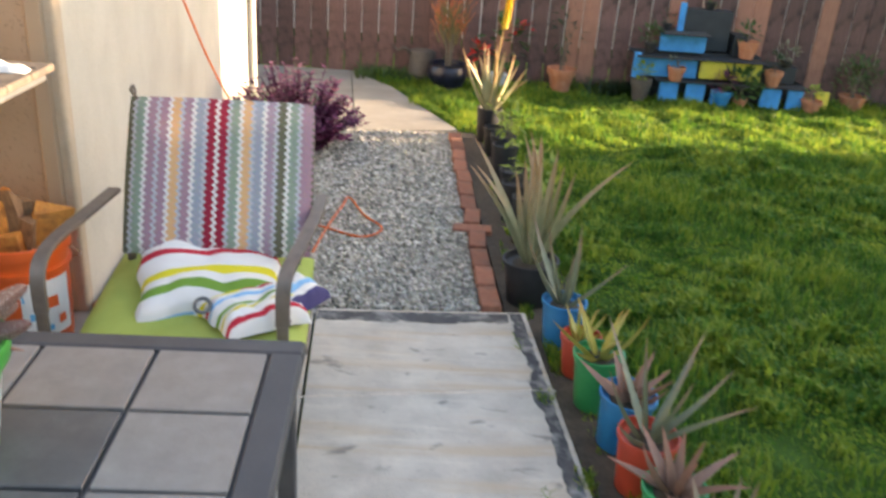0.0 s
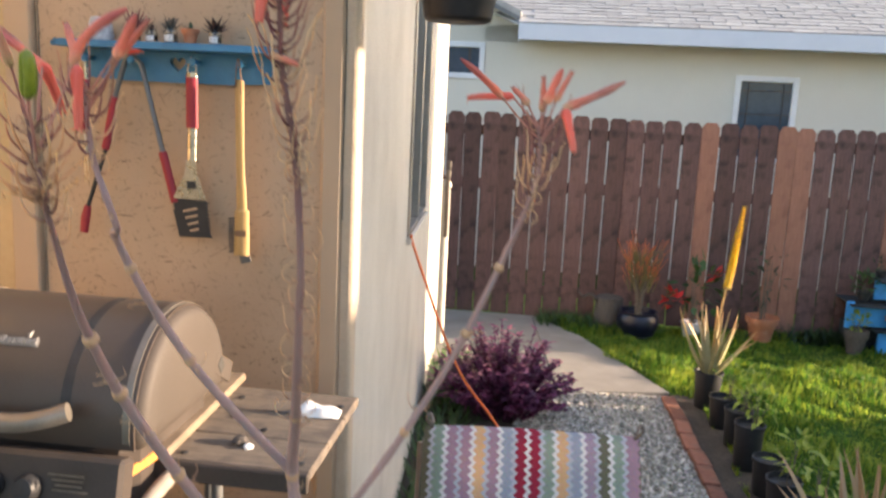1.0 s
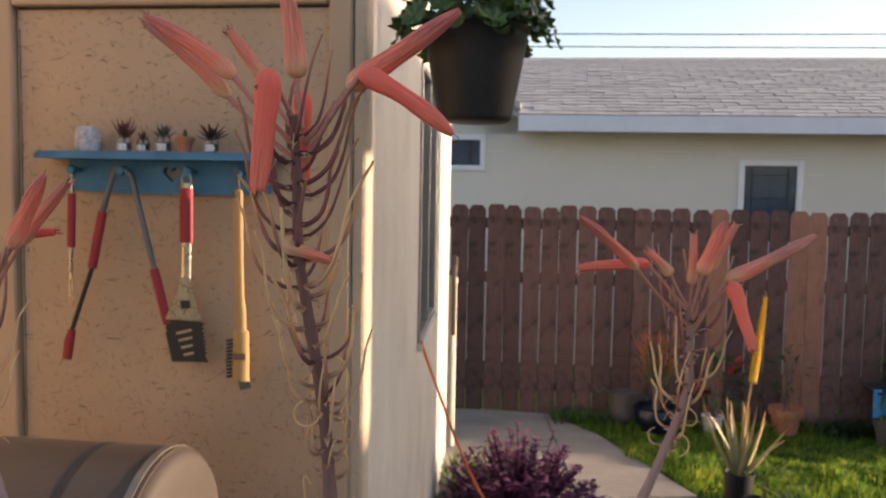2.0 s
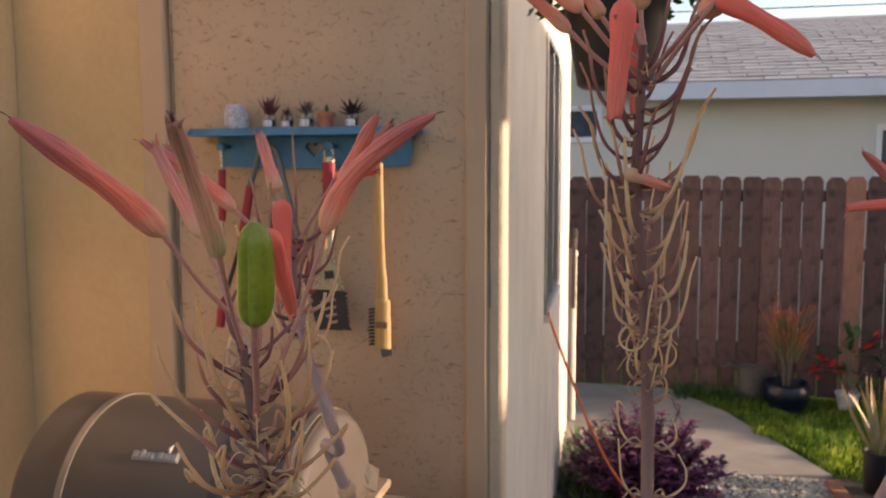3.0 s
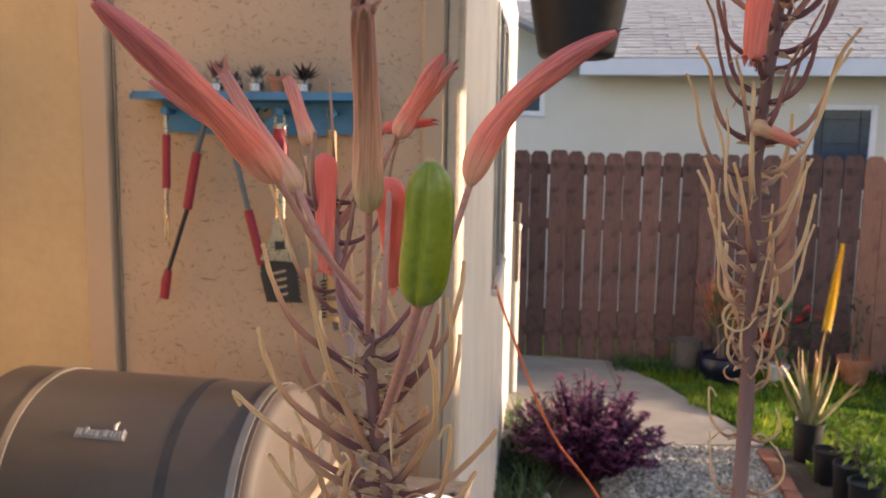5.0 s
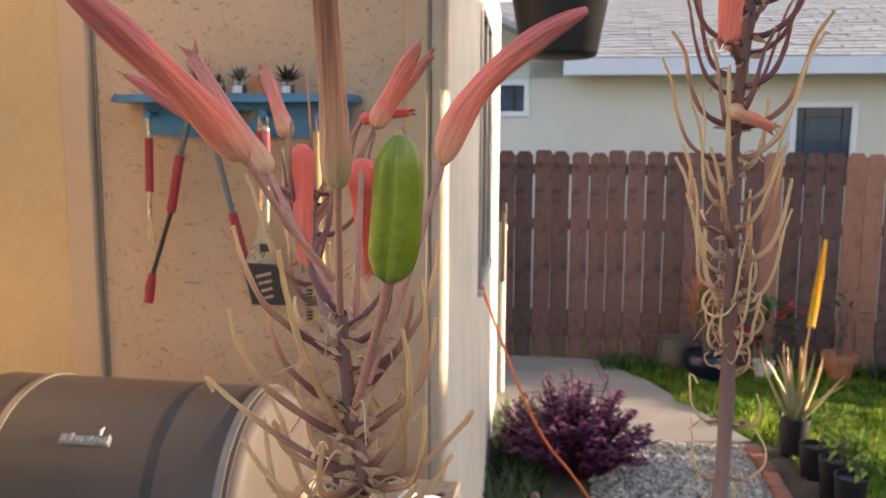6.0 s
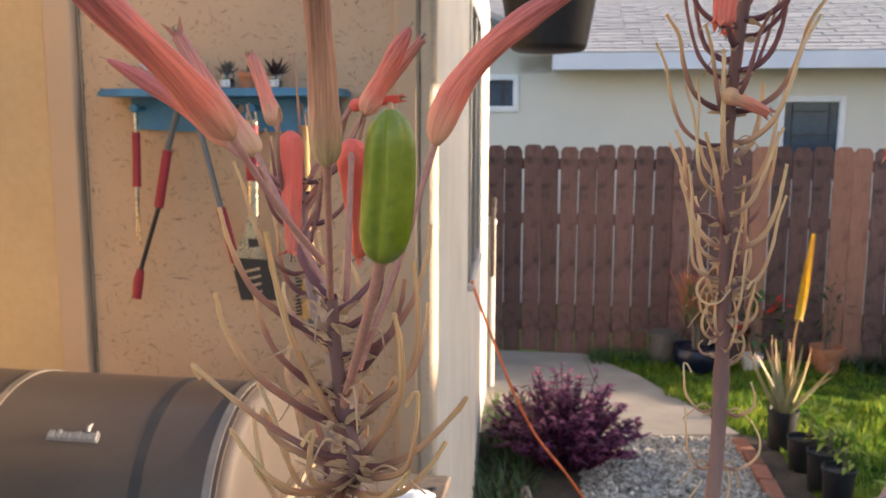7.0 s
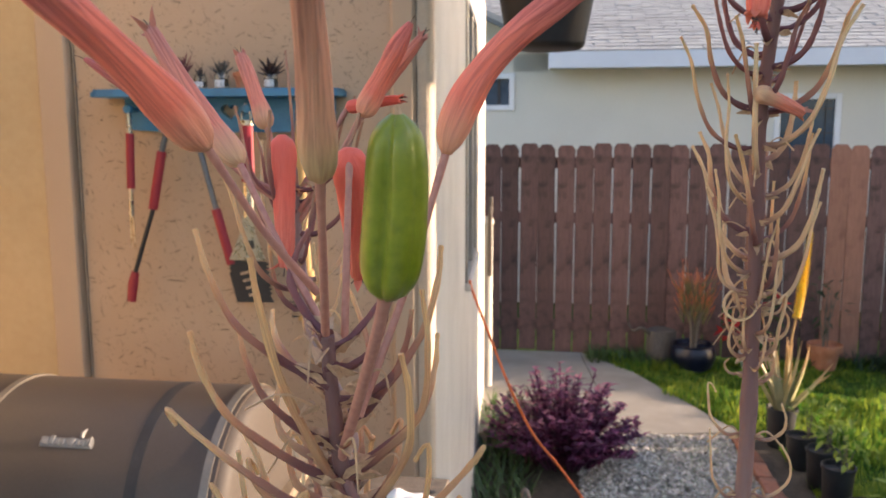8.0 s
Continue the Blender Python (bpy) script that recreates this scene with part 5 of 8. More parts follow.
for k, (dx, w, h) in enumerate(((-0.046, 0.016, 0.016), (-0.031, 0.011, 0.019), (-0.019, 0.011, 0.012), (-0.008, 0.009, 0.012), (0.001, 0.007, 0.004), (0.012, 0.012, 0.017), (0.024, 0.009, 0.012), (0.034, 0.010, 0.012), (0.043, 0.005, 0.016), (0.050, 0.005, 0.020))):
    bd.box((dx, 0, h / 2 - 0.006), (w * 0.86, 0.004, h), 0.001)
bd.box((0, 0.002, 0.0), (0.112, 0.002, 0.020), 0.0005)
bd.tube([(0.030, 0, 0.010), (0.028, 0, 0.020), (0.034, 0, 0.030)], [0.004, 0.005, 0.001], 6)
ba = part("badge", bd, M_BADGE, hood, "silver maker's badge")
aa = math.radians(46)
ba.matrix_local = pose(0.0, -(HR + 0.003) * math.cos(aa), HZ + (HR + 0.003) * math.sin(aa), -44, 0, 0) @ Matrix.Scale(0.85, 4)
for x in (-0.25, 0.25):
    part("cart_leg", Mesh().tube(curve_points([(x * 1.25, -0.21, PAD - GZ), (x * 1.2, -0.21, 0.5), (x * 1.17, -0.21, 0.74), (x * 1.17, -0.17, 0.80), (x * 1.17, 0.20, 0.80)], 8), 0.016, 10), M_TUBE, grill, "beige metal tube", True)
    part("cart_leg", Mesh().tube([(x, 0.20, PAD - GZ), (x, 0.20, 0.80)], 0.014, 10), M_GREY_TUBE, grill, "grey metal tube", True)
part("cart_panel", Mesh().box((-0.02, -0.195, 0.40), (0.53, 0.018, 0.66), 0.004).box((-0.02, -0.206, 0.40), (0.004, 0.004, 0.62)), M_GRILL_DARK, grill, "dark brown cart front panel")
part("bottom_shelf", Mesh().box((0, 0, 0.10), (0.50, 0.40, 0.02), 0.004), M_GRILL_DARK, grill)
# side shelf of the grill: weathered boards on a tube frame
BZ = 0.835
for k in range(3):
    y0 = -0.080 + k * 0.147
    part("side_board", Mesh().box((0.412, y0 + 0.07, BZ - 0.011), (0.33, 0.144, 0.022), 0.003), M_GREY_WOOD, grill, "cracked grey weathered board")
part("edge_board", Mesh().box((0.405, -0.089, BZ - 0.022), (0.344, 0.014, 0.042), 0.003), M_GRILL_DARK, grill, "dark weathered front edge")
part("side_rail", Mesh().tube(curve_points([(0.20, -0.06, BZ - 0.036), (0.50, -0.06, BZ - 0.036), (0.545, -0.055, BZ - 0.036), (0.555, -0.01, BZ - 0.036), (0.555, 0.32, BZ - 0.036)], 6), 0.011, 8), M_GREY_TUBE, grill, "", True)
part("side_leg", Mesh().tube([(0.33, 0.05, PAD - GZ), (0.33, 0.05, BZ - 0.022)], 0.013, 10), M_GREY_TUBE, grill, "grey metal tube", True)
for dx, dy in ((0.30, -0.05), (0.55, -0.05), (0.30, 0.28), (0.55, 0.28), (0.42, 0.10), (0.33, 0.16)):
    part("bolt", Mesh().lathe([(0.008, 0), (0.008, 0.003), (0, 0.004)], 10, (dx, dy, BZ)), M_BLACK, grill, "", True)
plank = thing("plank", "rough pale wooden plank lying across the grill shelf", "plank", pose(-0.222, -0.52, GZ + BZ, 0, 0, 2))
part("board", Mesh().box((0, 0.12, 0.011), (0.062, 0.50, 0.021), 0.004), M_PLANK, plank)
plank2 = thing("plank", "short split end of a pale plank on the shelf", "plank", pose(-0.185, -0.66, GZ + BZ - 0.0, 0, 0, -8))
part("board", Mesh().box((-0.05, -0.02, 0.011), (0.06, 0.16, 0.02), 0.004), M_KINDLING, plank2)
note = thing("paper", "crumpled white paper on the weathered shelf", "paper", pose(0.045, -0.330, GZ + BZ + 0.001, 0, 0, 4))
cr = Mesh()
vs, fs = [], []
for j in range(9):
    for i in range(13):
        u, v = i / 12, j / 8
        vs.append(((u - 0.5) * 0.095, (v - 0.5) * 0.055, 0.003 + 0.030 * math.sin(math.pi * min(1, v * 1.15)) ** 0.6 * (0.75 + 0.5 * noise.noise((u * 2.6, v * 2.0, 4.0))) * math.sin(math.pi * min(1, 0.12 + u * 0.88)) ** 0.4))
for j in range(8):
    for i in range(12):
        a = j * 13 + i
        fs.append((a, a + 1, a + 14, a + 13))
n0 = len(vs)
vs += [(a, b, c - 0.0015) for a, b, c in vs]
fs += [tuple(reversed([k + n0 for k in f])) for f in fs]
part("sheet", cr.add(vs, fs), M_PAPER, note, "", "all")
stub = thing("pebble", "small dark and white pebble on the shelf", "pebble", pose(-0.075, -0.53, GZ + BZ))
part("stone", Mesh().lathe([(0.0, 0), (0.014, 0.0), (0.019, 0.008), (0.012, 0.017), (0, 0.019)], 10, wob=0.15), M_STUMP, stub, "", True)
part("chip", Mesh().lathe([(0.0, 0), (0.010, 0.0), (0.011, 0.006), (0, 0.011)], 9, (0.024, -0.018, 0), 0.15), M_PAPER, stub, "", True)


# ---- shelf on the shed wall, with its jars and tools ----
shelf = thing("wall_shelf", "blue painted wooden wall shelf with pegs and a heart cut-out", "shelf")
SZ = 1.990
def rounded(x0, x1, y0, y1, r, n=5):
    """Outline with the two corners at y0 rounded."""
    o = [(x1, y1), (x0, y1)]
    o += [(x0 + r - r * math.cos(math.pi / 2 * i / n), y0 + r - r * math.sin(math.pi / 2 * i / n)) for i in range(n + 1)]
    o += [(x1 - r + r * math.sin(math.pi / 2 * i / n), y0 + r - r * math.cos(math.pi / 2 * i / n)) for i in range(n + 1)]
    return o
part("board", Mesh().prism(rounded(-0.770, -0.168, -0.085, 0.020, 0.03), SZ - 0.018, SZ - 0.006).prism(rounded(-0.766, -0.172, -0.081, 0.020, 0.03), SZ - 0.0062, SZ), M_BLUE, shelf)
bk = Mesh()
hx, hz, hs = -0.452, 1.940, 0.021
heart = []
for i in range(28):
    a = 2 * math.pi * i / 28
    heart.append((hx + hs * math.sin(a) ** 3 * 1.05, hz + hs * (0.8125 * math.cos(a) - 0.3125 * math.cos(2 * a) - 0.125 * math.cos(3 * a) - 0.0625 * math.cos(4 * a))))
def edge_hit(px, pz):
    dx, dz = px - hx, pz - hz
    k = min(((-0.190 - hx) / dx if dx > 0 else (-0.720 - hx) / dx if dx < 0 else 9e9), ((SZ - 0.019 - hz) / dz if dz > 0 else (1.890 - hz) / dz if dz < 0 else 9e9))
    return hx + dx * k, hz + dz * k
outer = [edge_hit(*p) for p in heart]
vs = [(x, 0.004, z) for x, z in heart] + [(x, 0.004, z) for x, z in outer] + [(x, 0.021, z) for x, z in heart] + [(x, 0.021, z) for x, z in outer]
fs = []
for i in range(28):
    j = (i + 1) % 28
    fs += [(i, 28 + i, 28 + j, j), (i, j, 56 + j, 56 + i), (28 + i, 84 + i, 84 + j, 28 + j)]
for cx, cz in ((-0.190, SZ - 0.019), (-0.720, SZ - 0.019), (-0.198, 1.896), (-0.712, 1.896)):
    o = sorted(range(28), key=lambda i: (outer[i][0] - cx) ** 2 + (outer[i][1] - cz) ** 2)[:2]
    b = len(vs)
    vs.append((cx, 0.004, cz))
    fs.append((28 + o[0], 28 + o[1], b))
part("back_board", bk.add(vs, fs), M_BLUE, shelf)
PEGS = (-0.690, -0.563, -0.393, -0.268)
for x in PEGS:
    pg = part("peg", Mesh().lathe([(0.006, 0), (0.006, 0.028), (0.011, 0.032), (0.0125, 0.040), (0.010, 0.047), (0, 0.049)], 14), M_BLUE, shelf, "round blue peg", True)
    pg.matrix_local = pose(x, 0.004, 1.945, 90, 0, 0)

M_GLASS = glass("jar_glass_mat")
M_LABEL = surface("label_mat", (0.62, 0.62, 0.62), (0.72, 0.72, 0.72), 0.02, 0.7, 0)


def jar(x, h, r, plant):
    j = thing("plant_jar", "small glass jar with a white label and a potted succulent", "jar", pose(x, -0.035, SZ), "jars on the shelf")
    g = part("glass", Mesh().lathe([(r * 0.9, 0), (r, 0.003), (r, h * 0.75), (r * 0.8, h * 0.85), (r * 0.85, h), (r * 0.75, h), (r * 0.72, h * 0.85), (r * 0.92, h * 0.72), (r * 0.92, 0.006), (0, 0.006)], 18), M_GLASS, j, "clear glass", True)
    part("soil", Mesh().lathe([(r * 0.88, 0.007), (r * 0.9, h * 0.55), (0, h * 0.6)], 14), M_SOIL, j, "dark soil", True)
    lb = Mesh()
    for k in range(6):
        a0, a1 = -2.3 + 0.245 * k, -2.3 + 0.245 * (k + 1)
        lb.add([((r + 0.0006) * math.cos(a), (r + 0.0006) * math.sin(a), z) for a, z in ((a0, 0.004), (a1, 0.004), (a1, h * 0.5), (a0, h * 0.5))], [(0, 1, 2, 3)])
    part("label", lb, M_LABEL, j, "white paper label")
    tx = Mesh()
    for k in range(3):
        a, z = -1.6, h * (0.4 - 0.11 * k)
        tx.add([((r + 0.0012) * math.cos(a + s * 0.4), (r + 0.0012) * math.sin(a + s * 0.4), z + q * 0.0011) for s, q in ((-1, -1), (1, -1), (1, 1), (-1, 1))], [(0, 1, 2, 3)])
    part("writing", tx, M_BLACK, j, "thin dark bars of writing")
    part("succulent", plant(h), plant.mat, j, "", "all")
    return j


def rosette(n, ln, w, tilt, mat, seed, thick=0.003):
    def make(h):
        q, r = Mesh(), random.Random(seed)
        for i in range(n):
            a, e = i * 2.4, tilt + (1.35 - tilt) * (1 - i / n) * 0.8 + r.uniform(-0.1, 0.1)
            wv = Vector((math.cos(a) * math.cos(e), math.sin(a) * math.cos(e), math.sin(e)))
            q.leaf((0, 0, h * 0.72 + 0.006 * (1 - i / n)), wv, (0, 0, 1), ln * r.uniform(0.8, 1.15), w, 0.1, 0.2, 4, thick)
        q.tube([(0, 0, h * 0.5), (0, 0, h * 0.8)], 0.003, 6)
        return q
    make.mat = mat
    return make


jar(-0.553, 0.040, 0.0165, rosette(24, 0.050, 0.008, 0.7, M_RED_SUCC, 1, 0.004))
jar(-0.505, 0.034, 0.0155, rosette(9, 0.022, 0.009, 0.7, M_AEONIUM, 2))
jar(-0.453, 0.042, 0.0175, rosette(18, 0.036, 0.011, 0.5, M_GREY_SUCC, 3))
jar(-0.333, 0.040, 0.0165, rosette(18, 0.045, 0.014, 0.15, M_AEONIUM, 4))
tp = thing("terracotta_pot", "tiny terracotta pot with a single stubby succulent", "pot", pose(-0.400, -0.035, SZ))
part("body", Mesh().lathe([(0.014, 0), (0.019, 0.026), (0.023, 0.027), (0.0235, 0.037), (0.021, 0.038), (0.018, 0.030), (0, 0.030)], 20), M_TERRA, tp, "", True)
part("succulent", Mesh().tube([(0, 0, 0.028), (0.001, 0, 0.045), (0.001, 0, 0.056)], [0.005, 0.006, 0.002], 8), M_FOLIAGE_DARK, tp, "", True)
rk = thing("rock_cup", "small pale stone cup with painted marks", "ornament", pose(-0.645, -0.035, SZ))
part("body", Mesh().lathe([(0.027, 0), (0.031, 0.012), (0.029, 0.04), (0.024, 0.058), (0.021, 0.060), (0.019, 0.05), (0, 0.045)], 16, wob=0.08), surface("pale_stone_mat", (0.20, 0.19, 0.22), (0.70, 0.68, 0.68), 0.014, 0.7, 0.4, 0.004), rk, "", True)
wp = thing("wood_shavings", "few pale curled shavings on the shelf top", "shavings", pose(-0.225, -0.045, SZ))
part("curl", Mesh().box((0, 0, 0.002), (0.05, 0.006, 0.002), 0.0005, Matrix.Rotation(0.3, 3, "Z")).box((0.015, 0.012, 0.004), (0.035, 0.005, 0.002), 0.0005, Matrix.Rotation(-0.5, 3, "Z")).box((-0.012, 0.010, 0.003), (0.03, 0.004, 0.002), 0.0005, Matrix.Rotation(0.9, 3, "Z")), M_PALE_WOOD, wp)


def handle(name, mesh, mat, parent, label=""):
    return part(name, mesh, mat, parent, label, True)


TY = -0.040
spat = thing("grill_spatula", "steel grill spatula with a red grip hung from a peg", "spatula")
handle("hanging_loop", Mesh().tube(curve_points([(-0.404, TY, 1.912), (-0.405, TY, 1.93), (-0.394, TY, 1.957), (-0.383, TY, 1.93), (-0.385, TY, 1.912)], 6), 0.0022, 8), M_STEEL, spat)
handle("collar", Mesh().tube([(-0.3945, TY, 1.906), (-0.3945, TY, 1.918)], 0.0155, 14, True, 0.6), M_STEEL, spat)
handle("grip", Mesh().tube([(-0.3945, TY, 1.775), (-0.3945, TY, 1.84), (-0.3945, TY, 1.906)], 0.0165, 14, True, 0.6), M_RED, spat, "red silicone grip")
handle("shaft", Mesh().tube([(-0.3965, TY, 1.690), (-0.395, TY, 1.775)], 0.0125, 14, True, 0.6), M_STEEL, spat)
part("neck", Mesh().plate([(-0.0125, 0.0), (0.0125, 0.0), (0.017, -0.035), (0.042, -0.103), (-0.050, -0.103), (-0.018, -0.035)], (-0.3985, TY, 1.690), (1, 0, 0), (0, 0, 1), 0.002), M_STEEL, spat)
part("opener", Mesh().plate([(-0.011, -0.055), (0.013, -0.055), (0.016, -0.074), (-0.010, -0.076)], (-0.3985, TY - 0.0024, 1.690), (1, 0, 0), (0, 0, 1), 0.001), M_BLACK, spat, "bottle opener cut-out")
bl = [(-0.056, -0.103), (0.040, -0.106)]
for k in range(8):
    z = -0.113 - 0.010 * k
    bl += [(0.048 + 0.0010 * k, z), (0.041 + 0.0012 * k, z - 0.005)]
bl += [(0.058, -0.205), (-0.035, -0.207)]
for k in range(3):
    bl += [(-0.052 - 0.002 * k, -0.135 + 0.010 * k), (-0.046 - 0.002 * k, -0.130 + 0.010 * k)]
part("blade", Mesh().plate(list(reversed(bl)), (-0.3985, TY + 0.004, 1.690), (1, 0, 0), (0, 0, 1), 0.0025), M_BLACK, spat, "black notched blade")
sl = Mesh()
for k in range(4):
    sl.box((-0.3985 - 0.004 + 0.004 * k, TY + 0.0005, 1.690 - 0.132 - 0.018 * k), (0.040 - 0.005 * k, 0.001, 0.006), 0, Matrix.Rotation(-0.25, 3, "Y"))
part("slot", sl, M_PANEL, spat, "slots that show the board behind")
brush = thing("grill_brush", "pale wooden grill brush hung by a leather loop", "brush")
handle("leather_loop", Mesh().tube(curve_points([(-0.272, TY - 0.008, 1.885), (-0.274, TY - 0.006, 1.91), (-0.268, TY - 0.004, 1.958), (-0.260, TY - 0.006, 1.91), (-0.258, TY - 0.008, 1.870)], 6), 0.0016, 6), M_STRING, brush)
part("handle", Mesh().tube(curve_points([(-0.2655, TY, 1.905), (-0.2655, TY, 1.88), (-0.2640, TY, 1.75), (-0.2610, TY, 1.64), (-0.2585, TY, 1.575), (-0.258, TY, 1.545), (-0.2590, TY, 1.445)], 5), [0.006] + [0.012] * 9 + [0.0115] * 6 + [0.014] * 6 + [0.020] * 5 + [0.0215] * 4, 14, True, 0.5), M_PALE_WOOD, brush, "varnished pale wood handle", True)
part("stamp", Mesh().box((-0.258, TY - 0.0112, 1.505), (0.030, 0.001, 0.016), 0), M_STRING, brush, "brown printed band that cannot be read")
br = Mesh()
for i in range(11):
    for j in range(3):
        br.tube([(-0.277, TY - 0.005 + 0.005 * j, 1.455 + 0.0088 * i), (-0.293, TY - 0.006 + 0.006 * j, 1.453 + 0.0088 * i)], 0.0022, 5)
part("bristle", br, M_BLACK, brush, "black wire bristles")
part("scraper", Mesh().box((-0.250, TY + 0.003, 1.437), (0.030, 0.0022, 0.028), 0.0005, Matrix.Rotation(-0.25, 3, "Y")), M_GREY_TUBE, brush, "steel scraper with notches")
tong = thing("grill_fork", "steel grill fork with a red grip hung from a peg", "fork")
handle("shaft", Mesh().tube([(-0.688, TY, 1.935), (-0.687, TY, 1.888)], 0.0065, 10), M_STEEL, tong)
handle("grip", Mesh().tube([(-0.687, TY, 1.888), (-0.691, TY, 1.756)], 0.0105, 12, True, 0.7), M_RED, tong, "red silicone grip")
handle("rod", Mesh().tube([(-0.691, TY, 1.756), (-0.693, TY, 1.69)], 0.0055, 10), M_STEEL, tong)
handle("tine", Mesh().tube([(-0.693, TY, 1.70), (-0.697, TY, 1.66), (-0.698, TY, 1.61)], [0.003, 0.0025, 0.001], 6).tube([(-0.692, TY, 1.70), (-0.688, TY, 1.66), (-0.688, TY, 1.61)], [0.003, 0.0025, 0.001], 6), M_STEEL, tong)
tongs = thing("grill_tongs", "steel grill tongs with red grips, spread over a peg", "tongs")
handle("arm", Mesh().tube([(-0.566, TY, 1.955), (-0.579, TY, 1.936), (-0.610, TY, 1.840)], 0.0072, 10, True, 0.7), M_GREY_TUBE, tongs)
handle("grip", Mesh().tube([(-0.608, TY, 1.845), (-0.637, TY, 1.707)], 0.0120, 12, True, 0.7), M_RED, tongs, "red silicone grip")
handle("rod", Mesh().tube([(-0.637, TY, 1.707), (-0.694, TY, 1.545)], 0.0058, 8), M_BLACK, tongs, "black coated rod")
handle("tip", Mesh().tube([(-0.692, TY, 1.552), (-0.700, TY, 1.52), (-0.706, TY, 1.478)], [0.010, 0.014, 0.012], 10, True, 0.6), M_RED, tongs, "red tip")
handle("arm", Mesh().tube([(-0.560, TY + 0.006, 1.955), (-0.536, TY + 0.006, 1.935), (-0.479, TY + 0.006, 1.705)], 0.0072, 10, True, 0.7), M_GREY_TUBE, tongs)
handle("grip", Mesh().tube([(-0.480, TY + 0.006, 1.708), (-0.446, TY + 0.006, 1.575)], 0.0120, 12, True, 0.7), M_RED, tongs, "red silicone grip")


# ---- hanging basket ----
arm = thing("basket_bracket", "thin black iron bracket on the shed trim", "bracket")
part("arm", Mesh().tube([(-0.03, -0.004, 2.503), (0.315, -0.105, 2.503)], 0.005, 8), M_BLACK, arm, "", True)
part("plate", Mesh().box((-0.03, -0.004, 2.483), (0.025, 0.006, 0.12), 0.002), M_BLACK, arm)
basket = thing("hanging_basket", "dark ribbed pot of geraniums hung from an iron bracket", "hanging basket", pose(0.300, -0.10, 2.063))
prof = [(0.070, 0.0), (0.078, 0.004)]
for k in range(22):
    z = 0.008 + 0.0085 * k
    r = 0.079 + 0.036 * (z / 0.2)
    prof += [(r, z), (r + 0.0022, z + 0.004)]
prof += [(0.118, 0.197), (0.121, 0.204), (0.114, 0.206), (0.110, 0.185), (0, 0.182)]
part("pot", Mesh().lathe(prof, 40), surface("woven_pot_mat", (0.007, 0.0065, 0.008), (0.019, 0.017, 0.018), 0.02, 0.5, 0.2, 0.004, spec=0.35), basket, "dark ribbed plastic pot", True)
for k in range(3):
    a = 0.6 + k * 2.094
    part("hanger", Mesh().tube([(0.115 * math.cos(a), 0.115 * math.sin(a), 0.2), (0.0, 0.0, 0.415)], 0.0018, 6), M_STEEL, basket, "", True)
part("hook", Mesh().tube(curve_points([(0, 0, 0.40), (0.012, 0, 0.415), (0, 0, 0.432)], 5), 0.0025, 6), M_STEEL, basket, "", True)
rng = random.Random(21)
crown = Mesh()
for k in range(190):
    a, e = rng.uniform(0, 6.283), rng.uniform(-0.35, 1.3)
    rr = rng.uniform(0.10, 0.185)
    c = Vector((rr * math.cos(a) * math.cos(e), rr * math.sin(a) * math.cos(e), 0.21 + 0.75 * rr * math.sin(e)))
    nrm = (c - Vector((0, 0, 0.19)) + Vector((rng.uniform(-0.1, 0.1), rng.uniform(-0.1, 0.1), 0.10))).normalized()
    tx = nrm.orthogonal().normalized()
    ty = nrm.cross(tx)
    rad = rng.uniform(0.016, 0.030)
    n = 14
    ring = [c + tx * (rad * (1 + 0.13 * math.cos(7 * 2 * math.pi * i / n)) * math.cos(2 * math.pi * i / n)) + ty * (rad * (1 + 0.13 * math.cos(7 * 2 * math.pi * i / n)) * math.sin(2 * math.pi * i / n)) + nrm * (0.004 * math.cos(math.pi * i)) for i in range(n)]
    crown.add([c - nrm * 0.006] + ring, [(0, 1 + i, 1 + (i + 1) % n) for i in range(n)])
part("foliage", crown, M_FOLIAGE, basket, "scalloped green geranium leaves")
for k, (x, y, z) in enumerate(((-0.055, -0.15, 0.275), (0.17, -0.05, 0.30), (0.02, 0.0, 0.36))):
    fl = Mesh()
    for i in range(16):
        a, e = i * 2.4, rng.uniform(-0.2, 1.4)
        w = Vector((math.cos(a) * math.cos(e), math.sin(a) * math.cos(e), math.sin(e)))
        fl.leaf(Vector((x, y, z)) + w * 0.006, w, (0, 0, 1), 0.016, 0.014, 0.1, 0.1, 3, peak=0.6)
    fl.tube([(x * 0.6, y * 0.6, 0.2), (x, y, z)], 0.0016, 5)
    part("blossom", fl, M_RED_LEAF, basket, "red geranium blossom")


# ---- garden ----
def pot_mesh(r, h, taper=0.78, rim=0.012, n=28):
    return Mesh().lathe([(r * taper, 0), (r * (taper + 0.02), 0.003), (r * 0.97, h - rim * 1.5), (r * 1.04, h - rim * 1.45), (r * 1.05, h), (r * 0.97, h + 0.001), (r * 0.93, h - rim * 2), (0, h - rim * 2.2)], n)


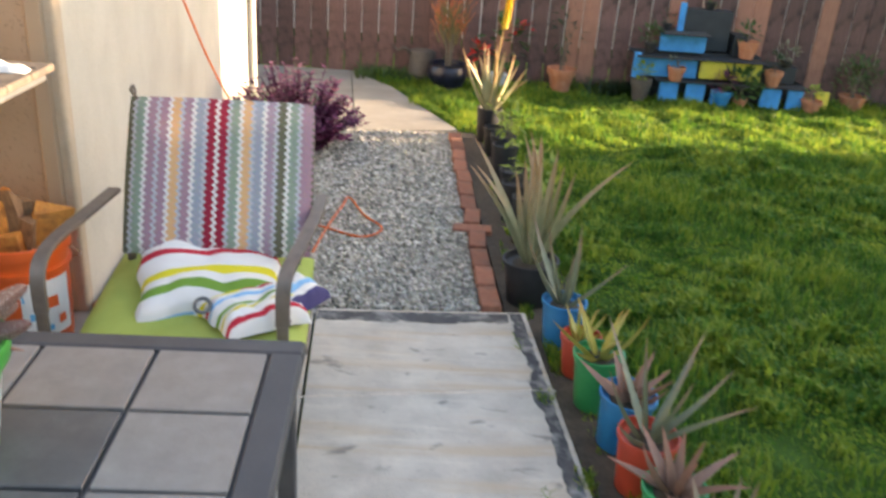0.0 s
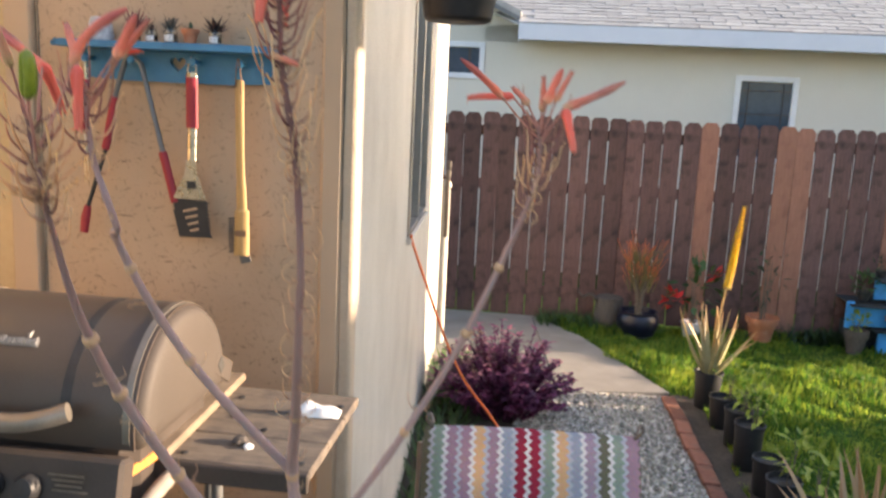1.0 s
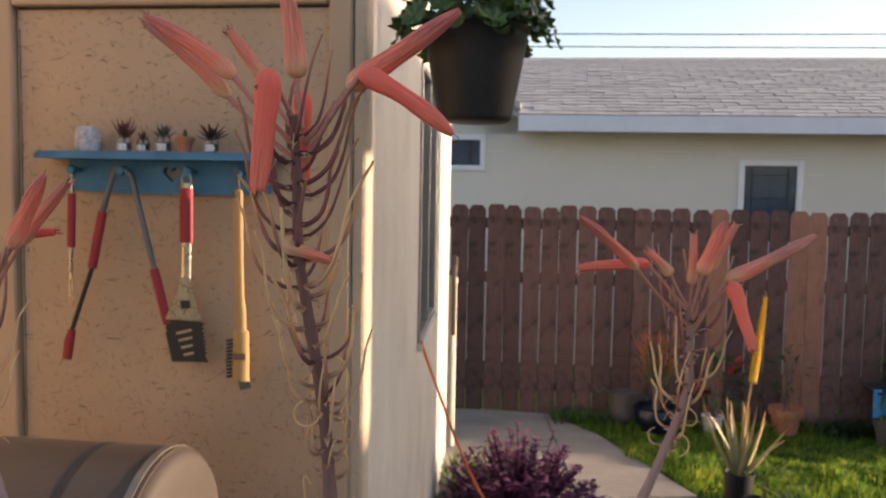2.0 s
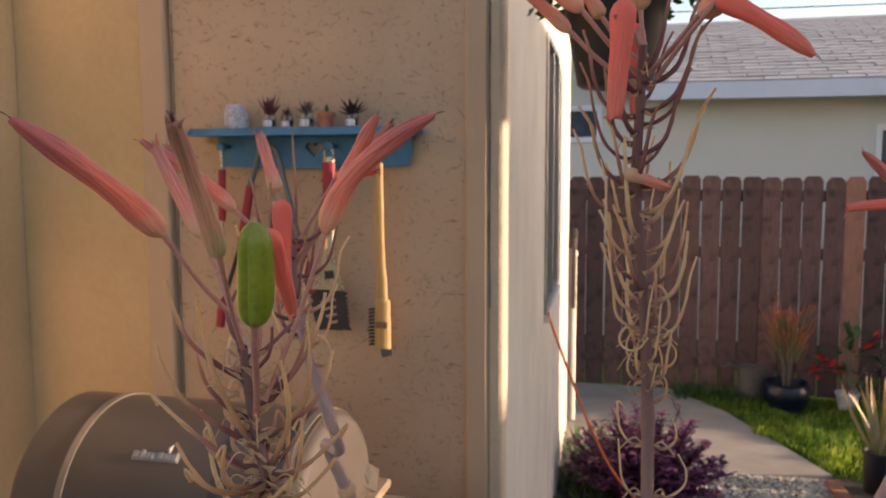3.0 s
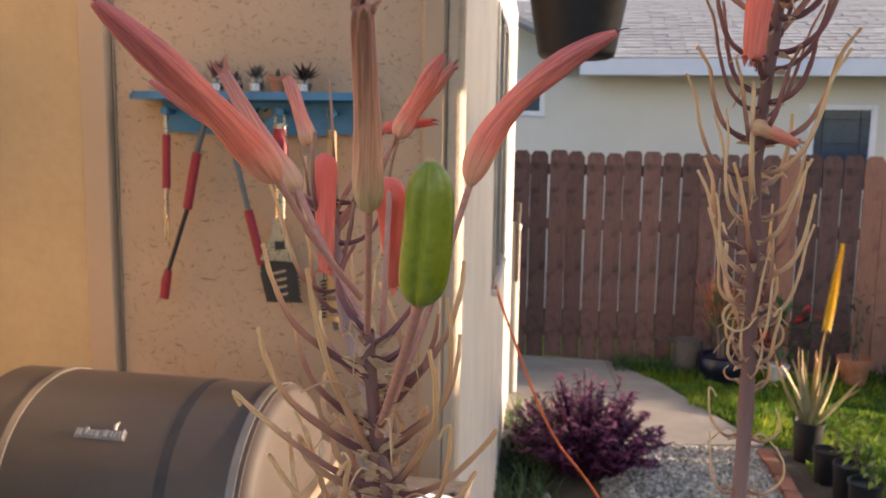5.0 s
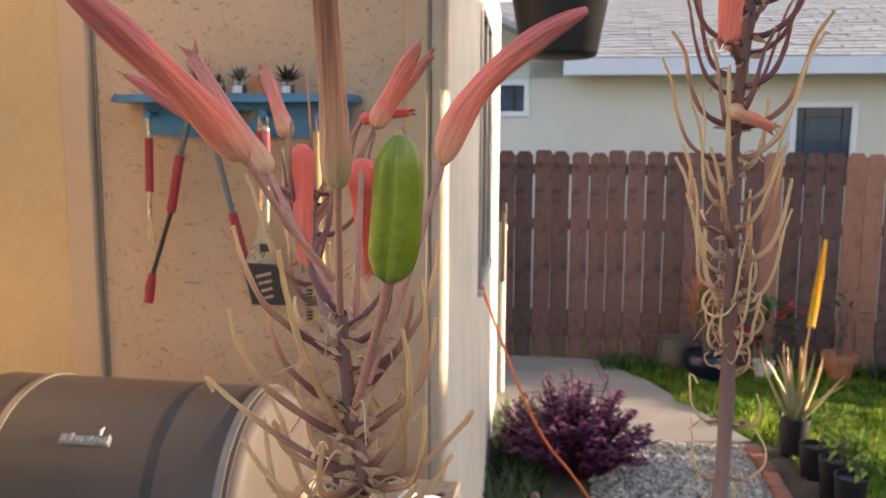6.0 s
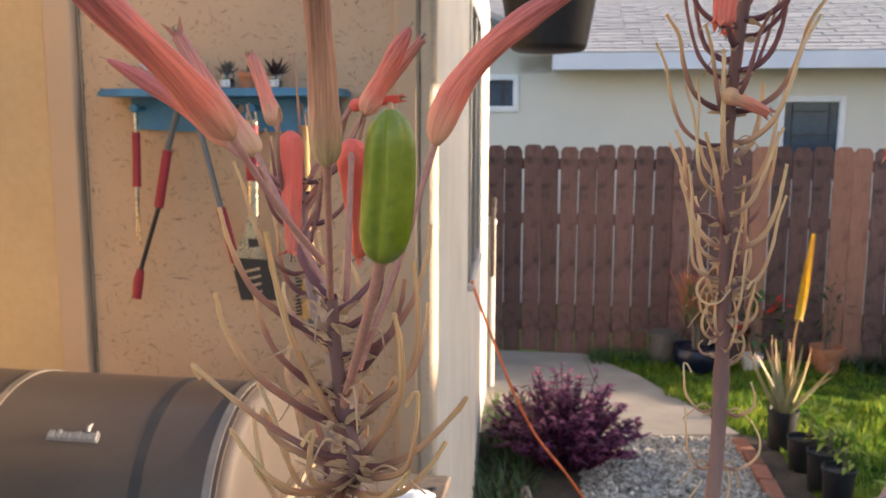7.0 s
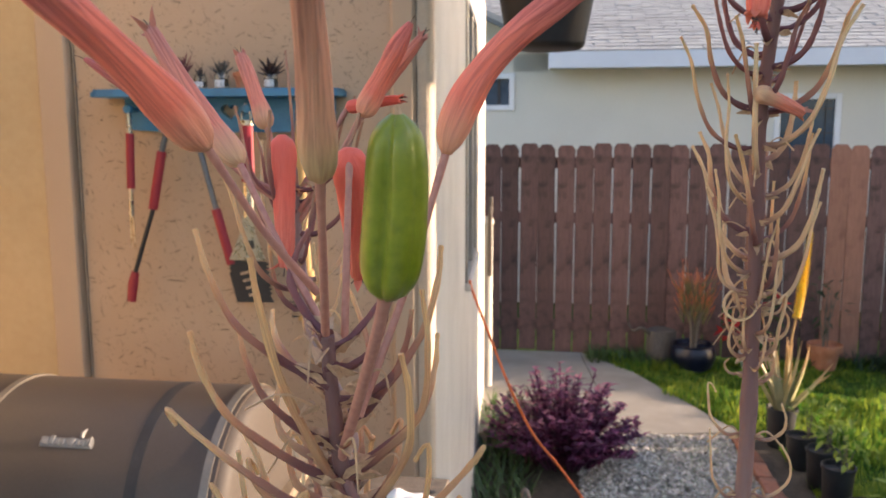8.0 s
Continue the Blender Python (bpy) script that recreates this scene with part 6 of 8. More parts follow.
def aloe_leaves(n, length, width, spread, seed, z, thick, lean=(0, 0), curve=0.24):
    q, r = Mesh(), random.Random(seed)
    for i in range(n):
        a = i * 2.39996 + r.uniform(-0.25, 0.25)
        k = (i + 0.5) / n
        e = math.radians(86 - spread * k ** 0.8 + r.uniform(-6, 6))
        w = Vector((math.cos(a) * math.cos(e) + lean[0], math.sin(a) * math.cos(e) + lean[1], math.sin(e)))
        base = Vector((0.018 * math.cos(a) * (0.4 + k), 0.018 * math.sin(a) * (0.4 + k), z))
        out = Vector((math.cos(a), math.sin(a), 0.15))
        q.leaf(base, w, -out if r.random() < 0.7 else out, length * (0.72 + 0.35 * r.random()), width * r.uniform(0.8, 1.1), curve * r.uniform(-0.3, 1.2), 0.45, 9, thick, 0.16)
    return q


def potted_aloe(x, y, r, h, pot_mat, pot_word, leaf_mat, leaf_word, n, length, width, spread, seed, lean=(0, 0), group="row of aloe pots"):
    t = thing("potted_aloe", f"{leaf_word} in a {pot_word} pot", "potted plant", pose(x, y, 0.012, random.Random(seed).uniform(-3, 3), random.Random(seed + 1).uniform(-3, 3), 0), group)
    part("pot", pot_mesh(r, h), pot_mat, t, f"{pot_word} pot", True)
    part("soil", Mesh().lathe([(r * 0.92, h - 0.032), (r * 0.5, h - 0.02), (0, h - 0.016)], 18), M_SOIL, t, "dark dry soil", True)
    part("leaves", aloe_leaves(n, length, width, spread, seed, h - 0.025, width * 0.28, lean), leaf_mat, t, leaf_word, True)
    return t


potted_aloe(1.705, 0.670, 0.120, 0.20, M_BLACK, "black plastic", M_ALOE, "large pale aloe with pinkish tips", 20, 0.56, 0.062, 20, 3)
potted_aloe(1.800, 0.300, 0.088, 0.195, M_POT_BLUE, "blue plastic", M_ALOE_GREY, "sparse grey-green aloe", 7, 0.36, 0.040, 50, 8)
potted_aloe(1.840, 0.085, 0.075, 0.165, M_POT_RED, "red plastic", M_ALOE_YELLOW, "small yellowed aloe", 9, 0.15, 0.025, 60, 12)
potted_aloe(1.868, -0.120, 0.088, 0.215, M_POT_GREEN, "green plastic", M_ALOE_YELLOW, "yellow-green aloe with orange tips", 8, 0.26, 0.034, 62, 17)
potted_aloe(1.915, -0.345, 0.092, 0.205, M_POT_BLUE, "blue plastic", M_ALOE_BROWN, "short brown-tinged aloe", 11, 0.19, 0.042, 60, 23)
potted_aloe(1.935, -0.570, 0.092, 0.205, M_POT_RED, "orange-red plastic", M_ALOE_GREY, "thin grey aloe with rusty tips", 9, 0.38, 0.032, 62, 29)
potted_aloe(1.965, -0.810, 0.088, 0.200, M_POT_GREEN, "green plastic", M_ALOE_BROWN, "reddish brown withered aloe", 11, 0.20, 0.045, 70, 31)
potted_aloe(1.995, -1.060, 0.090, 0.205, M_POT_BLUE, "blue plastic", M_ALOE_GREY, "grey-green aloe", 9, 0.26, 0.036, 60, 37)

yuc = potted_aloe(1.640, 3.120, 0.088, 0.240, M_BLACK, "tall black plastic", M_YUCCA, "pale sunlit aloe with orange tips", 20, 0.43, 0.050, 38, 41, group="black pots by the lawn")
stem = [(0.0, 0.0, 0.22), (0.02, -0.01, 0.6), (0.05, -0.02, 0.9), (0.085, -0.03, 1.30)]
sp = curve_points(stem, 8)
part("flower_stem", Mesh().tube(sp, [0.008 - 0.0002 * i for i in range(len(sp))], 8), M_PALE_WOOD, yuc, "pale flower stem", True)
rng = random.Random(14)
spike = Mesh()
for k in range(230):
    s = k / 230
    i = 14 + s * (len(sp) - 15)
    p = sp[int(i)].lerp(sp[min(int(i) + 1, len(sp) - 1)], i % 1)
    a = k * 2.4
    dn = -0.9 + 1.6 * s
    spike.leaf(p, (math.cos(a), math.sin(a), dn), (0, 0, 1), 0.046 * (1.1 - 0.75 * s), 0.015, -0.35, 0.3, 3, 0.004)
part("flower_spike", spike, M_YELLOW_FLOWER, yuc, "bright yellow flower spike")


def leafy(n, ctr, size, ln, wd, seed, droop=0.0, stems=0, up=0.5):
    """A loose clump of small leaves with gaps, on twigs when stems is given."""
    q, r = Mesh(), random.Random(seed)
    for k in range(n):
        while True:
            v = Vector((r.uniform(-1, 1), r.uniform(-1, 1), r.uniform(-1, 1)))
            if 0.25 < v.length < 1.0 and noise.noise(v * 2.1 + Vector((seed, 0, 0))) > -0.18:
                break
        p = Vector((ctr[0] + v.x * size[0], ctr[1] + v.y * size[1], ctr[2] + v.z * size[2]))
        w = (v + Vector((r.uniform(-0.6, 0.6), r.uniform(-0.6, 0.6), up - droop + r.uniform(-0.5, 0.5)))).normalized()
        q.leaf(p, w, (r.uniform(-0.4, 0.4), r.uniform(-0.4, 0.4), 1), ln * r.uniform(0.6, 1.3), wd * r.uniform(0.7, 1.2), -0.25 * r.random(), 0.25, 3)
    return q


def twigs(n, ctr, size, z0, rad, seed):
    q, r = Mesh(), random.Random(seed)
    for k in range(n):
        a = r.uniform(0, 6.283)
        e = Vector((ctr[0] + size[0] * 0.8 * math.cos(a) * r.random(), ctr[1] + size[1] * 0.8 * math.sin(a) * r.random(), ctr[2] + size[2] * r.uniform(-0.2, 0.8)))
        b = Vector((ctr[0] * 0.9 + r.uniform(-0.02, 0.02), ctr[1] * 0.9 + r.uniform(-0.02, 0.02), z0))
        q.tube(curve_points([b, b.lerp(e, 0.5) + Vector((0, 0, 0.03)), e], 4), [rad * (1 - 0.08 * i) for i in range(9)], 5)
    return q


rng = random.Random(77)
for k, yy in enumerate((2.80, 2.52, 2.22, 1.92, 1.62, 1.32, 1.02)):
    t = thing("potted_seedling", "bright green leafy seedling in a small black plastic pot", "potted plant", pose(1.735 - 0.035 * (yy - 1.0) + 0.02 * (k % 2), yy, 0.012), "black pots by the lawn")
    hh = 0.19 + 0.03 * (k % 3)
    part("pot", pot_mesh(0.078, hh, 0.8), M_BLACK, t, "black plastic pot", True)
    part("soil", Mesh().lathe([(0.072, hh - 0.03), (0, hh - 0.022)], 14), M_SOIL, t, "dark soil", True)
    if k % 4 != 3:
        part("stem", twigs(5, (0.03, 0, hh + 0.12), (0.09, 0.09, 0.10), hh - 0.03, 0.003, k), M_BARK, t)
        part("leaves", leafy(34, (0.05, 0.0, hh + 0.12), (0.10, 0.10, 0.13), 0.055, 0.026, 50 + k, 0.3), M_FOLIAGE_LIME, t, "yellow-green leaves")

# brick edging along the gravel, cord, gravel
edging = thing("brick_edging", "row of old red bricks along the gravel", "edging", kind="structure")
rng = random.Random(2)
bm0 = Mesh().box((0, 0, 0), (0.088, 0.205, 0.06), 0.006).to_object("brick", M_BRICK)
brick_data = bm0.data
bpy.data.objects.remove(bm0)
y = 0.62
k = 0
while y < 3.24:
    o = new("brick", brick_data)
    o.parent = edging
    cross = k == 4
    o.location = (1.528 - 0.045 * (y - 0.55) + rng.uniform(-0.006, 0.006), y + (0 if not cross else -0.05), 0.012 + rng.uniform(-0.006, 0.006))
    o.rotation_euler = (radians(rng.uniform(-3, 3)), radians(rng.uniform(-4, 4)), radians(rng.uniform(-4, 4) + (90 if cross else 0)))
    y += 0.214 if not cross else 0.11
    k += 1
setting("gravel_bed", Mesh().prism([(0.60, 0.43), (1.52, 0.50), (1.40, 3.28), (0.55, 3.14)], -0.02, 0.004), M_GRAVEL_BED, "bed of grey grit under the gravel")
rng = random.Random(11)
gv, gf = [], []
cube = [(-1, -1, -1), (1, -1, -1), (1, 1, -1), (-1, 1, -1), (-1, -1, 1), (1, -1, 1), (1, 1, 1), (-1, 1, 1)]
cf = [(0, 3, 2, 1), (4, 5, 6, 7), (0, 1, 5, 4), (1, 2, 6, 5), (2, 3, 7, 6), (3, 0, 4, 7)]
for k in range(15000):
    y = rng.uniform(0.46, 3.22)
    x = rng.uniform(0.45, 1.49 - 0.045 * (y - 0.5))
    if y > 3.13 + 0.12 * (x - 0.5) or y < 0.44 + 0.075 * (x - 0.6) + 0.03:
        continue
    s = rng.uniform(0.005, 0.0125)
    m = Euler((rng.uniform(0, 3), rng.uniform(0, 3), rng.uniform(0, 3))).to_matrix()
    o = len(gv)
    sx, sy, sz = s * rng.uniform(0.8, 1.3), s * rng.uniform(0.7, 1.2), s * rng.uniform(0.5, 0.9)
    for c in cube:
        j = 0.75 + 0.5 * rng.random()
        v = m @ Vector((c[0] * sx * j, c[1] * sy * j, c[2] * sz * j))
        gv.append((x + v.x, y + v.y, 0.010 + v.z + 0.004 * rng.random()))
    gf += [tuple(o + i for i in q) for q in cf]


def stone_material():
    m, n, l, p = mat_new("gravel_stone_mat")
    g = n.new("ShaderNodeNewGeometry")
    r = ramp_node(n, [(0.0, (0.18, 0.165, 0.135)), (0.3, (0.30, 0.28, 0.24)), (0.65, (0.43, 0.40, 0.345)), (1.0, (0.62, 0.58, 0.51))])
    l.new(g.outputs["Random Per Island"], r.inputs["Fac"])
    tc = n.new("ShaderNodeTexCoord")
    ns = n.new("ShaderNodeTexNoise")
    ns.inputs["Scale"].default_value = 180
    l.new(tc.outputs["Object"], ns.inputs["Vector"])
    mc = n.new("ShaderNodeMixRGB")
    mc.blend_type = "OVERLAY"
    mc.inputs["Fac"].default_value = 0.5
    l.new(r.outputs["Color"], mc.inputs["Color1"])
    l.new(ns.outputs["Color"], mc.inputs["Color2"])
    l.new(mc.outputs["Color"], p.inputs["Base Color"])
    p.inputs["Roughness"].default_value = 0.85
    return m


gm = Mesh()
gm.v, gm.f, gm.uv = gv, gf, [(0.0, 0.0)] * len(gv)
tagged(gm.to_object("gravel", stone_material()), "loose grey and white gravel between shed bed and bricks", "gravel", "", "stuff")
weeds = Mesh()
rng = random.Random(4)
for k in range(900):
    cx, cy = rng.choice(((1.12, 2.0), (0.95, 2.6), (1.25, 1.5), (1.2, 2.9)))
    a = rng.uniform(0, 6.283)
    p = Vector((rng.gauss(cx, 0.12), rng.gauss(cy, 0.16), 0.012))
    weeds.leaf(p, (math.cos(a), math.sin(a), 0.7), (0, 0, 1), rng.uniform(0.015, 0.035), 0.008, -0.2, 0.2, 2)
tagged(weeds.to_object("weeds", M_FOLIAGE), "small green weeds that grow through the gravel", "weeds", "", "stuff")
cord = thing("extension_cord", "orange extension cord that hangs from the window to the gravel", "cord")
part("cable", Mesh().tube(curve_points([(-0.035, 1.42, 1.285), (-0.028, 1.42, 1.25), (0.046, 1.41, 1.06), (0.14, 1.40, 0.83), (0.235, 1.39, 0.65), (0.36, 1.38, 0.50), (0.52, 1.36, 0.28), (0.66, 1.33, 0.06), (0.74, 1.30, 0.03),
                                        (0.92, 1.22, 0.030), (1.01, 1.34, 0.032), (0.90, 1.52, 0.030), (0.80, 1.76, 0.030), (0.775, 1.60, 0.036), (0.735, 1.31, 0.040), (0.70, 1.0, 0.030)], 8), 0.0055, 8), M_CORD, cord, "", True)

# purple trailing plant by the shed
purple = thing("purple_shrub", "bushy purple trailing plant with narrow leaves on the soil bed", "shrub", pose(0.36, 2.68, 0.0))
rng = random.Random(6)
pq, py, ps = Mesh(), Mesh(), Mesh()
for k in range(230):
    a, rr = rng.uniform(0, 6.283), math.sqrt(rng.random())
    hh = 0.52 * (1 - 0.55 * rr ** 2.2) * rng.uniform(0.55, 1.12)
    base = Vector((0.16 * rr * math.cos(a), 0.14 * rr * math.sin(a), 0.0))
    top = Vector((0.46 * rr * math.cos(a), 0.40 * rr * math.sin(a), hh))
    pts = curve_points([base, base.lerp(top, 0.5) + Vector((0, 0, 0.05)), top], 5)
    ps.tube(pts, 0.0028, 4, False)
    for i in range(3, len(pts)):
        for s in range(2):
            b = a + rng.uniform(0, 6.283)
            w = Vector((math.cos(b), math.sin(b), rng.uniform(0.0, 0.9)))
            (py if i == len(pts) - 1 and hh > 0.30 and rng.random() < 0.7 else pq).leaf(pts[i], w, (0, 0, 1), rng.uniform(0.035, 0.065), rng.uniform(0.018, 0.030), rng.uniform(-0.5, 0.1), 0.4, 3)
part("stem", ps, M_PURPLE, purple)
part("young_leaves", py, M_PURPLE_YOUNG, purple, "pink young leaves at the tips")
part("leaves", pq, M_PURPLE, purple, "narrow dark purple leaves")
tufts = Mesh()
rng = random.Random(8)
for k in range(1500):
    side_y = rng.random() < 0.55
    if side_y:
        s = rng.uniform(0.9, 3.6)
        p = SIDE0 + side_way * s + Vector((rng.uniform(0.03, 0.30), 0, 0.012))
    else:
        p = Vector((rng.uniform(0.55, 1.35), FENCE_Y - rng.uniform(0.05, 0.35), 0.0))
    a = rng.uniform(0, 6.283)
    tufts.leaf(p, (0.5 * math.cos(a), 0.5 * math.sin(a), 1), (math.cos(a), math.sin(a), 0), rng.uniform(0.07, 0.22) * (1 if side_y else 0.8), 0.012, 0.3, 0.3, 3)
tagged(tufts.to_object("weed_tufts", M_FOLIAGE), "tufts of green weeds along the shed wall and the fence", "weeds", "", "stuff")

# pots along the fence
stump = thing("tree_stump", "grey weathered tree stump beside the fence", "stump", pose(1.13, 4.94, 0))
part("trunk", Mesh().lathe([(0.15, 0), (0.125, 0.05), (0.115, 0.26), (0.108, 0.275), (0.07, 0.268), (0, 0.262)], 18, wob=0.07), M_STUMP, stump, "", True)
part("snag", Mesh().tube(curve_points([(-0.06, -0.05, 0.22), (-0.16, -0.08, 0.30), (-0.22, -0.06, 0.27), (-0.27, -0.05, 0.33)], 4), [0.02 - 0.0012 * i for i in range(13)], 7), M_STUMP, stump, "", True)
fire = thing("firestick_plant", "orange-tipped pencil plant in a round cobalt glazed pot", "potted plant", pose(1.365, 4.76, 0))
part("pot", Mesh().lathe([(0.10, 0), (0.14, 0.02), (0.172, 0.10), (0.165, 0.17), (0.150, 0.195), (0.160, 0.205), (0.160, 0.215), (0.145, 0.212), (0.14, 0.18), (0, 0.175)], 30), M_POT_COBALT, fire, "dark blue glazed pot", True)
rng = random.Random(31)
tr, br = Mesh(), Mesh()
for k in range(5):
    a = k * 1.3
    tr.tube(curve_points([(0.02 * math.cos(a), 0.02 * math.sin(a), 0.17), (0.03 * math.cos(a), 0.03 * math.sin(a), 0.35), (0.07 * math.cos(a), 0.07 * math.sin(a), 0.48)], 5), 0.009, 6)
for k in range(120):
    a = rng.uniform(0, 6.283)
    r0, z0 = rng.uniform(0.0, 0.11), rng.uniform(0.38, 0.66)
    p = Vector((r0 * math.cos(a), r0 * math.sin(a), z0))
    w = Vector((math.cos(a) * rng.uniform(0.1, 0.8), math.sin(a) * rng.uniform(0.1, 0.8), 1)).normalized()
    ln = rng.uniform(0.10, 0.24)
    br.add(*[(lambda q: (q.v, q.f, [(u, v / ln) for u, v in q.uv]))(Mesh().tube([p, p + w * ln * 0.6 + Vector((rng.uniform(-0.02, 0.02), rng.uniform(-0.02, 0.02), 0)), p + w * ln], [0.0042, 0.004, 0.0025], 5))][0])
part("trunk", tr, M_BARK, fire, "", True)
part("twig", br, M_FIRE, fire, "green pencil twigs with orange tips", True)
poin = thing("poinsettia", "straggly red poinsettia in a small white pot", "potted plant", pose(1.815, 4.84, 0))
part("pot", pot_mesh(0.085, 0.135, 0.75), M_POT_WHITE, poin, "white plastic pot", True)
part("stem", twigs(7, (0, 0, 0.38), (0.22, 0.14, 0.22), 0.10, 0.005, 3), M_BARK, poin)
part("leaves", leafy(45, (0.02, 0, 0.40), (0.20, 0.14, 0.26), 0.10, 0.055, 91, 0.5), M_FOLIAGE, poin, "drooping green leaves")
part("bracts", leafy(16, (-0.16, 0.02, 0.30), (0.10, 0.07, 0.07), 0.10, 0.06, 92, 0.4), M_RED_LEAF, poin, "bright red bracts")
part("bracts", leafy(9, (0.20, 0.06, 0.52), (0.07, 0.05, 0.05), 0.08, 0.05, 93, 0.4), M_RED_LEAF, poin, "bright red bracts")
terra = thing("potted_shrub", "bare dark-leaved shrub in a terracotta pot", "potted plant", pose(2.40, 4.92, 0))
part("pot", Mesh().lathe([(0.085, 0), (0.115, 0.15), (0.132, 0.152), (0.136, 0.205), (0.128, 0.207), (0.12, 0.17), (0, 0.165)], 26), M_TERRA, terra, "terracotta pot", True)
part("stem", twigs(6, (0, 0, 0.55), (0.16, 0.10, 0.30), 0.16, 0.006, 6), M_BARK, terra)
part("leaves", leafy(40, (0, 0, 0.55), (0.16, 0.10, 0.30), 0.07, 0.03, 95, 0.5), M_FOLIAGE_DARK, terra)
shrub = thing("potted_shrub", "round green shrub in a low brown pot", "potted plant", pose(5.10, 4.93, 0))
part("pot", pot_mesh(0.12, 0.13, 0.8), M_TERRA, shrub, "brown pot", True)
part("stem", twigs(8, (0, 0, 0.30), (0.18, 0.12, 0.18), 0.10, 0.005, 9), M_BARK, shrub)
part("leaves", leafy(260, (0, 0, 0.30), (0.21, 0.15, 0.20), 0.06, 0.022, 97, 0.0), M_FOLIAGE, shrub)
tuft2 = Mesh()
rng = random.Random(18)
for k in range(900):
    a = rng.uniform(0, 6.283)
    p = Vector((rng.choice((rng.gauss(2.98, 0.14), rng.uniform(1.9, 6.5))), FENCE_Y - rng.uniform(0.03, 0.28), 0.0))
    tuft2.leaf(p, (0.5 * math.cos(a), 0.5 * math.sin(a), 1), (math.cos(a), math.sin(a), 0), rng.uniform(0.05, 0.20), 0.012, 0.4, 0.3, 3)
tagged(tuft2.to_object("fence_weeds", M_FOLIAGE_DARK), "dark green weeds at the foot of the fence", "weeds", "", "stuff")

# stepped planter of painted boards
plant = thing("stepped_planter", "stepped planter of bright blue, yellow and black painted boards", "planter", pose(-0.12, -0.20, 0))
BO = [(3.34, 3.75, 5.03, 0.435, 0.60, M_PALLET_BLUE), (3.14, 3.70, 4.99, 0.215, 0.395, M_PALLET_BLUE), (3.72, 4.27, 4.97, 0.225, 0.40, M_PALLET_YELLOW),
      (3.55, 3.98, 5.14, 0.44, 0.79, M_PALLET_DARK), (3.49, 3.545, 5.10, 0.55, 0.85, M_PALLET_BLUE), (3.38, 3.55, 4.94, 0.0, 0.19, M_PALLET_BLUE),
      (3.62, 3.79, 4.94, 0.0, 0.19, M_PALLET_BLUE), (3.85, 4.02, 4.95, 0.0, 0.14, M_PALLET_BLUE), (4.30, 4.48, 4.94, 0.0, 0.20, M_PALLET_BLUE), (4.54, 4.68, 4.94, 0.0, 0.18, M_PALLET_BLUE),
      (4.80, 4.92, 4.95, 0.0, 0.18, M_PALLET_YELLOW), (4.30, 4.62, 5.06, 0.21, 0.36, M_PALLET_DARK), (3.20, 4.72, 5.10, 0.0, 0.20, M_PALLET_DARK), (3.36, 4.30, 5.12, 0.20, 0.42, M_PALLET_DARK), (4.02, 4.16, 5.10, 0.42, 0.60, M_PALLET_DARK), (3.12, 3.18, 4.96, 0.20, 0.42, M_PALLET_BLUE)]
for a, b, y, c, d, mt in BO:
    part("board", slab_mesh(a, b, y, y + (0.22 if mt is M_PALLET_DARK else 0.022), c, d, 0.004), mt, plant)
for a, b, z in ((3.14, 3.72, 0.40), (3.72, 4.28, 0.405), (3.34, 3.76, 0.605), (3.34, 4.72, 0.20)):
    part("ledge", slab_mesh(a, b, 4.90, 5.32, z - 0.012, z, 0.002), M_PALLET_DARK, plant)


def small_pot(x, y, z, r, h, mat, word, leafmat, n, size, seed, leafword="small green plant"):
    t = thing("planter_pot", f"{leafword} in a small {word} pot", "potted plant", pose(x - 0.12, y - 0.20, z), "pots on the stepped planter")
    part("pot", Mesh().lathe([(r * 0.7, 0), (r * 0.95, h * 0.7), (r * 1.08, h * 0.71), (r * 1.1, h), (r, h), (r * 0.95, h * 0.85), (0, h * 0.83)], 20), mat, t, f"{word} pot", True)
    part("stem", twigs(4, (0, 0, h + size * 0.5), (size * 0.6, size * 0.6, size * 0.6), h * 0.8, 0.003, seed), M_BARK, t)
    part("leaves", leafy(n, (0, 0, h + size * 0.7), (size, size * 0.8, size * 0.9), size * 0.55, size * 0.24, seed), leafmat, t)
    return t


small_pot(3.50, 4.93, 0.20, 0.075, 0.125, M_TERRA, "terracotta", M_ALOE_GREY, 22, 0.08, 201)
small_pot(3.21, 4.93, 0.0, 0.085, 0.20, M_STUMP, "grey", M_FOLIAGE_LIME, 50, 0.09, 203)
small_pot(3.26, 5.02, 0.42, 0.05, 0.08, M_BLACK, "black", M_FOLIAGE, 60, 0.10, 205)
small_pot(4.12, 5.02, 0.42, 0.085, 0.15, M_TERRA, "terracotta", M_FOLIAGE, 40, 0.11, 207)
small_pot(4.38, 4.96, 0.20, 0.075, 0.14, M_TERRA, "terracotta", M_FOLIAGE_DARK, 40, 0.10, 209)
small_pot(3.78, 5.20, 0.79, 0.05, 0.07, M_BLACK, "black", M_FOLIAGE, 50, 0.09, 211)
small_pot(4.10, 4.90, 0.0, 0.065, 0.09, M_TERRA, "terracotta", M_FOLIAGE, 150, 0.16, 213, "bushy green plant")
small_pot(3.92, 4.86, 0.0, 0.08, 0.15, M_POT_BLUE, "blue", M_PURPLE, 60, 0.10, 215, "dark purple plant")
small_pot(4.74, 4.88, 0.0, 0.085, 0.12, M_TERRA, "terracotta", M_FOLIAGE_LIME, 40, 0.08, 217)
small_pot(3.40, 5.10, 0.605, 0.04, 0.06, M_BLACK, "black", M_FOLIAGE_DARK, 30, 0.07, 219)
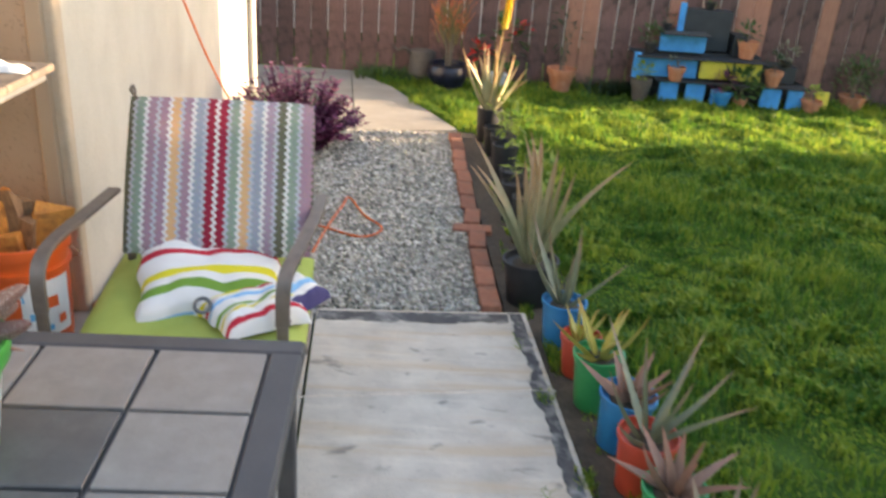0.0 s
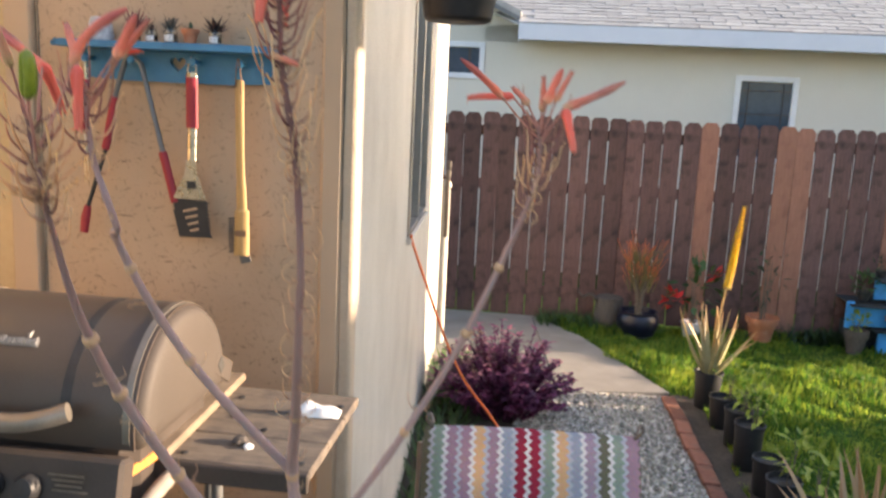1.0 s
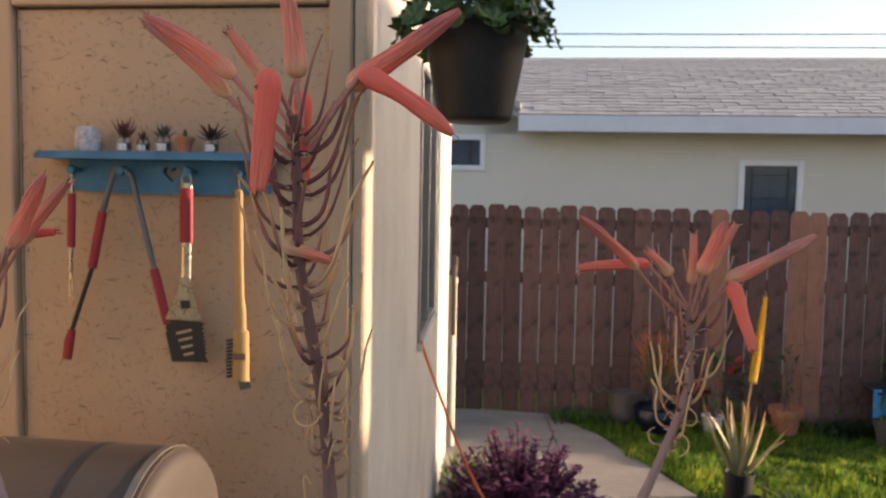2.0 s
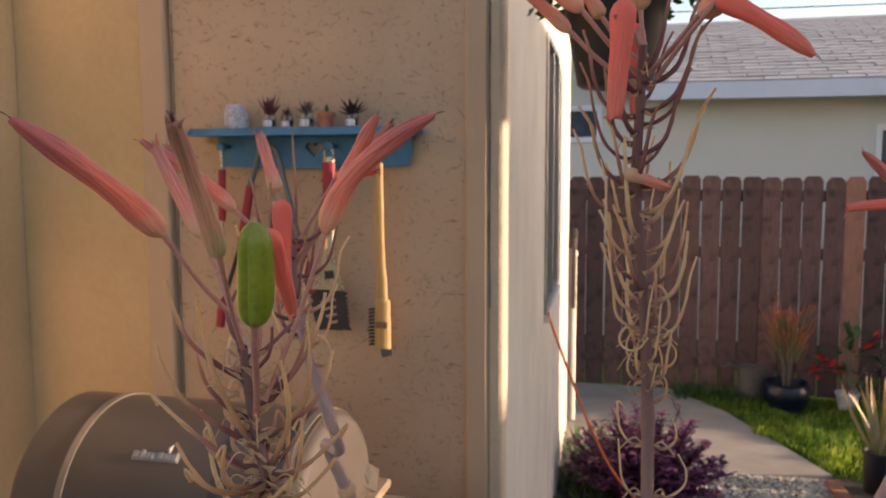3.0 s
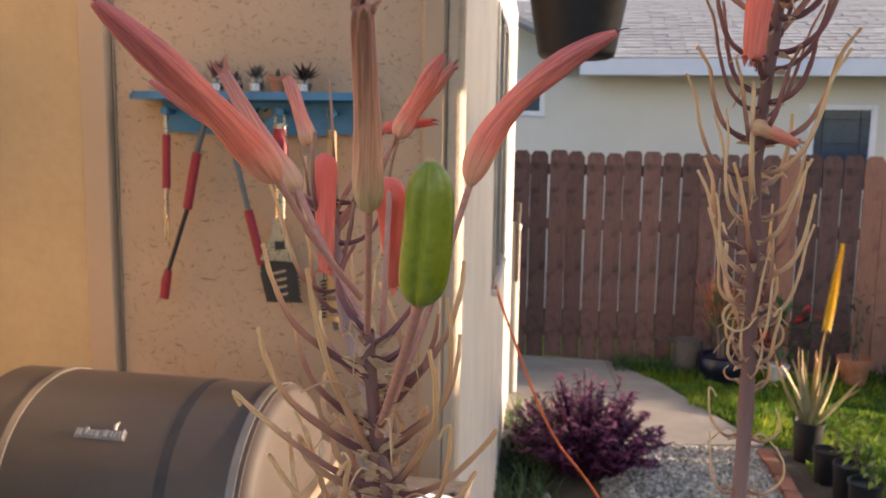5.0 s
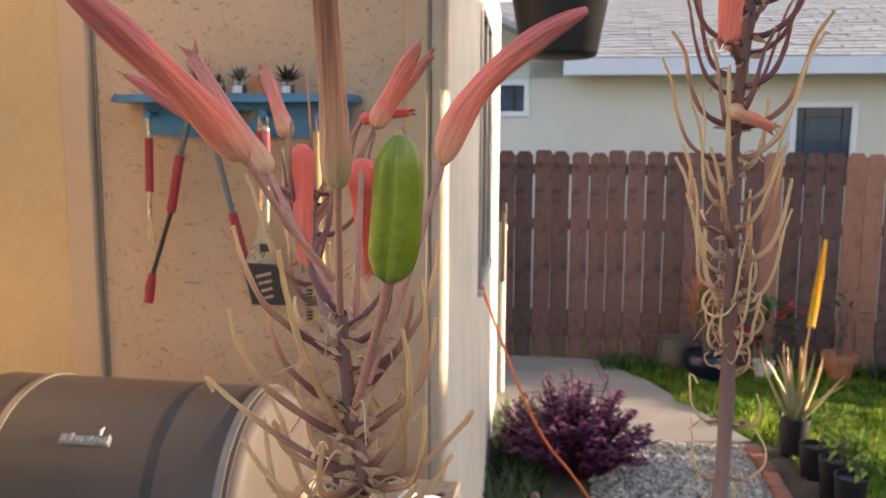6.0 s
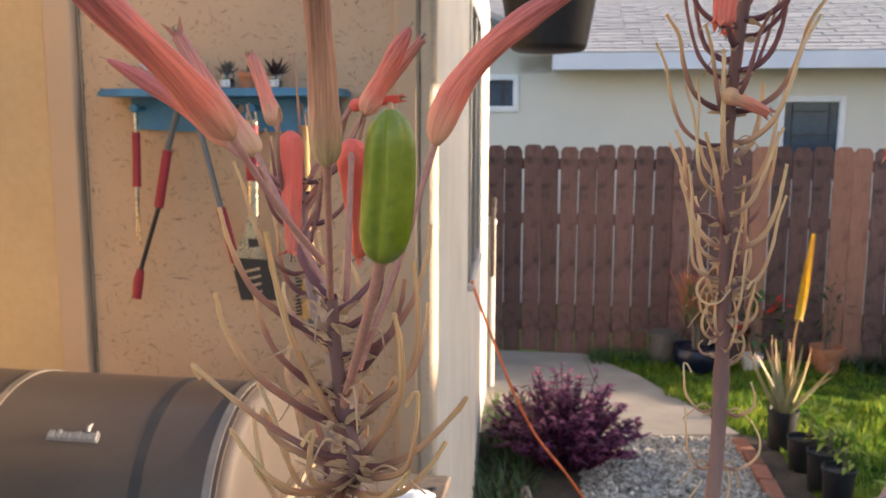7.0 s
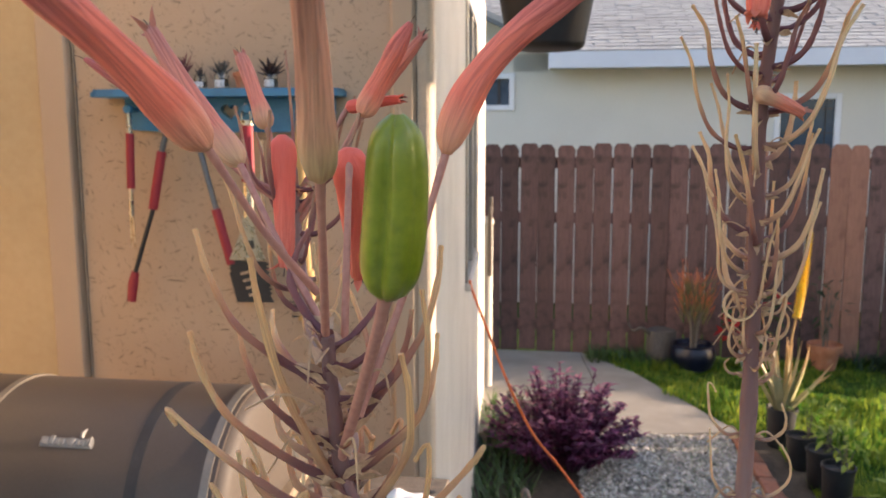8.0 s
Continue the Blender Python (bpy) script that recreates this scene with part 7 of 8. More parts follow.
small_pot(4.50, 5.05, 0.36, 0.05, 0.07, M_BLACK, "black", M_ALOE_GREY, 40, 0.09, 221)
extra = thing("stepped_planter", "second stepped planter of blue and yellow boards by the fence", "planter", pose(-0.2, -0.2, 0))
for a, b, y, c, d, mt in ((6.05, 6.25, 4.98, 0.0, 0.20, M_PALLET_BLUE), (6.02, 6.60, 5.02, 0.22, 0.40, M_PALLET_YELLOW), (6.0, 6.8, 5.05, 0.0, 0.21, M_PALLET_DARK)):
    part("board", slab_mesh(a, b, y, y + 0.2 * (mt is M_PALLET_DARK) + 0.022, c, d, 0.004), mt, extra)

# lawn
rng = np.random.default_rng(12)


def blades(n, x0, x1, y0, y1, ln, wd, keep):
    x, y = rng.uniform(x0, x1, n), rng.uniform(y0, y1, n)
    k = keep(x, y)
    x, y = x[k], y[k]
    n = len(x)
    a, ten = rng.uniform(0, 2 * np.pi, n), rng.uniform(0.2, 0.9, n)
    wide = np.sin(x * 3.1 + np.sin(y * 2.3)) * np.cos(y * 3.7 + 1.3 * np.sin(x * 1.7))
    tuft = np.sin(x * 9 + 2 * np.sin(y * 6)) * np.cos(y * 10 + 1.7 * np.sin(x * 5))
    clump = np.clip(0.85 + 0.55 * wide + 0.65 * tuft + 0.3 * np.sin(x * 23 + 3 * np.sin(y * 15)) * np.cos(y * 21), 0.15, 2.3)
    L = ln * rng.uniform(0.5, 1.25, n) * clump
    W = wd * rng.uniform(0.7, 1.3, n)
    sx, sy = -np.sin(a) * W / 2, np.cos(a) * W / 2
    zero = np.zeros(n)
    p0 = np.stack((x - sx, y - sy, zero), 1)
    p1 = np.stack((x + sx, y + sy, zero), 1)
    mx, my, mz = x + np.cos(a) * L * 0.22 * ten, y + np.sin(a) * L * 0.22 * ten, L * 0.6
    p2 = np.stack((mx + sx * 0.8, my + sy * 0.8, mz), 1)
    p3 = np.stack((mx - sx * 0.8, my - sy * 0.8, mz), 1)
    p4 = np.stack((x + np.cos(a) * L * 0.75 * ten, y + np.sin(a) * L * 0.75 * ten, L * (1 - 0.3 * ten)), 1)
    v = np.stack((p0, p1, p2, p3, p4), 1).reshape(-1, 3)
    o = np.arange(n)[:, None] * 5
    quads = (o + np.array([[0, 1, 2, 3]])).tolist()
    tris = (o + np.array([[3, 2, 4]])).tolist()
    return v, quads + tris


edge_x = lambda y: np.where(y < 0.5, 1.99 - 0.086 * (y - 0.5), np.where(y < 3.25, 1.84 - 0.045 * (y - 0.5), np.maximum(0.52, 1.46 - (y - 3.30) * 0.46)))
v1, f1 = blades(150000, 0.5, 5.2, -1.6, 5.09, 0.062, 0.0072, lambda x, y: x > edge_x(y) + 0.05 * np.sin(y * 9) - 0.02)
v2, f2 = blades(36000, 5.2, 9.0, -2.5, 5.09, 0.075, 0.012, lambda x, y: x > 0)
v3, f3 = blades(26000, 1.62, 2.0, -1.4, 3.35, 0.05, 0.007, lambda x, y: np.sin(x * 40) * np.sin(y * 7) > 0.25)
v4, f4 = blades(52000, 1.95, 4.4, -1.6, 3.2, 0.064, 0.022, lambda x, y: np.sin(x * 11 + 2 * np.sin(y * 7)) * np.cos(y * 12 + 2 * np.sin(x * 6)) + 0.6 * np.sin(x * 2.7 + y * 1.9) > 0.15)
lawn = Mesh()
vv = np.concatenate((v1, v2, v3, v4))
lawn.v = vv.tolist()
lawn.f = f1 + [[i + len(v1) for i in q] for q in f2] + [[i + len(v1) + len(v2) for i in q] for q in f3] + [[i + len(v1) + len(v2) + len(v3) for i in q] for q in f4]
lawn.uv = [(0.0, 0.0)] * len(lawn.v)


def grass_material():
    m, n, l, p = mat_new("grass_blade_mat")
    g, tc = n.new("ShaderNodeNewGeometry"), n.new("ShaderNodeTexCoord")
    ns = n.new("ShaderNodeTexNoise")
    ns.inputs["Scale"].default_value, ns.inputs["Detail"].default_value, ns.inputs["Roughness"].default_value = 2.2, 5, 0.62
    l.new(tc.outputs["Object"], ns.inputs["Vector"])
    ad = n.new("ShaderNodeMath")
    ad.operation = "MULTIPLY_ADD"
    ad.inputs[1].default_value = 0.34
    l.new(g.outputs["Random Per Island"], ad.inputs[0])
    hf = n.new("ShaderNodeMath")
    hf.operation = "MULTIPLY"
    hf.inputs[1].default_value = 0.78
    l.new(ns.outputs["Fac"], hf.inputs[0])
    l.new(hf.outputs[0], ad.inputs[2])
    r = ramp_node(n, [(0.15, (0.016, 0.075, 0.010)), (0.45, (0.072, 0.195, 0.022)), (0.70, (0.30, 0.38, 0.04)), (0.95, (0.55, 0.50, 0.09))])
    l.new(ad.outputs[0], r.inputs["Fac"])
    l.new(r.outputs["Color"], p.inputs["Base Color"])
    p.inputs["Roughness"].default_value = 0.55
    t = n.new("ShaderNodeBsdfTranslucent")
    l.new(r.outputs["Color"], t.inputs["Color"])
    mx = n.new("ShaderNodeMixShader")
    mx.inputs["Fac"].default_value = 0.6
    l.new(p.outputs["BSDF"], mx.inputs[1])
    l.new(t.outputs["BSDF"], mx.inputs[2])
    l.new(mx.outputs["Shader"], n["Material Output"].inputs["Surface"])
    return m


tagged(lawn.to_object("grass", grass_material()), "uneven green lawn grass with yellowish patches", "grass", "", "stuff")


# ---- flowering aloe on the table ----
VR, VD = Vector((0.990, 0.140, 0)), Vector((-0.140, 0.990, 0))


def at_stem(anchor, r, u, d=0.0):
    """A place by a branch, in centimetres: r across, u up and d away from its anchor."""
    return Vector(anchor) + VR * (r / 100) + Vector((0, 0, u / 100)) + VD * (d / 100)


aloe = thing("flowering_aloe", "spotted aloe with branched coral flower stalks in a green pot", "potted plant")
PX, PY, PZ = 0.355, -1.425, 0.690
part("pot", Mesh().lathe([(0.100, 0), (0.105, 0.004), (0.133, 0.190), (0.146, 0.192), (0.151, 0.200), (0.153, 0.228), (0.149, 0.235), (0.142, 0.233), (0.137, 0.205), (0, 0.200)], 48, (PX, PY, PZ)), M_POT_LIME, aloe, "bright green plastic pot with a paper band", True)
bandm = Mesh()
for k in range(30):
    a0, a1 = 2 * math.pi * k / 30, 2 * math.pi * (k + 1) / 30
    bandm.add([(PX + r * math.cos(a), PY + r * math.sin(a), PZ + z) for a, r, z in ((a0, 0.1122, 0.045), (a1, 0.1122, 0.045), (a1, 0.1290, 0.155), (a0, 0.1290, 0.155))], [(0, 1, 2, 3)])
part("pot_band", bandm, surface("pot_band_mat", (0.03, 0.26, 0.24), (0.80, 0.76, 0.70), 0.022, 0.5, 0, stain=(0.75, 0.22, 0.05), stain_size=0.03, stain_amount=0.9), aloe, "teal, white and orange printed band")
part("soil", Mesh().lathe([(0.138, 0.200), (0.07, 0.208), (0, 0.212)], 24, (PX, PY, PZ)), M_SOIL, aloe, "dark dry soil", True)
lv = random.Random(5)
# the three tallest leaves, then the lower ones round them
tips = [((0.300, -1.450, 1.138), 0.090), ((0.400, -1.360, 1.100), 0.088), ((0.519, -1.330, 1.004), 0.080), ((0.235, -1.390, 1.030), 0.080), ((0.345, -1.545, 1.010), 0.080)]
for k in range(9):
    a, h = k * 2.4 + 0.9, lv.uniform(0.0, 0.05)
    tips.append(((PX + 0.19 * math.cos(a), PY + 0.19 * math.sin(a), PZ + 0.21 + h), 0.070))
for k, (tip, width) in enumerate(tips):
    a = math.atan2(tip[1] - PY, tip[0] - PX)
    foot = Vector((PX + 0.03 * math.cos(a), PY + 0.03 * math.sin(a), PZ + 0.195))
    w = Vector(tip) - foot
    q = Mesh().leaf(foot, w, (-math.cos(a), -math.sin(a), 0.2), w.length, width, lv.uniform(-0.03, 0.06), 0.45, 44, 0.018, 0.50, 0.5)
    # small teeth along both edges
    for i in range(3, 43, 2):
        e0, e1 = Vector(q.v[i * 4]), Vector(q.v[i * 4 + 2])
        out = (e0 - e1).normalized() * lv.uniform(0.0015, 0.0032)
        q.v[i * 4], q.v[i * 4 + 2] = tuple(e0 + out), tuple(e1 - out)
    part("leaf", q, M_ALOE_SPOT, aloe, "thick spotted leaf with a toothed edge", True)
dq = Mesh()
for k in range(8):
    a = k * 0.8 + 0.3
    dq.leaf((PX + 0.05 * math.cos(a), PY + 0.05 * math.sin(a), PZ + 0.206), (math.cos(a), math.sin(a), 0.25), (0, 0, 1), 0.12, 0.035, -0.25, 0.6, 7, 0.004)
part("dry_leaf", dq, M_ALOE_BROWN, aloe, "curled dead brown leaves", True)

A1, A2, A1B, A3 = (0.331, -1.8265, 1.85), (0.397, -1.729, 1.853), (0.29, -1.705, 1.847), (0.53, -1.575, 1.82)
F1, F3, F1B = Vector((0.3555, -1.5692, 1.4773)), Vector((0.3669, -1.5747, 1.5276)), Vector((0.3621, -1.5823, 1.6024))
MAIN = [(0.345, -1.432, 0.9000), (0.3047, -1.4853, 1.0603), (0.3326, -1.5367, 1.2473), (0.3467, -1.5590, 1.4048), F1, F3, F1B, (0.3764, -1.6243, 1.6553), (0.3898, -1.6655, 1.7111), (0.3960, -1.6845, 1.7534), (0.4005, -1.6975, 1.7870), (0.3996, -1.7060, 1.8443), (0.3965, -1.7170, 1.8853), (0.3955, -1.7220, 1.9010), (0.3965, -1.7280, 1.9247), (0.3970, -1.7330, 1.9404)]
mp = curve_points(MAIN, 8)


def taper(pts, r0, r1):
    return [r0 + (r1 - r0) * i / (len(pts) - 1) for i in range(len(pts))]


def noded(pts, r0, r1, every=9, swell=1.22):
    return [r * (swell if i % every == 0 and 0 < i < len(pts) - 1 else 1.0) for i, r in enumerate(taper(pts, r0, r1))]


def stalk_rad(pts):
    """Main stalk: 9.6 mm radius at the foot, 2 mm where the dried stems begin, 1 mm at the top."""
    steps = ((0.8, 0.0096), (1.30, 0.0088), (1.45, 0.0070), (1.55, 0.0052), (1.65, 0.0037), (1.75, 0.0025), (1.83, 0.0020), (1.90, 0.0016), (1.94, 0.0012))
    out = []
    for i, p in enumerate(pts):
        r = steps[-1][1]
        for (z0, r0), (z1, r1) in zip(steps, steps[1:]):
            if p.z <= z1:
                r = r0 + (r1 - r0) * max(0.0, (p.z - z0) / (z1 - z0))
                break
        out.append(r * (1.2 if i % 9 == 4 else 1.0))
    return out


part("stalk", Mesh().tube(mp, stalk_rad(mp), 12), M_STALK, aloe, "mauve-brown main flower stalk", True)
B1 = [F1, (0.3083, -1.6969, 1.6705), (0.3001, -1.7518, 1.7538), (0.3086, -1.7948, 1.8188), at_stem(A1, -0.78, -0.98, 0.62), at_stem(A1, -0.92, 0.05, 0.43), at_stem(A1, -1.00, 1.36, 0.14), at_stem(A1, -1.02, 1.98, 0.04)]
b1 = curve_points(B1, 8)
part("branch", Mesh().tube(b1, [0.0033 + 0.0009 * max(0.0, min(1.0, (1.66 - p.z) / 0.12)) if p.z < 1.70 else 0.00095 + 0.0023 * max(0.0, (1.865 - p.z) / 0.165) for p in b1], 12), M_BRANCH, aloe, "", True)
BB = [F1B, (0.3316, -1.6047, 1.6494), (0.3049, -1.6262, 1.6946), (0.2841, -1.6513, 1.7474), (0.2742, -1.6723, 1.7914), at_stem(A1B, 0.13, -4.29, 0.28), at_stem(A1B, -0.99, -0.68, 0.14), at_stem(A1B, -1.33, 1.86, 0.19), at_stem(A1B, -1.41, 3.85, 0.20)]
bb = curve_points(BB, 8)
part("branch", Mesh().tube(bb, noded(bb, 0.0036, 0.0012, 11), 12), M_BRANCH, aloe, "", True)
BC = [F3, (0.4144, -1.5748, 1.5889), (0.4630, -1.5749, 1.6703), (0.4895, -1.5749, 1.7241), (0.5109, -1.5749, 1.7756), at_stem(A3, -0.07, 0.56, 0.01), at_stem(A3, 0.16, 2.89, -0.02), at_stem(A3, 0.03, 5.01, -0.00)]
b3 = curve_points(BC, 8)
part("branch", Mesh().tube(b3, noded(b3, 0.0032, 0.0014, 11), 12), M_BRANCH, aloe, "", True)


def flower(anchor, base, tip, d, bend, mat, r=0.0024, joint=None, open_tip=False, depth_tip=None, jd=0.0):
    """A tubular flower from base to tip, with its stem from the joint on the branch."""
    p0 = at_stem(anchor, base[0], base[1], d)
    p2 = at_stem(anchor, tip[0], tip[1], d if depth_tip is None else depth_tip)
    ax = p2 - p0
    perp = Vector((0, 0, 1)) - ax.normalized() * ax.normalized().z
    if perp.length < 0.2:
        perp = VR.copy()
    perp.normalize()
    p1 = p0.lerp(p2, 0.38) + perp * (bend * ax.length)
    n = 40
    pts = [p0 * (1 - s) ** 2 + p1 * 2 * s * (1 - s) + p2 * s * s for s in (i / n for i in range(n + 1))]
    sr = random.Random(int(1000 * abs(base[0]) + 77 * abs(tip[1])))
    keys = [0.30, 0.80, 0.99, 1.06, 1.06, 1.02, 0.96, 0.90, 0.86, 0.84, 0.84, 0.86, 0.88, 0.88, 0.84, 0.75, 0.63, 0.48, 0.24]
    if open_tip:
        keys = [0.30, 0.82, 1.01, 1.07, 1.05, 1.00, 0.95, 0.90, 0.87, 0.85, 0.83, 0.81, 0.79, 0.77, 0.74, 0.70, 0.66, 0.62, 0.48]
    prof = []
    for i in range(n + 1):
        k = i / n * (len(keys) - 1)
        a = min(int(k), len(keys) - 2)
        prof.append(r * (keys[a] + (keys[a + 1] - keys[a]) * (k - a)) * (1 + 0.03 * noise.noise((i * 0.36, r * 900, base[0]))))
    q = Mesh()
    ring = 36
    q.tube(pts, prof, ring, True, 1.0, 6, 0.035, 0.012)
    # the petals part and wrinkle a little towards the tip
    for i in range(n + 1):
        c, wrinkle = pts[i], 0.05 + 0.24 * (i / n) ** 1.6 * (1.5 if open_tip else 1.0)
        for k in range(ring):
            v = Vector(q.v[i * ring + k])
            f = noise.noise((math.cos(2 * math.pi * k / ring) * 2.6, math.sin(2 * math.pi * k / ring) * 2.6, i * 0.06 + base[0] * 7))
            q.v[i * ring + k] = tuple(c + (v - c) * (1 + wrinkle * f))
    ob = part("flower", q, mat, aloe, "tubular coral flower", "all")
    tw = (pts[-1] - pts[-3]).normalized()
    o1 = tw.orthogonal().normalized()
    o2 = tw.cross(o1)
    if open_tip:
        for k in range(4):
            a = k * 1.6 + sr.uniform(0, 1)
            o = o1 * math.cos(a) + o2 * math.sin(a)
            part("petal_tip", Mesh().leaf(pts[-2] + o * r * 0.45, tw + o * sr.uniform(0.1, 0.5), o, sr.uniform(0.0015, 0.0032), r * 0.6, sr.uniform(-0.3, 1.1), 0.4, 5, 0.0005, 0.3), mat, ob, "curled dry petal tip", True)
    st = Mesh()
    for k in range(3 if open_tip else 1):
        o = o1 * (0.0006 * sr.uniform(-1, 1)) + o2 * (0.0006 * sr.uniform(-1, 1))
        e = pts[-1] + tw * sr.uniform(0.0016, 0.0026) + o * 2
        st.tube(curve_points([pts[-2] + o, pts[-1] + o + tw * 0.0010 + Vector((0, 0, 0.0002)), e], 4), 0.00010, 5)
    part("stamen", st, M_STAMEN, ob, "thin dark stamens", True)
    if joint:
        thin = 0.78 if anchor == A1 else 1.12
        j = at_stem(anchor, joint[0], joint[1], jd)
        dirn = (pts[1] - pts[0]).normalized()
        mid = j.lerp(p0, 0.55) - Vector((0, 0, 0.0012)) + dirn * -0.001
        pp = curve_points([j, mid, p0 + dirn * 0.0006], 6)
        part("pedicel", Mesh().tube(pp, [thin * (0.00072 - 0.00014 * i / len(pp) if i < len(pp) - 2 else 0.00072) for i in range(len(pp))], 10), M_PINK, aloe, "", True)
    return ob


def bract(anchor, pts, r=0.0010, mat=None, hook=0.0, name="dry_pedicel"):
    """A dried flower stem that bends up and out and ends in a small knob."""
    ps = curve_points(pts, 7)
    n = len(ps)
    if hook:
        w = (ps[-1] - ps[-2]).normalized()
        c = (VR * (1 if w.dot(VR) < 0 else -1) * 0.6 + Vector((0, 0, -1))).normalized()
        for k in range(1, 6):
            ps.append(ps[-1] + (w * (1 - k / 4) + c * (k / 3)).normalized() * hook)
    rad = [r * (1.7 if i == 0 else 1.4 if i == 1 else 1.2 if i == 2 else 1.06 - 0.56 * i / len(ps) + 0.07 * math.sin(i * 1.3 + r * 9e4)) for i in range(len(ps))]
    # the scar where the flower fell: a small cup on a thin neck
    w = (ps[-1] - ps[-2]).normalized()
    ps += [ps[-1] + w * 0.0004, ps[-1] + w * 0.0009]
    rad[-1] = r * 0.46
    rad += [r * 0.60, r * 0.54]
    return part(name, Mesh().tube(ps, rad, 9, True, 0.82, 3, 0.10, 0.06), mat or M_BRACT, aloe, "", True)


def scale_leaf(p, out, seed, size=0.8):
    """The papery scale at the foot of a flower stem."""
    sr = random.Random(seed)
    q = Mesh().leaf(p - Vector((0, 0, 0.0008)), out + Vector((0, 0, sr.uniform(-0.25, 0.15))), (0, 0, 1), size * sr.uniform(0.0032, 0.0050), 0.0030 * size, sr.uniform(-0.3, 0.3), 0.9, 8, 0.0005)
    for i, v in enumerate(q.v):
        q.v[i] = tuple(Vector(v) + Vector((noise.noise((i * 1.7, seed, 0)), noise.noise((i * 1.7, seed, 5)), noise.noise((i * 1.7, seed, 9)))) * (0.0004 * size))
    return part("scale", q, M_DRY_TIP, aloe)


def dried(u, bend, tip, mat=None, r=0.00066):
    """A dried stem on the near branch: height of its foot, its bend (across, up) and its tip (across, up, away), in centimetres."""
    foot = axis_at(b1, A1[2] + u / 100)
    mid, top = at_stem(A1, bend[0], bend[1], tip[2] * 0.6), at_stem(A1, *tip)
    low = foot.lerp(mid, 0.45) - Vector((0, 0, 0.0011))
    far = mid.lerp(top, 0.55) + (mid - foot) * 0.07
    bract(A1, [foot, low, mid, far, top], r, mat or M_BRACT, 0.0005 if bend[1] < 0.5 else 0.0)
    scale_leaf(foot + (low - foot).normalized() * 0.0006, (low - foot).normalized(), int(1000 + 100 * (u + tip[0])), 1.35)


def axis_at(pts, u):
    """The place on a branch's line at height u (metres)."""
    for p, q in zip(pts, pts[1:]):
        if min(p.z, q.z) <= u <= max(p.z, q.z) and abs(q.z - p.z) > 1e-6:
            return p.lerp(q, (u - p.z) / (q.z - p.z))
    return pts[-1].copy()


# branch nearest the camera: flowers, pod, dried stems
flower(A1, (-2.19, 4.40), (-3.74, 6.51), -0.90, 0.05, M_CORAL, 0.00242, (-1.15, 2.52), False, -3.11, 0.16)
flower(A1, (-2.50, 4.09), (-4.14, 6.17), 1.87, -0.05, M_FADED, 0.00204, (-1.10, 2.00), True, 3.01, 0.36)
flower(A1, (-0.81, 4.07), (-0.58, 6.38), -1.60, 0.02, M_WITHERED, 0.00193, (-1.04, 1.99), True, -3.86, 0.05)
flower(A1, (0.51, 4.27), (2.80, 6.74), 0.94, 0.24, M_CORAL, 0.00219, (-0.64, 0.85), False, 1.22, 0.19)
flower(A1, (-0.82, 4.29), (-0.95, 2.20), 1.13, 0.03, M_CORAL_RED, 0.00255, (-0.86, 1.76), True, 3.26, 0.53)
pb, pt = at_stem(A1, -0.11, 2.84, -1.80), at_stem(A1, 0.04, 4.75, -2.13)
pn = 22
ppts = [pb.lerp(pt, i / pn) + VR * (0.0004 * math.sin(math.pi * i / pn)) for i in range(pn + 1)]
prad = [0.00334 * k for k in (0.28, 0.62, 0.80, 0.90, 0.955, 0.98, 0.99, 1.0, 1.0, 1.0, 0.995, 0.985, 0.98, 0.975, 0.965, 0.955, 0.94, 0.92, 0.885, 0.83, 0.73, 0.55, 0.22)]
podm = Mesh().tube(ppts, prad, 60, True)
for i in range(pn + 1):
    for k in range(60):
        v, cut = Vector(podm.v[i * 60 + k]), 0.0
        for g in range(6):
            d = (k / 60 * 6 - g - 0.35 + 3) % 6 - 3
            cut += (0.27 if g % 2 else 0.07) * math.exp(-(d / (0.19 if g % 2 else 0.12)) ** 2)
        podm.v[i * 60 + k] = tuple(ppts[i] + (v - ppts[i]) * (1.02 - cut))
pod = part("seed_pod", podm, M_POD, aloe, "plump green three-lobed seed pod", "all")
part("pod_tip", Mesh().tube([pt - Vector((0, 0, 0.0004)), pt + Vector((0, 0, 0.0008))], [0.0006, 0.0003], 6), M_DRY, pod, "dry brown tip", True)
pj = axis_at(b1, A1[2] + 0.0015)
pc = curve_points([pj, at_stem(A1, -0.60, 1.20, -0.4), at_stem(A1, -0.28, 2.25, -1.35), pb + Vector((0, 0, 0.0006))], 8)
part("pedicel", Mesh().tube(pc, [0.00072] * (len(pc) - 3) + [0.00076, 0.00088, 0.0011], 10), M_PINK, aloe, "", True)
dried(1.32, (-2.22, 2.08), (-2.71, 3.25, 0.28))
dried(-0.57, (-1.61, 1.33), (-1.98, 2.90, 0.08), M_AGED, 0.00074)
dried(0.36, (-1.94, 1.01), (-2.32, 1.83, 0.73))
dried(-0.19, (-2.19, 0.97), (-2.60, 2.08, -0.49), None, 0.00070)
dried(-0.71, (-2.07, -0.22), (-3.39, 0.69, 0.88))
dried(-0.82, (-1.96, -0.54), (-2.37, -0.17, 1.14), M_AGED)
dried(1.19, (-1.96, 1.41), (-2.29, 1.68, 2.75))
dried(0.49, (0.15, 1.79), (0.43, 2.91, 1.10), None, 0.00070)
dried(-0.12, (0.18, 0.86), (0.19, 2.39, 0.58), M_AGED, 0.00070)
dried(0.00, (0.12, 0.54), (0.37, 1.47, 1.87))
dried(-0.78, (0.03, 0.60), (-0.02, 1.83, -0.60), M_AGED, 0.00072)
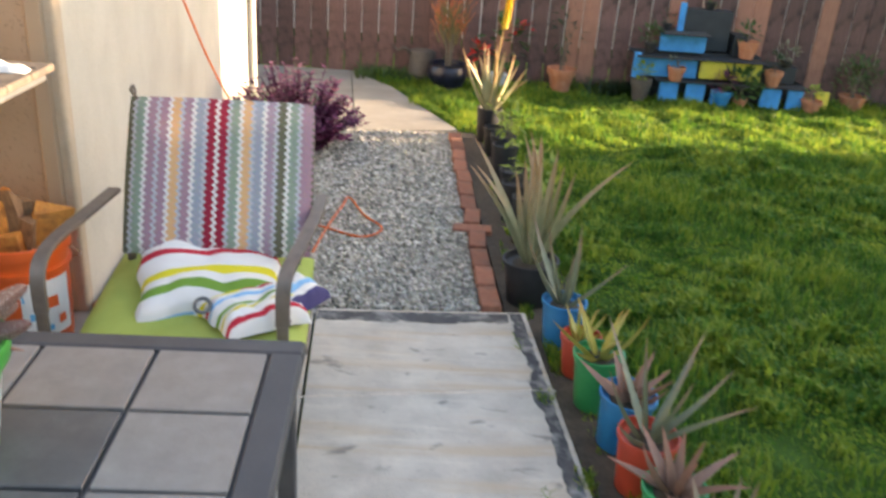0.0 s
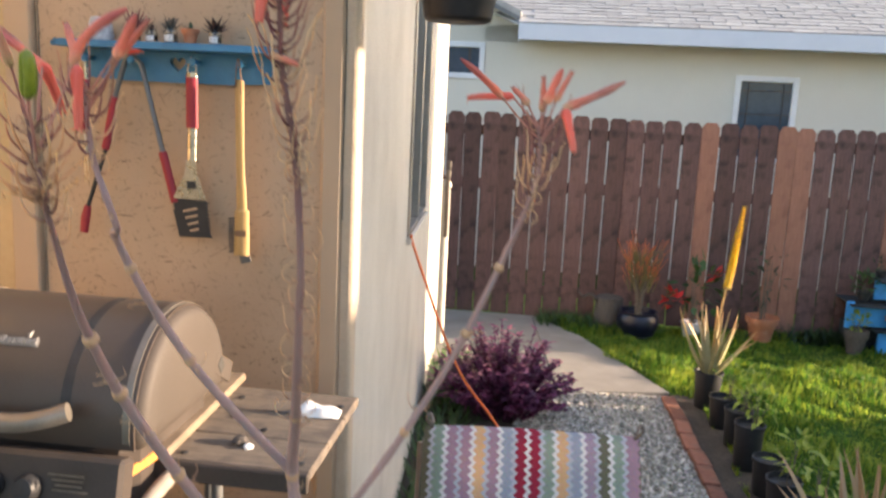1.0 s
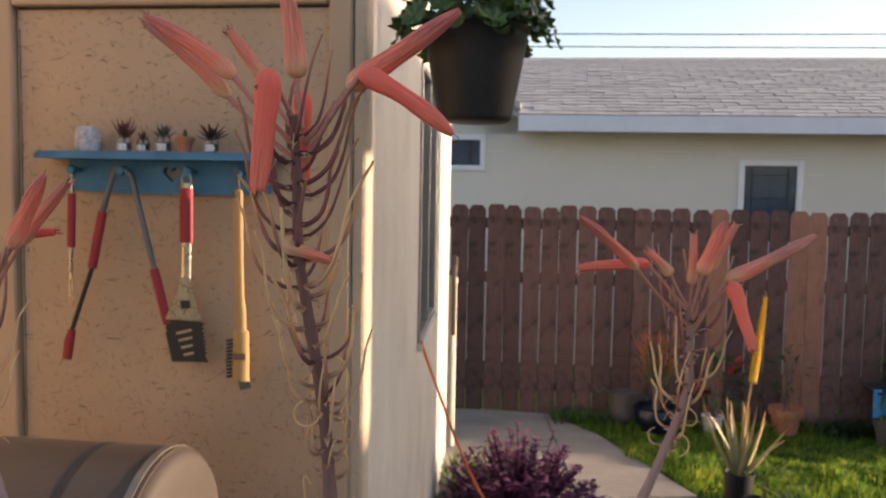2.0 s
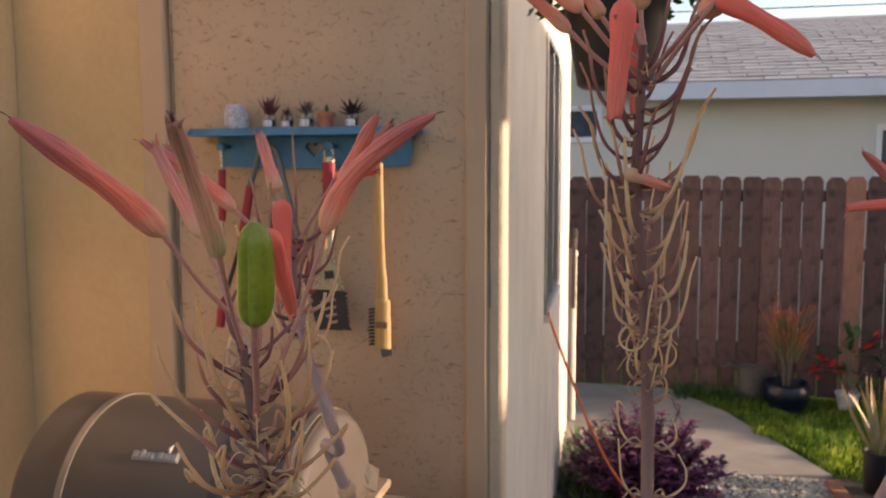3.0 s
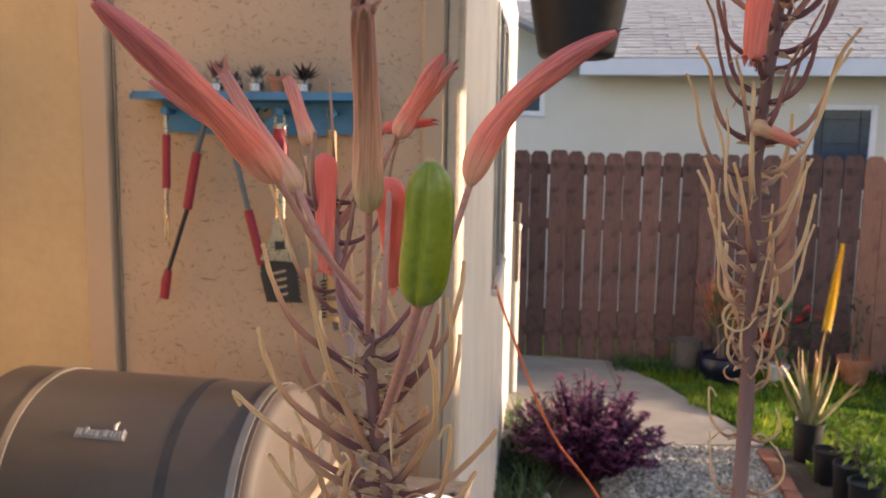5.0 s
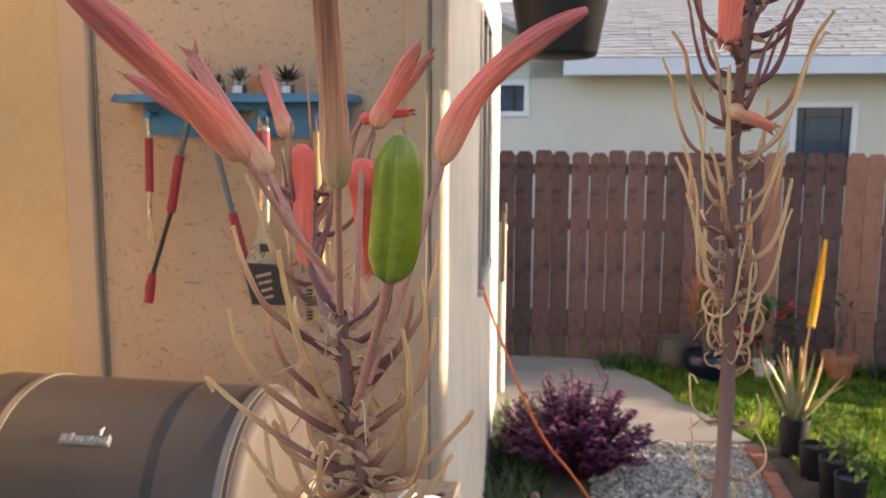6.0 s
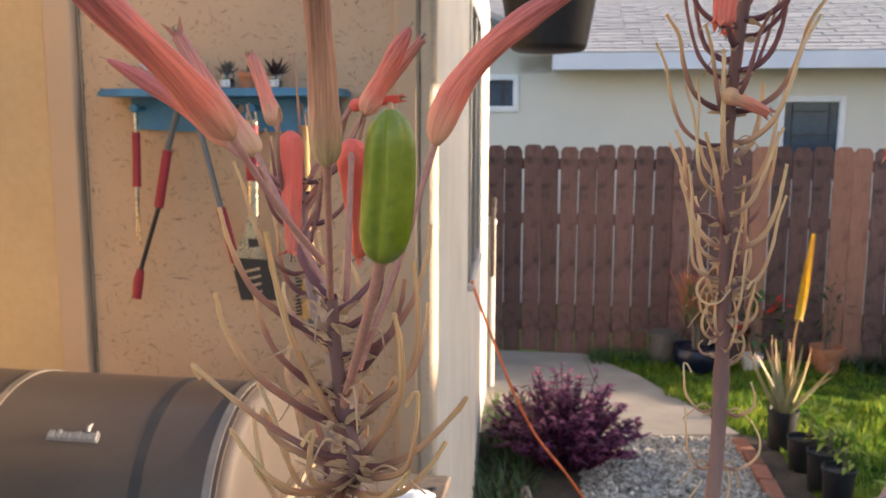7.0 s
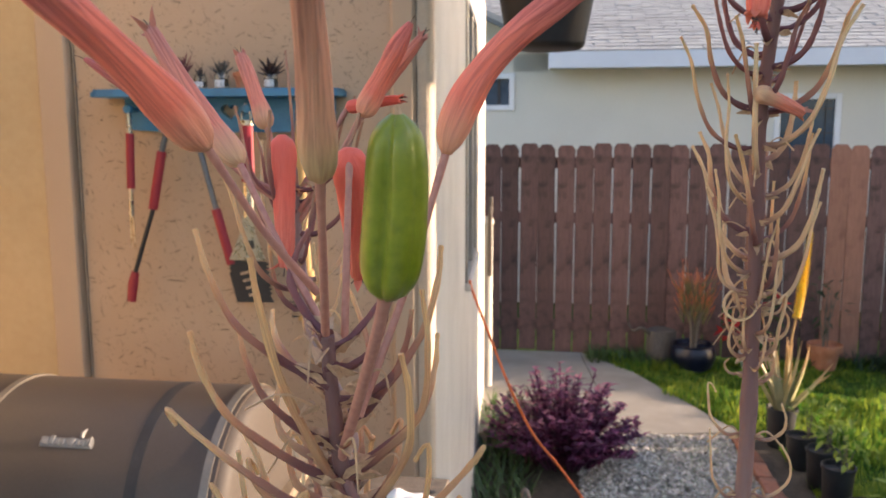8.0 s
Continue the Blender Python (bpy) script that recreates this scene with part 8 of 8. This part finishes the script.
dried(-0.87, (0.23, -0.49), (0.99, 0.28, 0.47), M_AGED)
dried(0.44, (-0.61, 1.35), (-1.07, 2.34, 2.17))
dried(2.14, (-1.62, 2.54), (-1.48, 3.13, 1.32), M_PEDICEL)
dried(-0.33, (-0.69, -0.03), (-0.73, 0.31, 1.21), M_AGED)
dried(-0.49, (-1.65, -0.46), (-1.87, 0.05, 1.68), M_AGED)
dried(-0.66, (-0.26, -0.24), (-0.17, 0.25, 1.64), M_AGED)
dried(0.10, (-1.90, 0.20), (-2.09, 0.69, 2.11), M_AGED)
dried(1.77, (-0.43, 2.18), (-0.11, 2.63, 1.90), M_PEDICEL)
dried(1.55, (-0.39, 1.91), (-0.20, 2.49, -0.55), M_PEDICEL)
dried(-1.25, (-1.53, -0.90), (-2.05, -0.43, -0.55), M_AGED)
dried(-1.31, (-0.31, -0.96), (0.15, -0.43, -0.75), M_AGED)
dried(-1.60, (-1.88, -1.13), (-2.69, -0.26, 0.45), M_AGED)
dried(-1.72, (-0.02, -1.25), (0.67, -0.55, 0.70), M_AGED)
dried(-1.02, (0.10, -0.58), (0.30, 0.62, -0.35), M_AGED)
dried(-1.10, (-1.30, -0.72), (-1.22, 0.10, -0.60), M_AGED)
dried(1.05, (-0.22, 1.30), (0.02, 2.05, 0.90))
dried(-1.45, (-1.10, -1.20), (-1.75, -1.05, -0.80), M_AGED)
rr = random.Random(44)
for k in range(16):
    u = -2.3 + 0.28 * k
    a = k * 2.4
    o = VR * math.cos(a) + VD * math.sin(a)
    p = axis_at(b1, A1[2] + u / 100)
    scale_leaf(p + o * 0.002, o, 340 + k)
    e = p + o * rr.uniform(0.008, 0.014) + Vector((0, 0, rr.uniform(-0.005, 0.001)))
    part("thread", Mesh().tube(curve_points([p + o * 0.003, p + o * 0.007 + Vector((0, 0, 0.002)), e], 5), [0.00025 - 0.000012 * i for i in range(11)], 4), M_DRY, aloe)


def swept(pts, swirl):
    """The stem's points, drawn aside more and more towards the tip."""
    return [p + swirl * (i / (len(pts) - 1)) ** 1.5 for i, p in enumerate(pts)]


def dressed(line, anchor, u0, u1, n, seed, young, ln0, ln1, hooks=0.5, old=0.42):
    """Dried stems in a spiral from height u0 to u1 over the anchor; above young they are still mauve, below old they curl."""
    r = random.Random(seed)
    for k in range(n):
        s = k / (n - 1)
        u = anchor[2] + (u0 + (u1 - u0) * s) / 100 + r.uniform(-0.0012, 0.0012)
        p = axis_at(line, u)
        a = k * 2.39996 + r.uniform(-0.3, 0.3)
        o = VR * math.cos(a) + VD * math.sin(a) * 0.8
        L = (ln0 + (ln1 - ln0) * s) / 100 * r.uniform(0.75, 1.2)
        up = Vector((0, 0, 1))
        rad = 0.00082 * r.uniform(0.8, 1.15)
        swirl = (VR * -math.sin(a) + VD * math.cos(a)) * (L * r.uniform(-0.4, 0.4)) + up * (L * r.uniform(-0.08, 0.2))
        if s > old:
            w = r.uniform(0.70, 0.98)
            pts = [p, p + o * L * 0.30 * w + up * L * 0.02, p + o * L * 0.62 * w + up * L * 0.22, p + o * L * 0.80 * w + up * L * 0.60, p + o * L * 0.88 * w + up * L * 0.98, p + o * L * r.uniform(0.90, 1.08) * w + up * L * 1.24]
            bract(anchor, swept(pts, swirl), rad, M_PEDICEL if s > young else M_OLD if r.random() < 0.6 else M_BRACT)
        elif r.random() < 0.5:
            # a stem that has dried into a thin curl
            turn, cr = r.uniform(2.6, 4.6), L * r.uniform(0.12, 0.22)
            c = p + o * (L * 0.26 + cr * 0.3) + up * cr * 0.8
            way = -1 if r.random() < 0.3 else 1
            pts = [p, p + o * L * 0.16 - up * L * 0.02] + [c + (o * math.sin(q) - up * math.cos(q) * way) * cr * (1 + 0.08 * q) for q in (turn * k2 / 6 for k2 in range(7))]
            bract(anchor, swept(pts, swirl * 0.6), rad * 0.62, M_OLD)
        elif r.random() < hooks:
            pts = [p, p + o * L * 0.30 - up * L * 0.02, p + o * L * 0.48 + up * L * 0.16, p + o * L * 0.50 + up * L * 0.42, p + o * L * 0.40 + up * L * 0.66, p + o * L * 0.24 + up * L * 0.72]
            bract(anchor, swept(pts, swirl * 0.6), rad * 0.68, M_OLD)
        else:
            pts = [p, p + o * L * 0.26 + up * L * 0.02, p + o * L * 0.46 + up * L * 0.20, p + o * L * 0.52 + up * L * 0.62, p + o * L * r.uniform(0.46, 0.62) + up * L * 1.0, p + o * L * r.uniform(0.44, 0.80) + up * L * 1.24]
            bract(anchor, swept(pts, swirl * 0.6), rad * 0.8, M_OLD, 0.0006 if r.random() < 0.4 else 0.0)
        scale_leaf(p + o * 0.0015, o, seed * 50 + k)
        if k % 3 == 0:
            e = p + o * 0.010 + up * r.uniform(-0.004, 0.002)
            part("thread", Mesh().tube(curve_points([p + o * 0.002, p + o * 0.006 + up * 0.002, e], 4), 0.00022, 4), M_DRY, aloe)


def node_pair(line, z, k):
    """Two thin dried stems that leave one node of the bare stalk and curl upwards."""
    r = random.Random(300 + k)
    p, up = axis_at(line, z), Vector((0, 0, 1))
    a = 0.5 * (k % 3 - 1) + r.uniform(-0.2, 0.2)
    for turn in (0.0, math.pi):
        o = VR * math.cos(a + turn) + VD * math.sin(a + turn)
        w, h = r.uniform(0.007, 0.014), r.uniform(0.009, 0.018)
        inward = r.uniform(-0.1, 0.75)
        pts = [p + o * 0.0015, p + o * w * 0.55 - up * 0.0008, p + o * w * 0.95 + up * h * 0.25, p + o * w * (1.05 - 0.2 * inward) + up * h * 0.65, p + o * w * (1.1 - inward) + up * h]
        bract(A2, pts, 0.00055 * r.uniform(0.85, 1.15), M_OLD, 0.0007 if r.random() < 0.4 else 0.0)
        scale_leaf(p + o * 0.0015, o, 900 + 7 * k + int(turn), 0.8)
        e = p + o * r.uniform(0.006, 0.011) - up * r.uniform(0.001, 0.007)
        part("thread", Mesh().tube(curve_points([p + o * 0.002, p + o * 0.005 + up * 0.0015, e], 4), 0.0003, 4), M_DRY, aloe)


dressed(mp, A2, -0.2, 8.3, 38, 7, 0.62, 2.0, 1.95, 0.5, -1.0)
dressed(mp, A2, -2.3, 0.2, 18, 8, 2.0, 1.5, 1.7, 0.6, 2.0)
for k in range(9):
    node_pair(mp, 1.814 - 0.018 * k, k)
dressed(b1, A1, -4.0, -1.8, 8, 21, 2.0, 1.3, 1.6)
dressed(bb, A1B, -1.2, 3.6, 20, 9, 0.5, 1.9, 2.3, 0.5, 0.15)
dressed(b3, A3, -1.5, 4.8, 26, 13, 0.55, 1.9, 2.3, 0.2, 0.2)
for p in (axis_at(bb, 1.81), axis_at(bb, 1.745), axis_at(bb, 1.695), axis_at(b3, 1.72), axis_at(b3, 1.66), axis_at(mp, 1.70), axis_at(mp, 1.66), axis_at(mp, 1.62), axis_at(b1, 1.68), axis_at(b1, 1.72), axis_at(b1, 1.63), axis_at(mp, 1.45), axis_at(mp, 1.52), axis_at(mp, 1.59)):
    for k in range(rr.choice((2, 3, 3))):
        a = rr.uniform(0, 6.28)
        o = VR * math.cos(a) + VD * math.sin(a)
        ln, z1, z2 = rr.uniform(0.004, 0.011), rr.uniform(-0.4, 0.5), rr.uniform(-0.5, 1.1)
        tp = curve_points([p + o * 0.002, p + o * (0.003 + ln * 0.5) + Vector((0, 0, ln * z1)), p + o * (0.003 + ln) + Vector((0, 0, ln * z2)), p + o * (0.003 + ln * rr.uniform(0.6, 1.5)) + Vector((0, 0, ln * z2 * 1.8))], 5)
        part("thread", Mesh().tube(tp, [0.00045 - 0.00002 * i for i in range(len(tp))], 5), M_DRY, aloe)
        scale_leaf(p + o * 0.0022, o, rr.randint(0, 9999))



def node_ring(line, radii, z):
    """The worn collar that an old scale leaves round the stalk."""
    i = min(range(1, len(line) - 1), key=lambda k: abs(line[k].z - z))
    p, w, r = axis_at(line, z), (line[i + 1] - line[i - 1]).normalized(), radii[i] if i % 9 != 4 else radii[i - 1]
    pts = [p + w * d for d in (-0.0030, -0.0022, -0.0006, 0.0012, 0.0026)]
    part("node_ring", Mesh().tube(pts, [r * 0.98, r + 0.0006, r + 0.0009, r + 0.0004, r * 0.98], 14, True, 1.0, 3, 0.05), M_DRY, aloe, "tan papery collar", True)


for z in (1.52, 1.60, 1.67):
    node_ring(mp, stalk_rad(mp), z)
for line, r0, r1, heights in ((b1, 0.0041, 0.0030, (1.64, 1.71, 1.75)), (bb, 0.0036, 0.0026, (1.70, 1.77)), (b3, 0.0032, 0.0024, (1.64, 1.72, 1.77))):
    for z in heights:
        node_ring(line, taper(line, r0, r1), z)

# top of the tall stalk
flower(A2, (-1.72, 9.76), (-4.32, 11.46), -0.06, 0.06, M_CORAL, 0.00244, (0.05, 7.82), False, 0.31, 0.09)
flower(A2, (-2.05, 9.28), (-4.54, 11.38), 0.69, 0.05, M_FADED, 0.00202, (0.02, 7.50), True, 1.15, 0.10)
flower(A2, (-0.65, 9.92), (-0.89, 6.66), -0.82, 0.02, M_CORAL_RED, 0.00344, (-0.06, 8.55), True, -0.98, 0.11)
flower(A2, (1.77, 9.82), (4.30, 8.24), -0.96, 0.1, M_CORAL_RED, 0.00275, (0.18, 7.49), False, -1.32, 0.08)
flower(A2, (1.42, 9.50), (4.44, 11.54), -0.50, -0.02, M_CORAL, 0.00310, (0.18, 7.98), False, -0.93, 0.08)
flower(A2, (-0.06, 9.81), (-0.41, 12.36), 0.31, 0.03, M_FADED, 0.00310, (0.05, 8.79), True, 0.36, 0.09)
flower(A2, (-1.09, 9.73), (-2.16, 11.23), 1.06, 0.04, M_FADED, 0.00220, (0.05, 8.23), True, 1.21, 0.09)
flower(A2, (-0.08, 9.58), (-0.01, 6.72), 1.32, 0.02, M_CORAL_RED, 0.00257, (0.10, 8.39), True, 1.31, 0.09)
flower(A2, (-0.43, 5.13), (0.86, 4.67), 0.06, 0.02, M_FADED, 0.00199, None, True, 0.59)
# branch behind the pod
flower(A1B, (-3.64, 4.32), (-7.10, 6.83), 0.51, 0.08, M_CORAL, 0.00269, (-1.37, 2.66), False, 0.40, 0.19)
flower(A1B, (-4.10, 4.45), (-6.69, 6.64), 1.19, 0.05, M_WITHERED, 0.00185, (-1.36, 2.96), True, 1.75, 0.19)
flower(A1B, (-2.39, 4.93), (-3.33, 7.11), 1.55, 0.03, M_FADED, 0.00281, (-1.39, 3.26), True, 2.49, 0.20)
flower(A1B, (0.60, 5.24), (1.94, 7.61), -0.49, 0.02, M_CORAL, 0.00301, (-1.26, 2.66), False, -0.98, 0.18)
flower(A1B, (0.50, 5.32), (2.21, 7.39), 0.33, 0.02, M_FADED, 0.00233, (-1.27, 2.36), True, 0.09, 0.18)
flower(A1B, (0.01, 5.49), (1.53, 5.73), 0.81, 0.04, M_CORAL_RED, 0.00179, (-1.29, 3.06), True, 0.59, 0.18)
flower(A1B, (-1.54, 4.77), (-1.54, 1.21), -0.59, 0.01, M_CORAL_RED, 0.00345, (-1.34, 3.46), True, -0.69, 0.19)
# branch over the lawn
flower(A3, (-2.72, 6.83), (-5.62, 9.07), -1.43, 0.04, M_CORAL, 0.00255, (-0.04, 4.24), False, -3.55, 0.01)
flower(A3, (-1.85, 6.91), (-4.99, 6.68), -0.14, 0.05, M_CORAL_RED, 0.00264, (-0.02, 4.81), True, -0.30, 0.00)
flower(A3, (-0.78, 6.40), (-1.85, 7.46), 0.11, 0.06, M_FADED, 0.00248, (-0.02, 5.01), True, 0.26, 0.00)
flower(A3, (0.12, 6.00), (0.12, 8.29), -0.02, 0.02, M_FADED, 0.00227, (0.05, 5.01), True, -0.02, -0.01)
flower(A3, (0.32, 6.51), (1.23, 8.89), -0.65, 0.03, M_CORAL, 0.00315, (0.08, 4.43), False, -0.78, -0.01)
flower(A3, (1.05, 6.70), (2.05, 8.76), 0.25, 0.02, M_FADED, 0.00228, (0.09, 4.05), True, 0.11, -0.01)
flower(A3, (1.50, 6.29), (5.75, 8.28), -0.41, -0.04, M_FADED, 0.00322, (0.11, 3.66), False, 0.40, -0.02)
flower(A3, (1.58, 6.24), (2.16, 3.50), -0.83, 0.05, M_CORAL_RED, 0.00328, (0.10, 4.05), True, -2.12, -0.01)
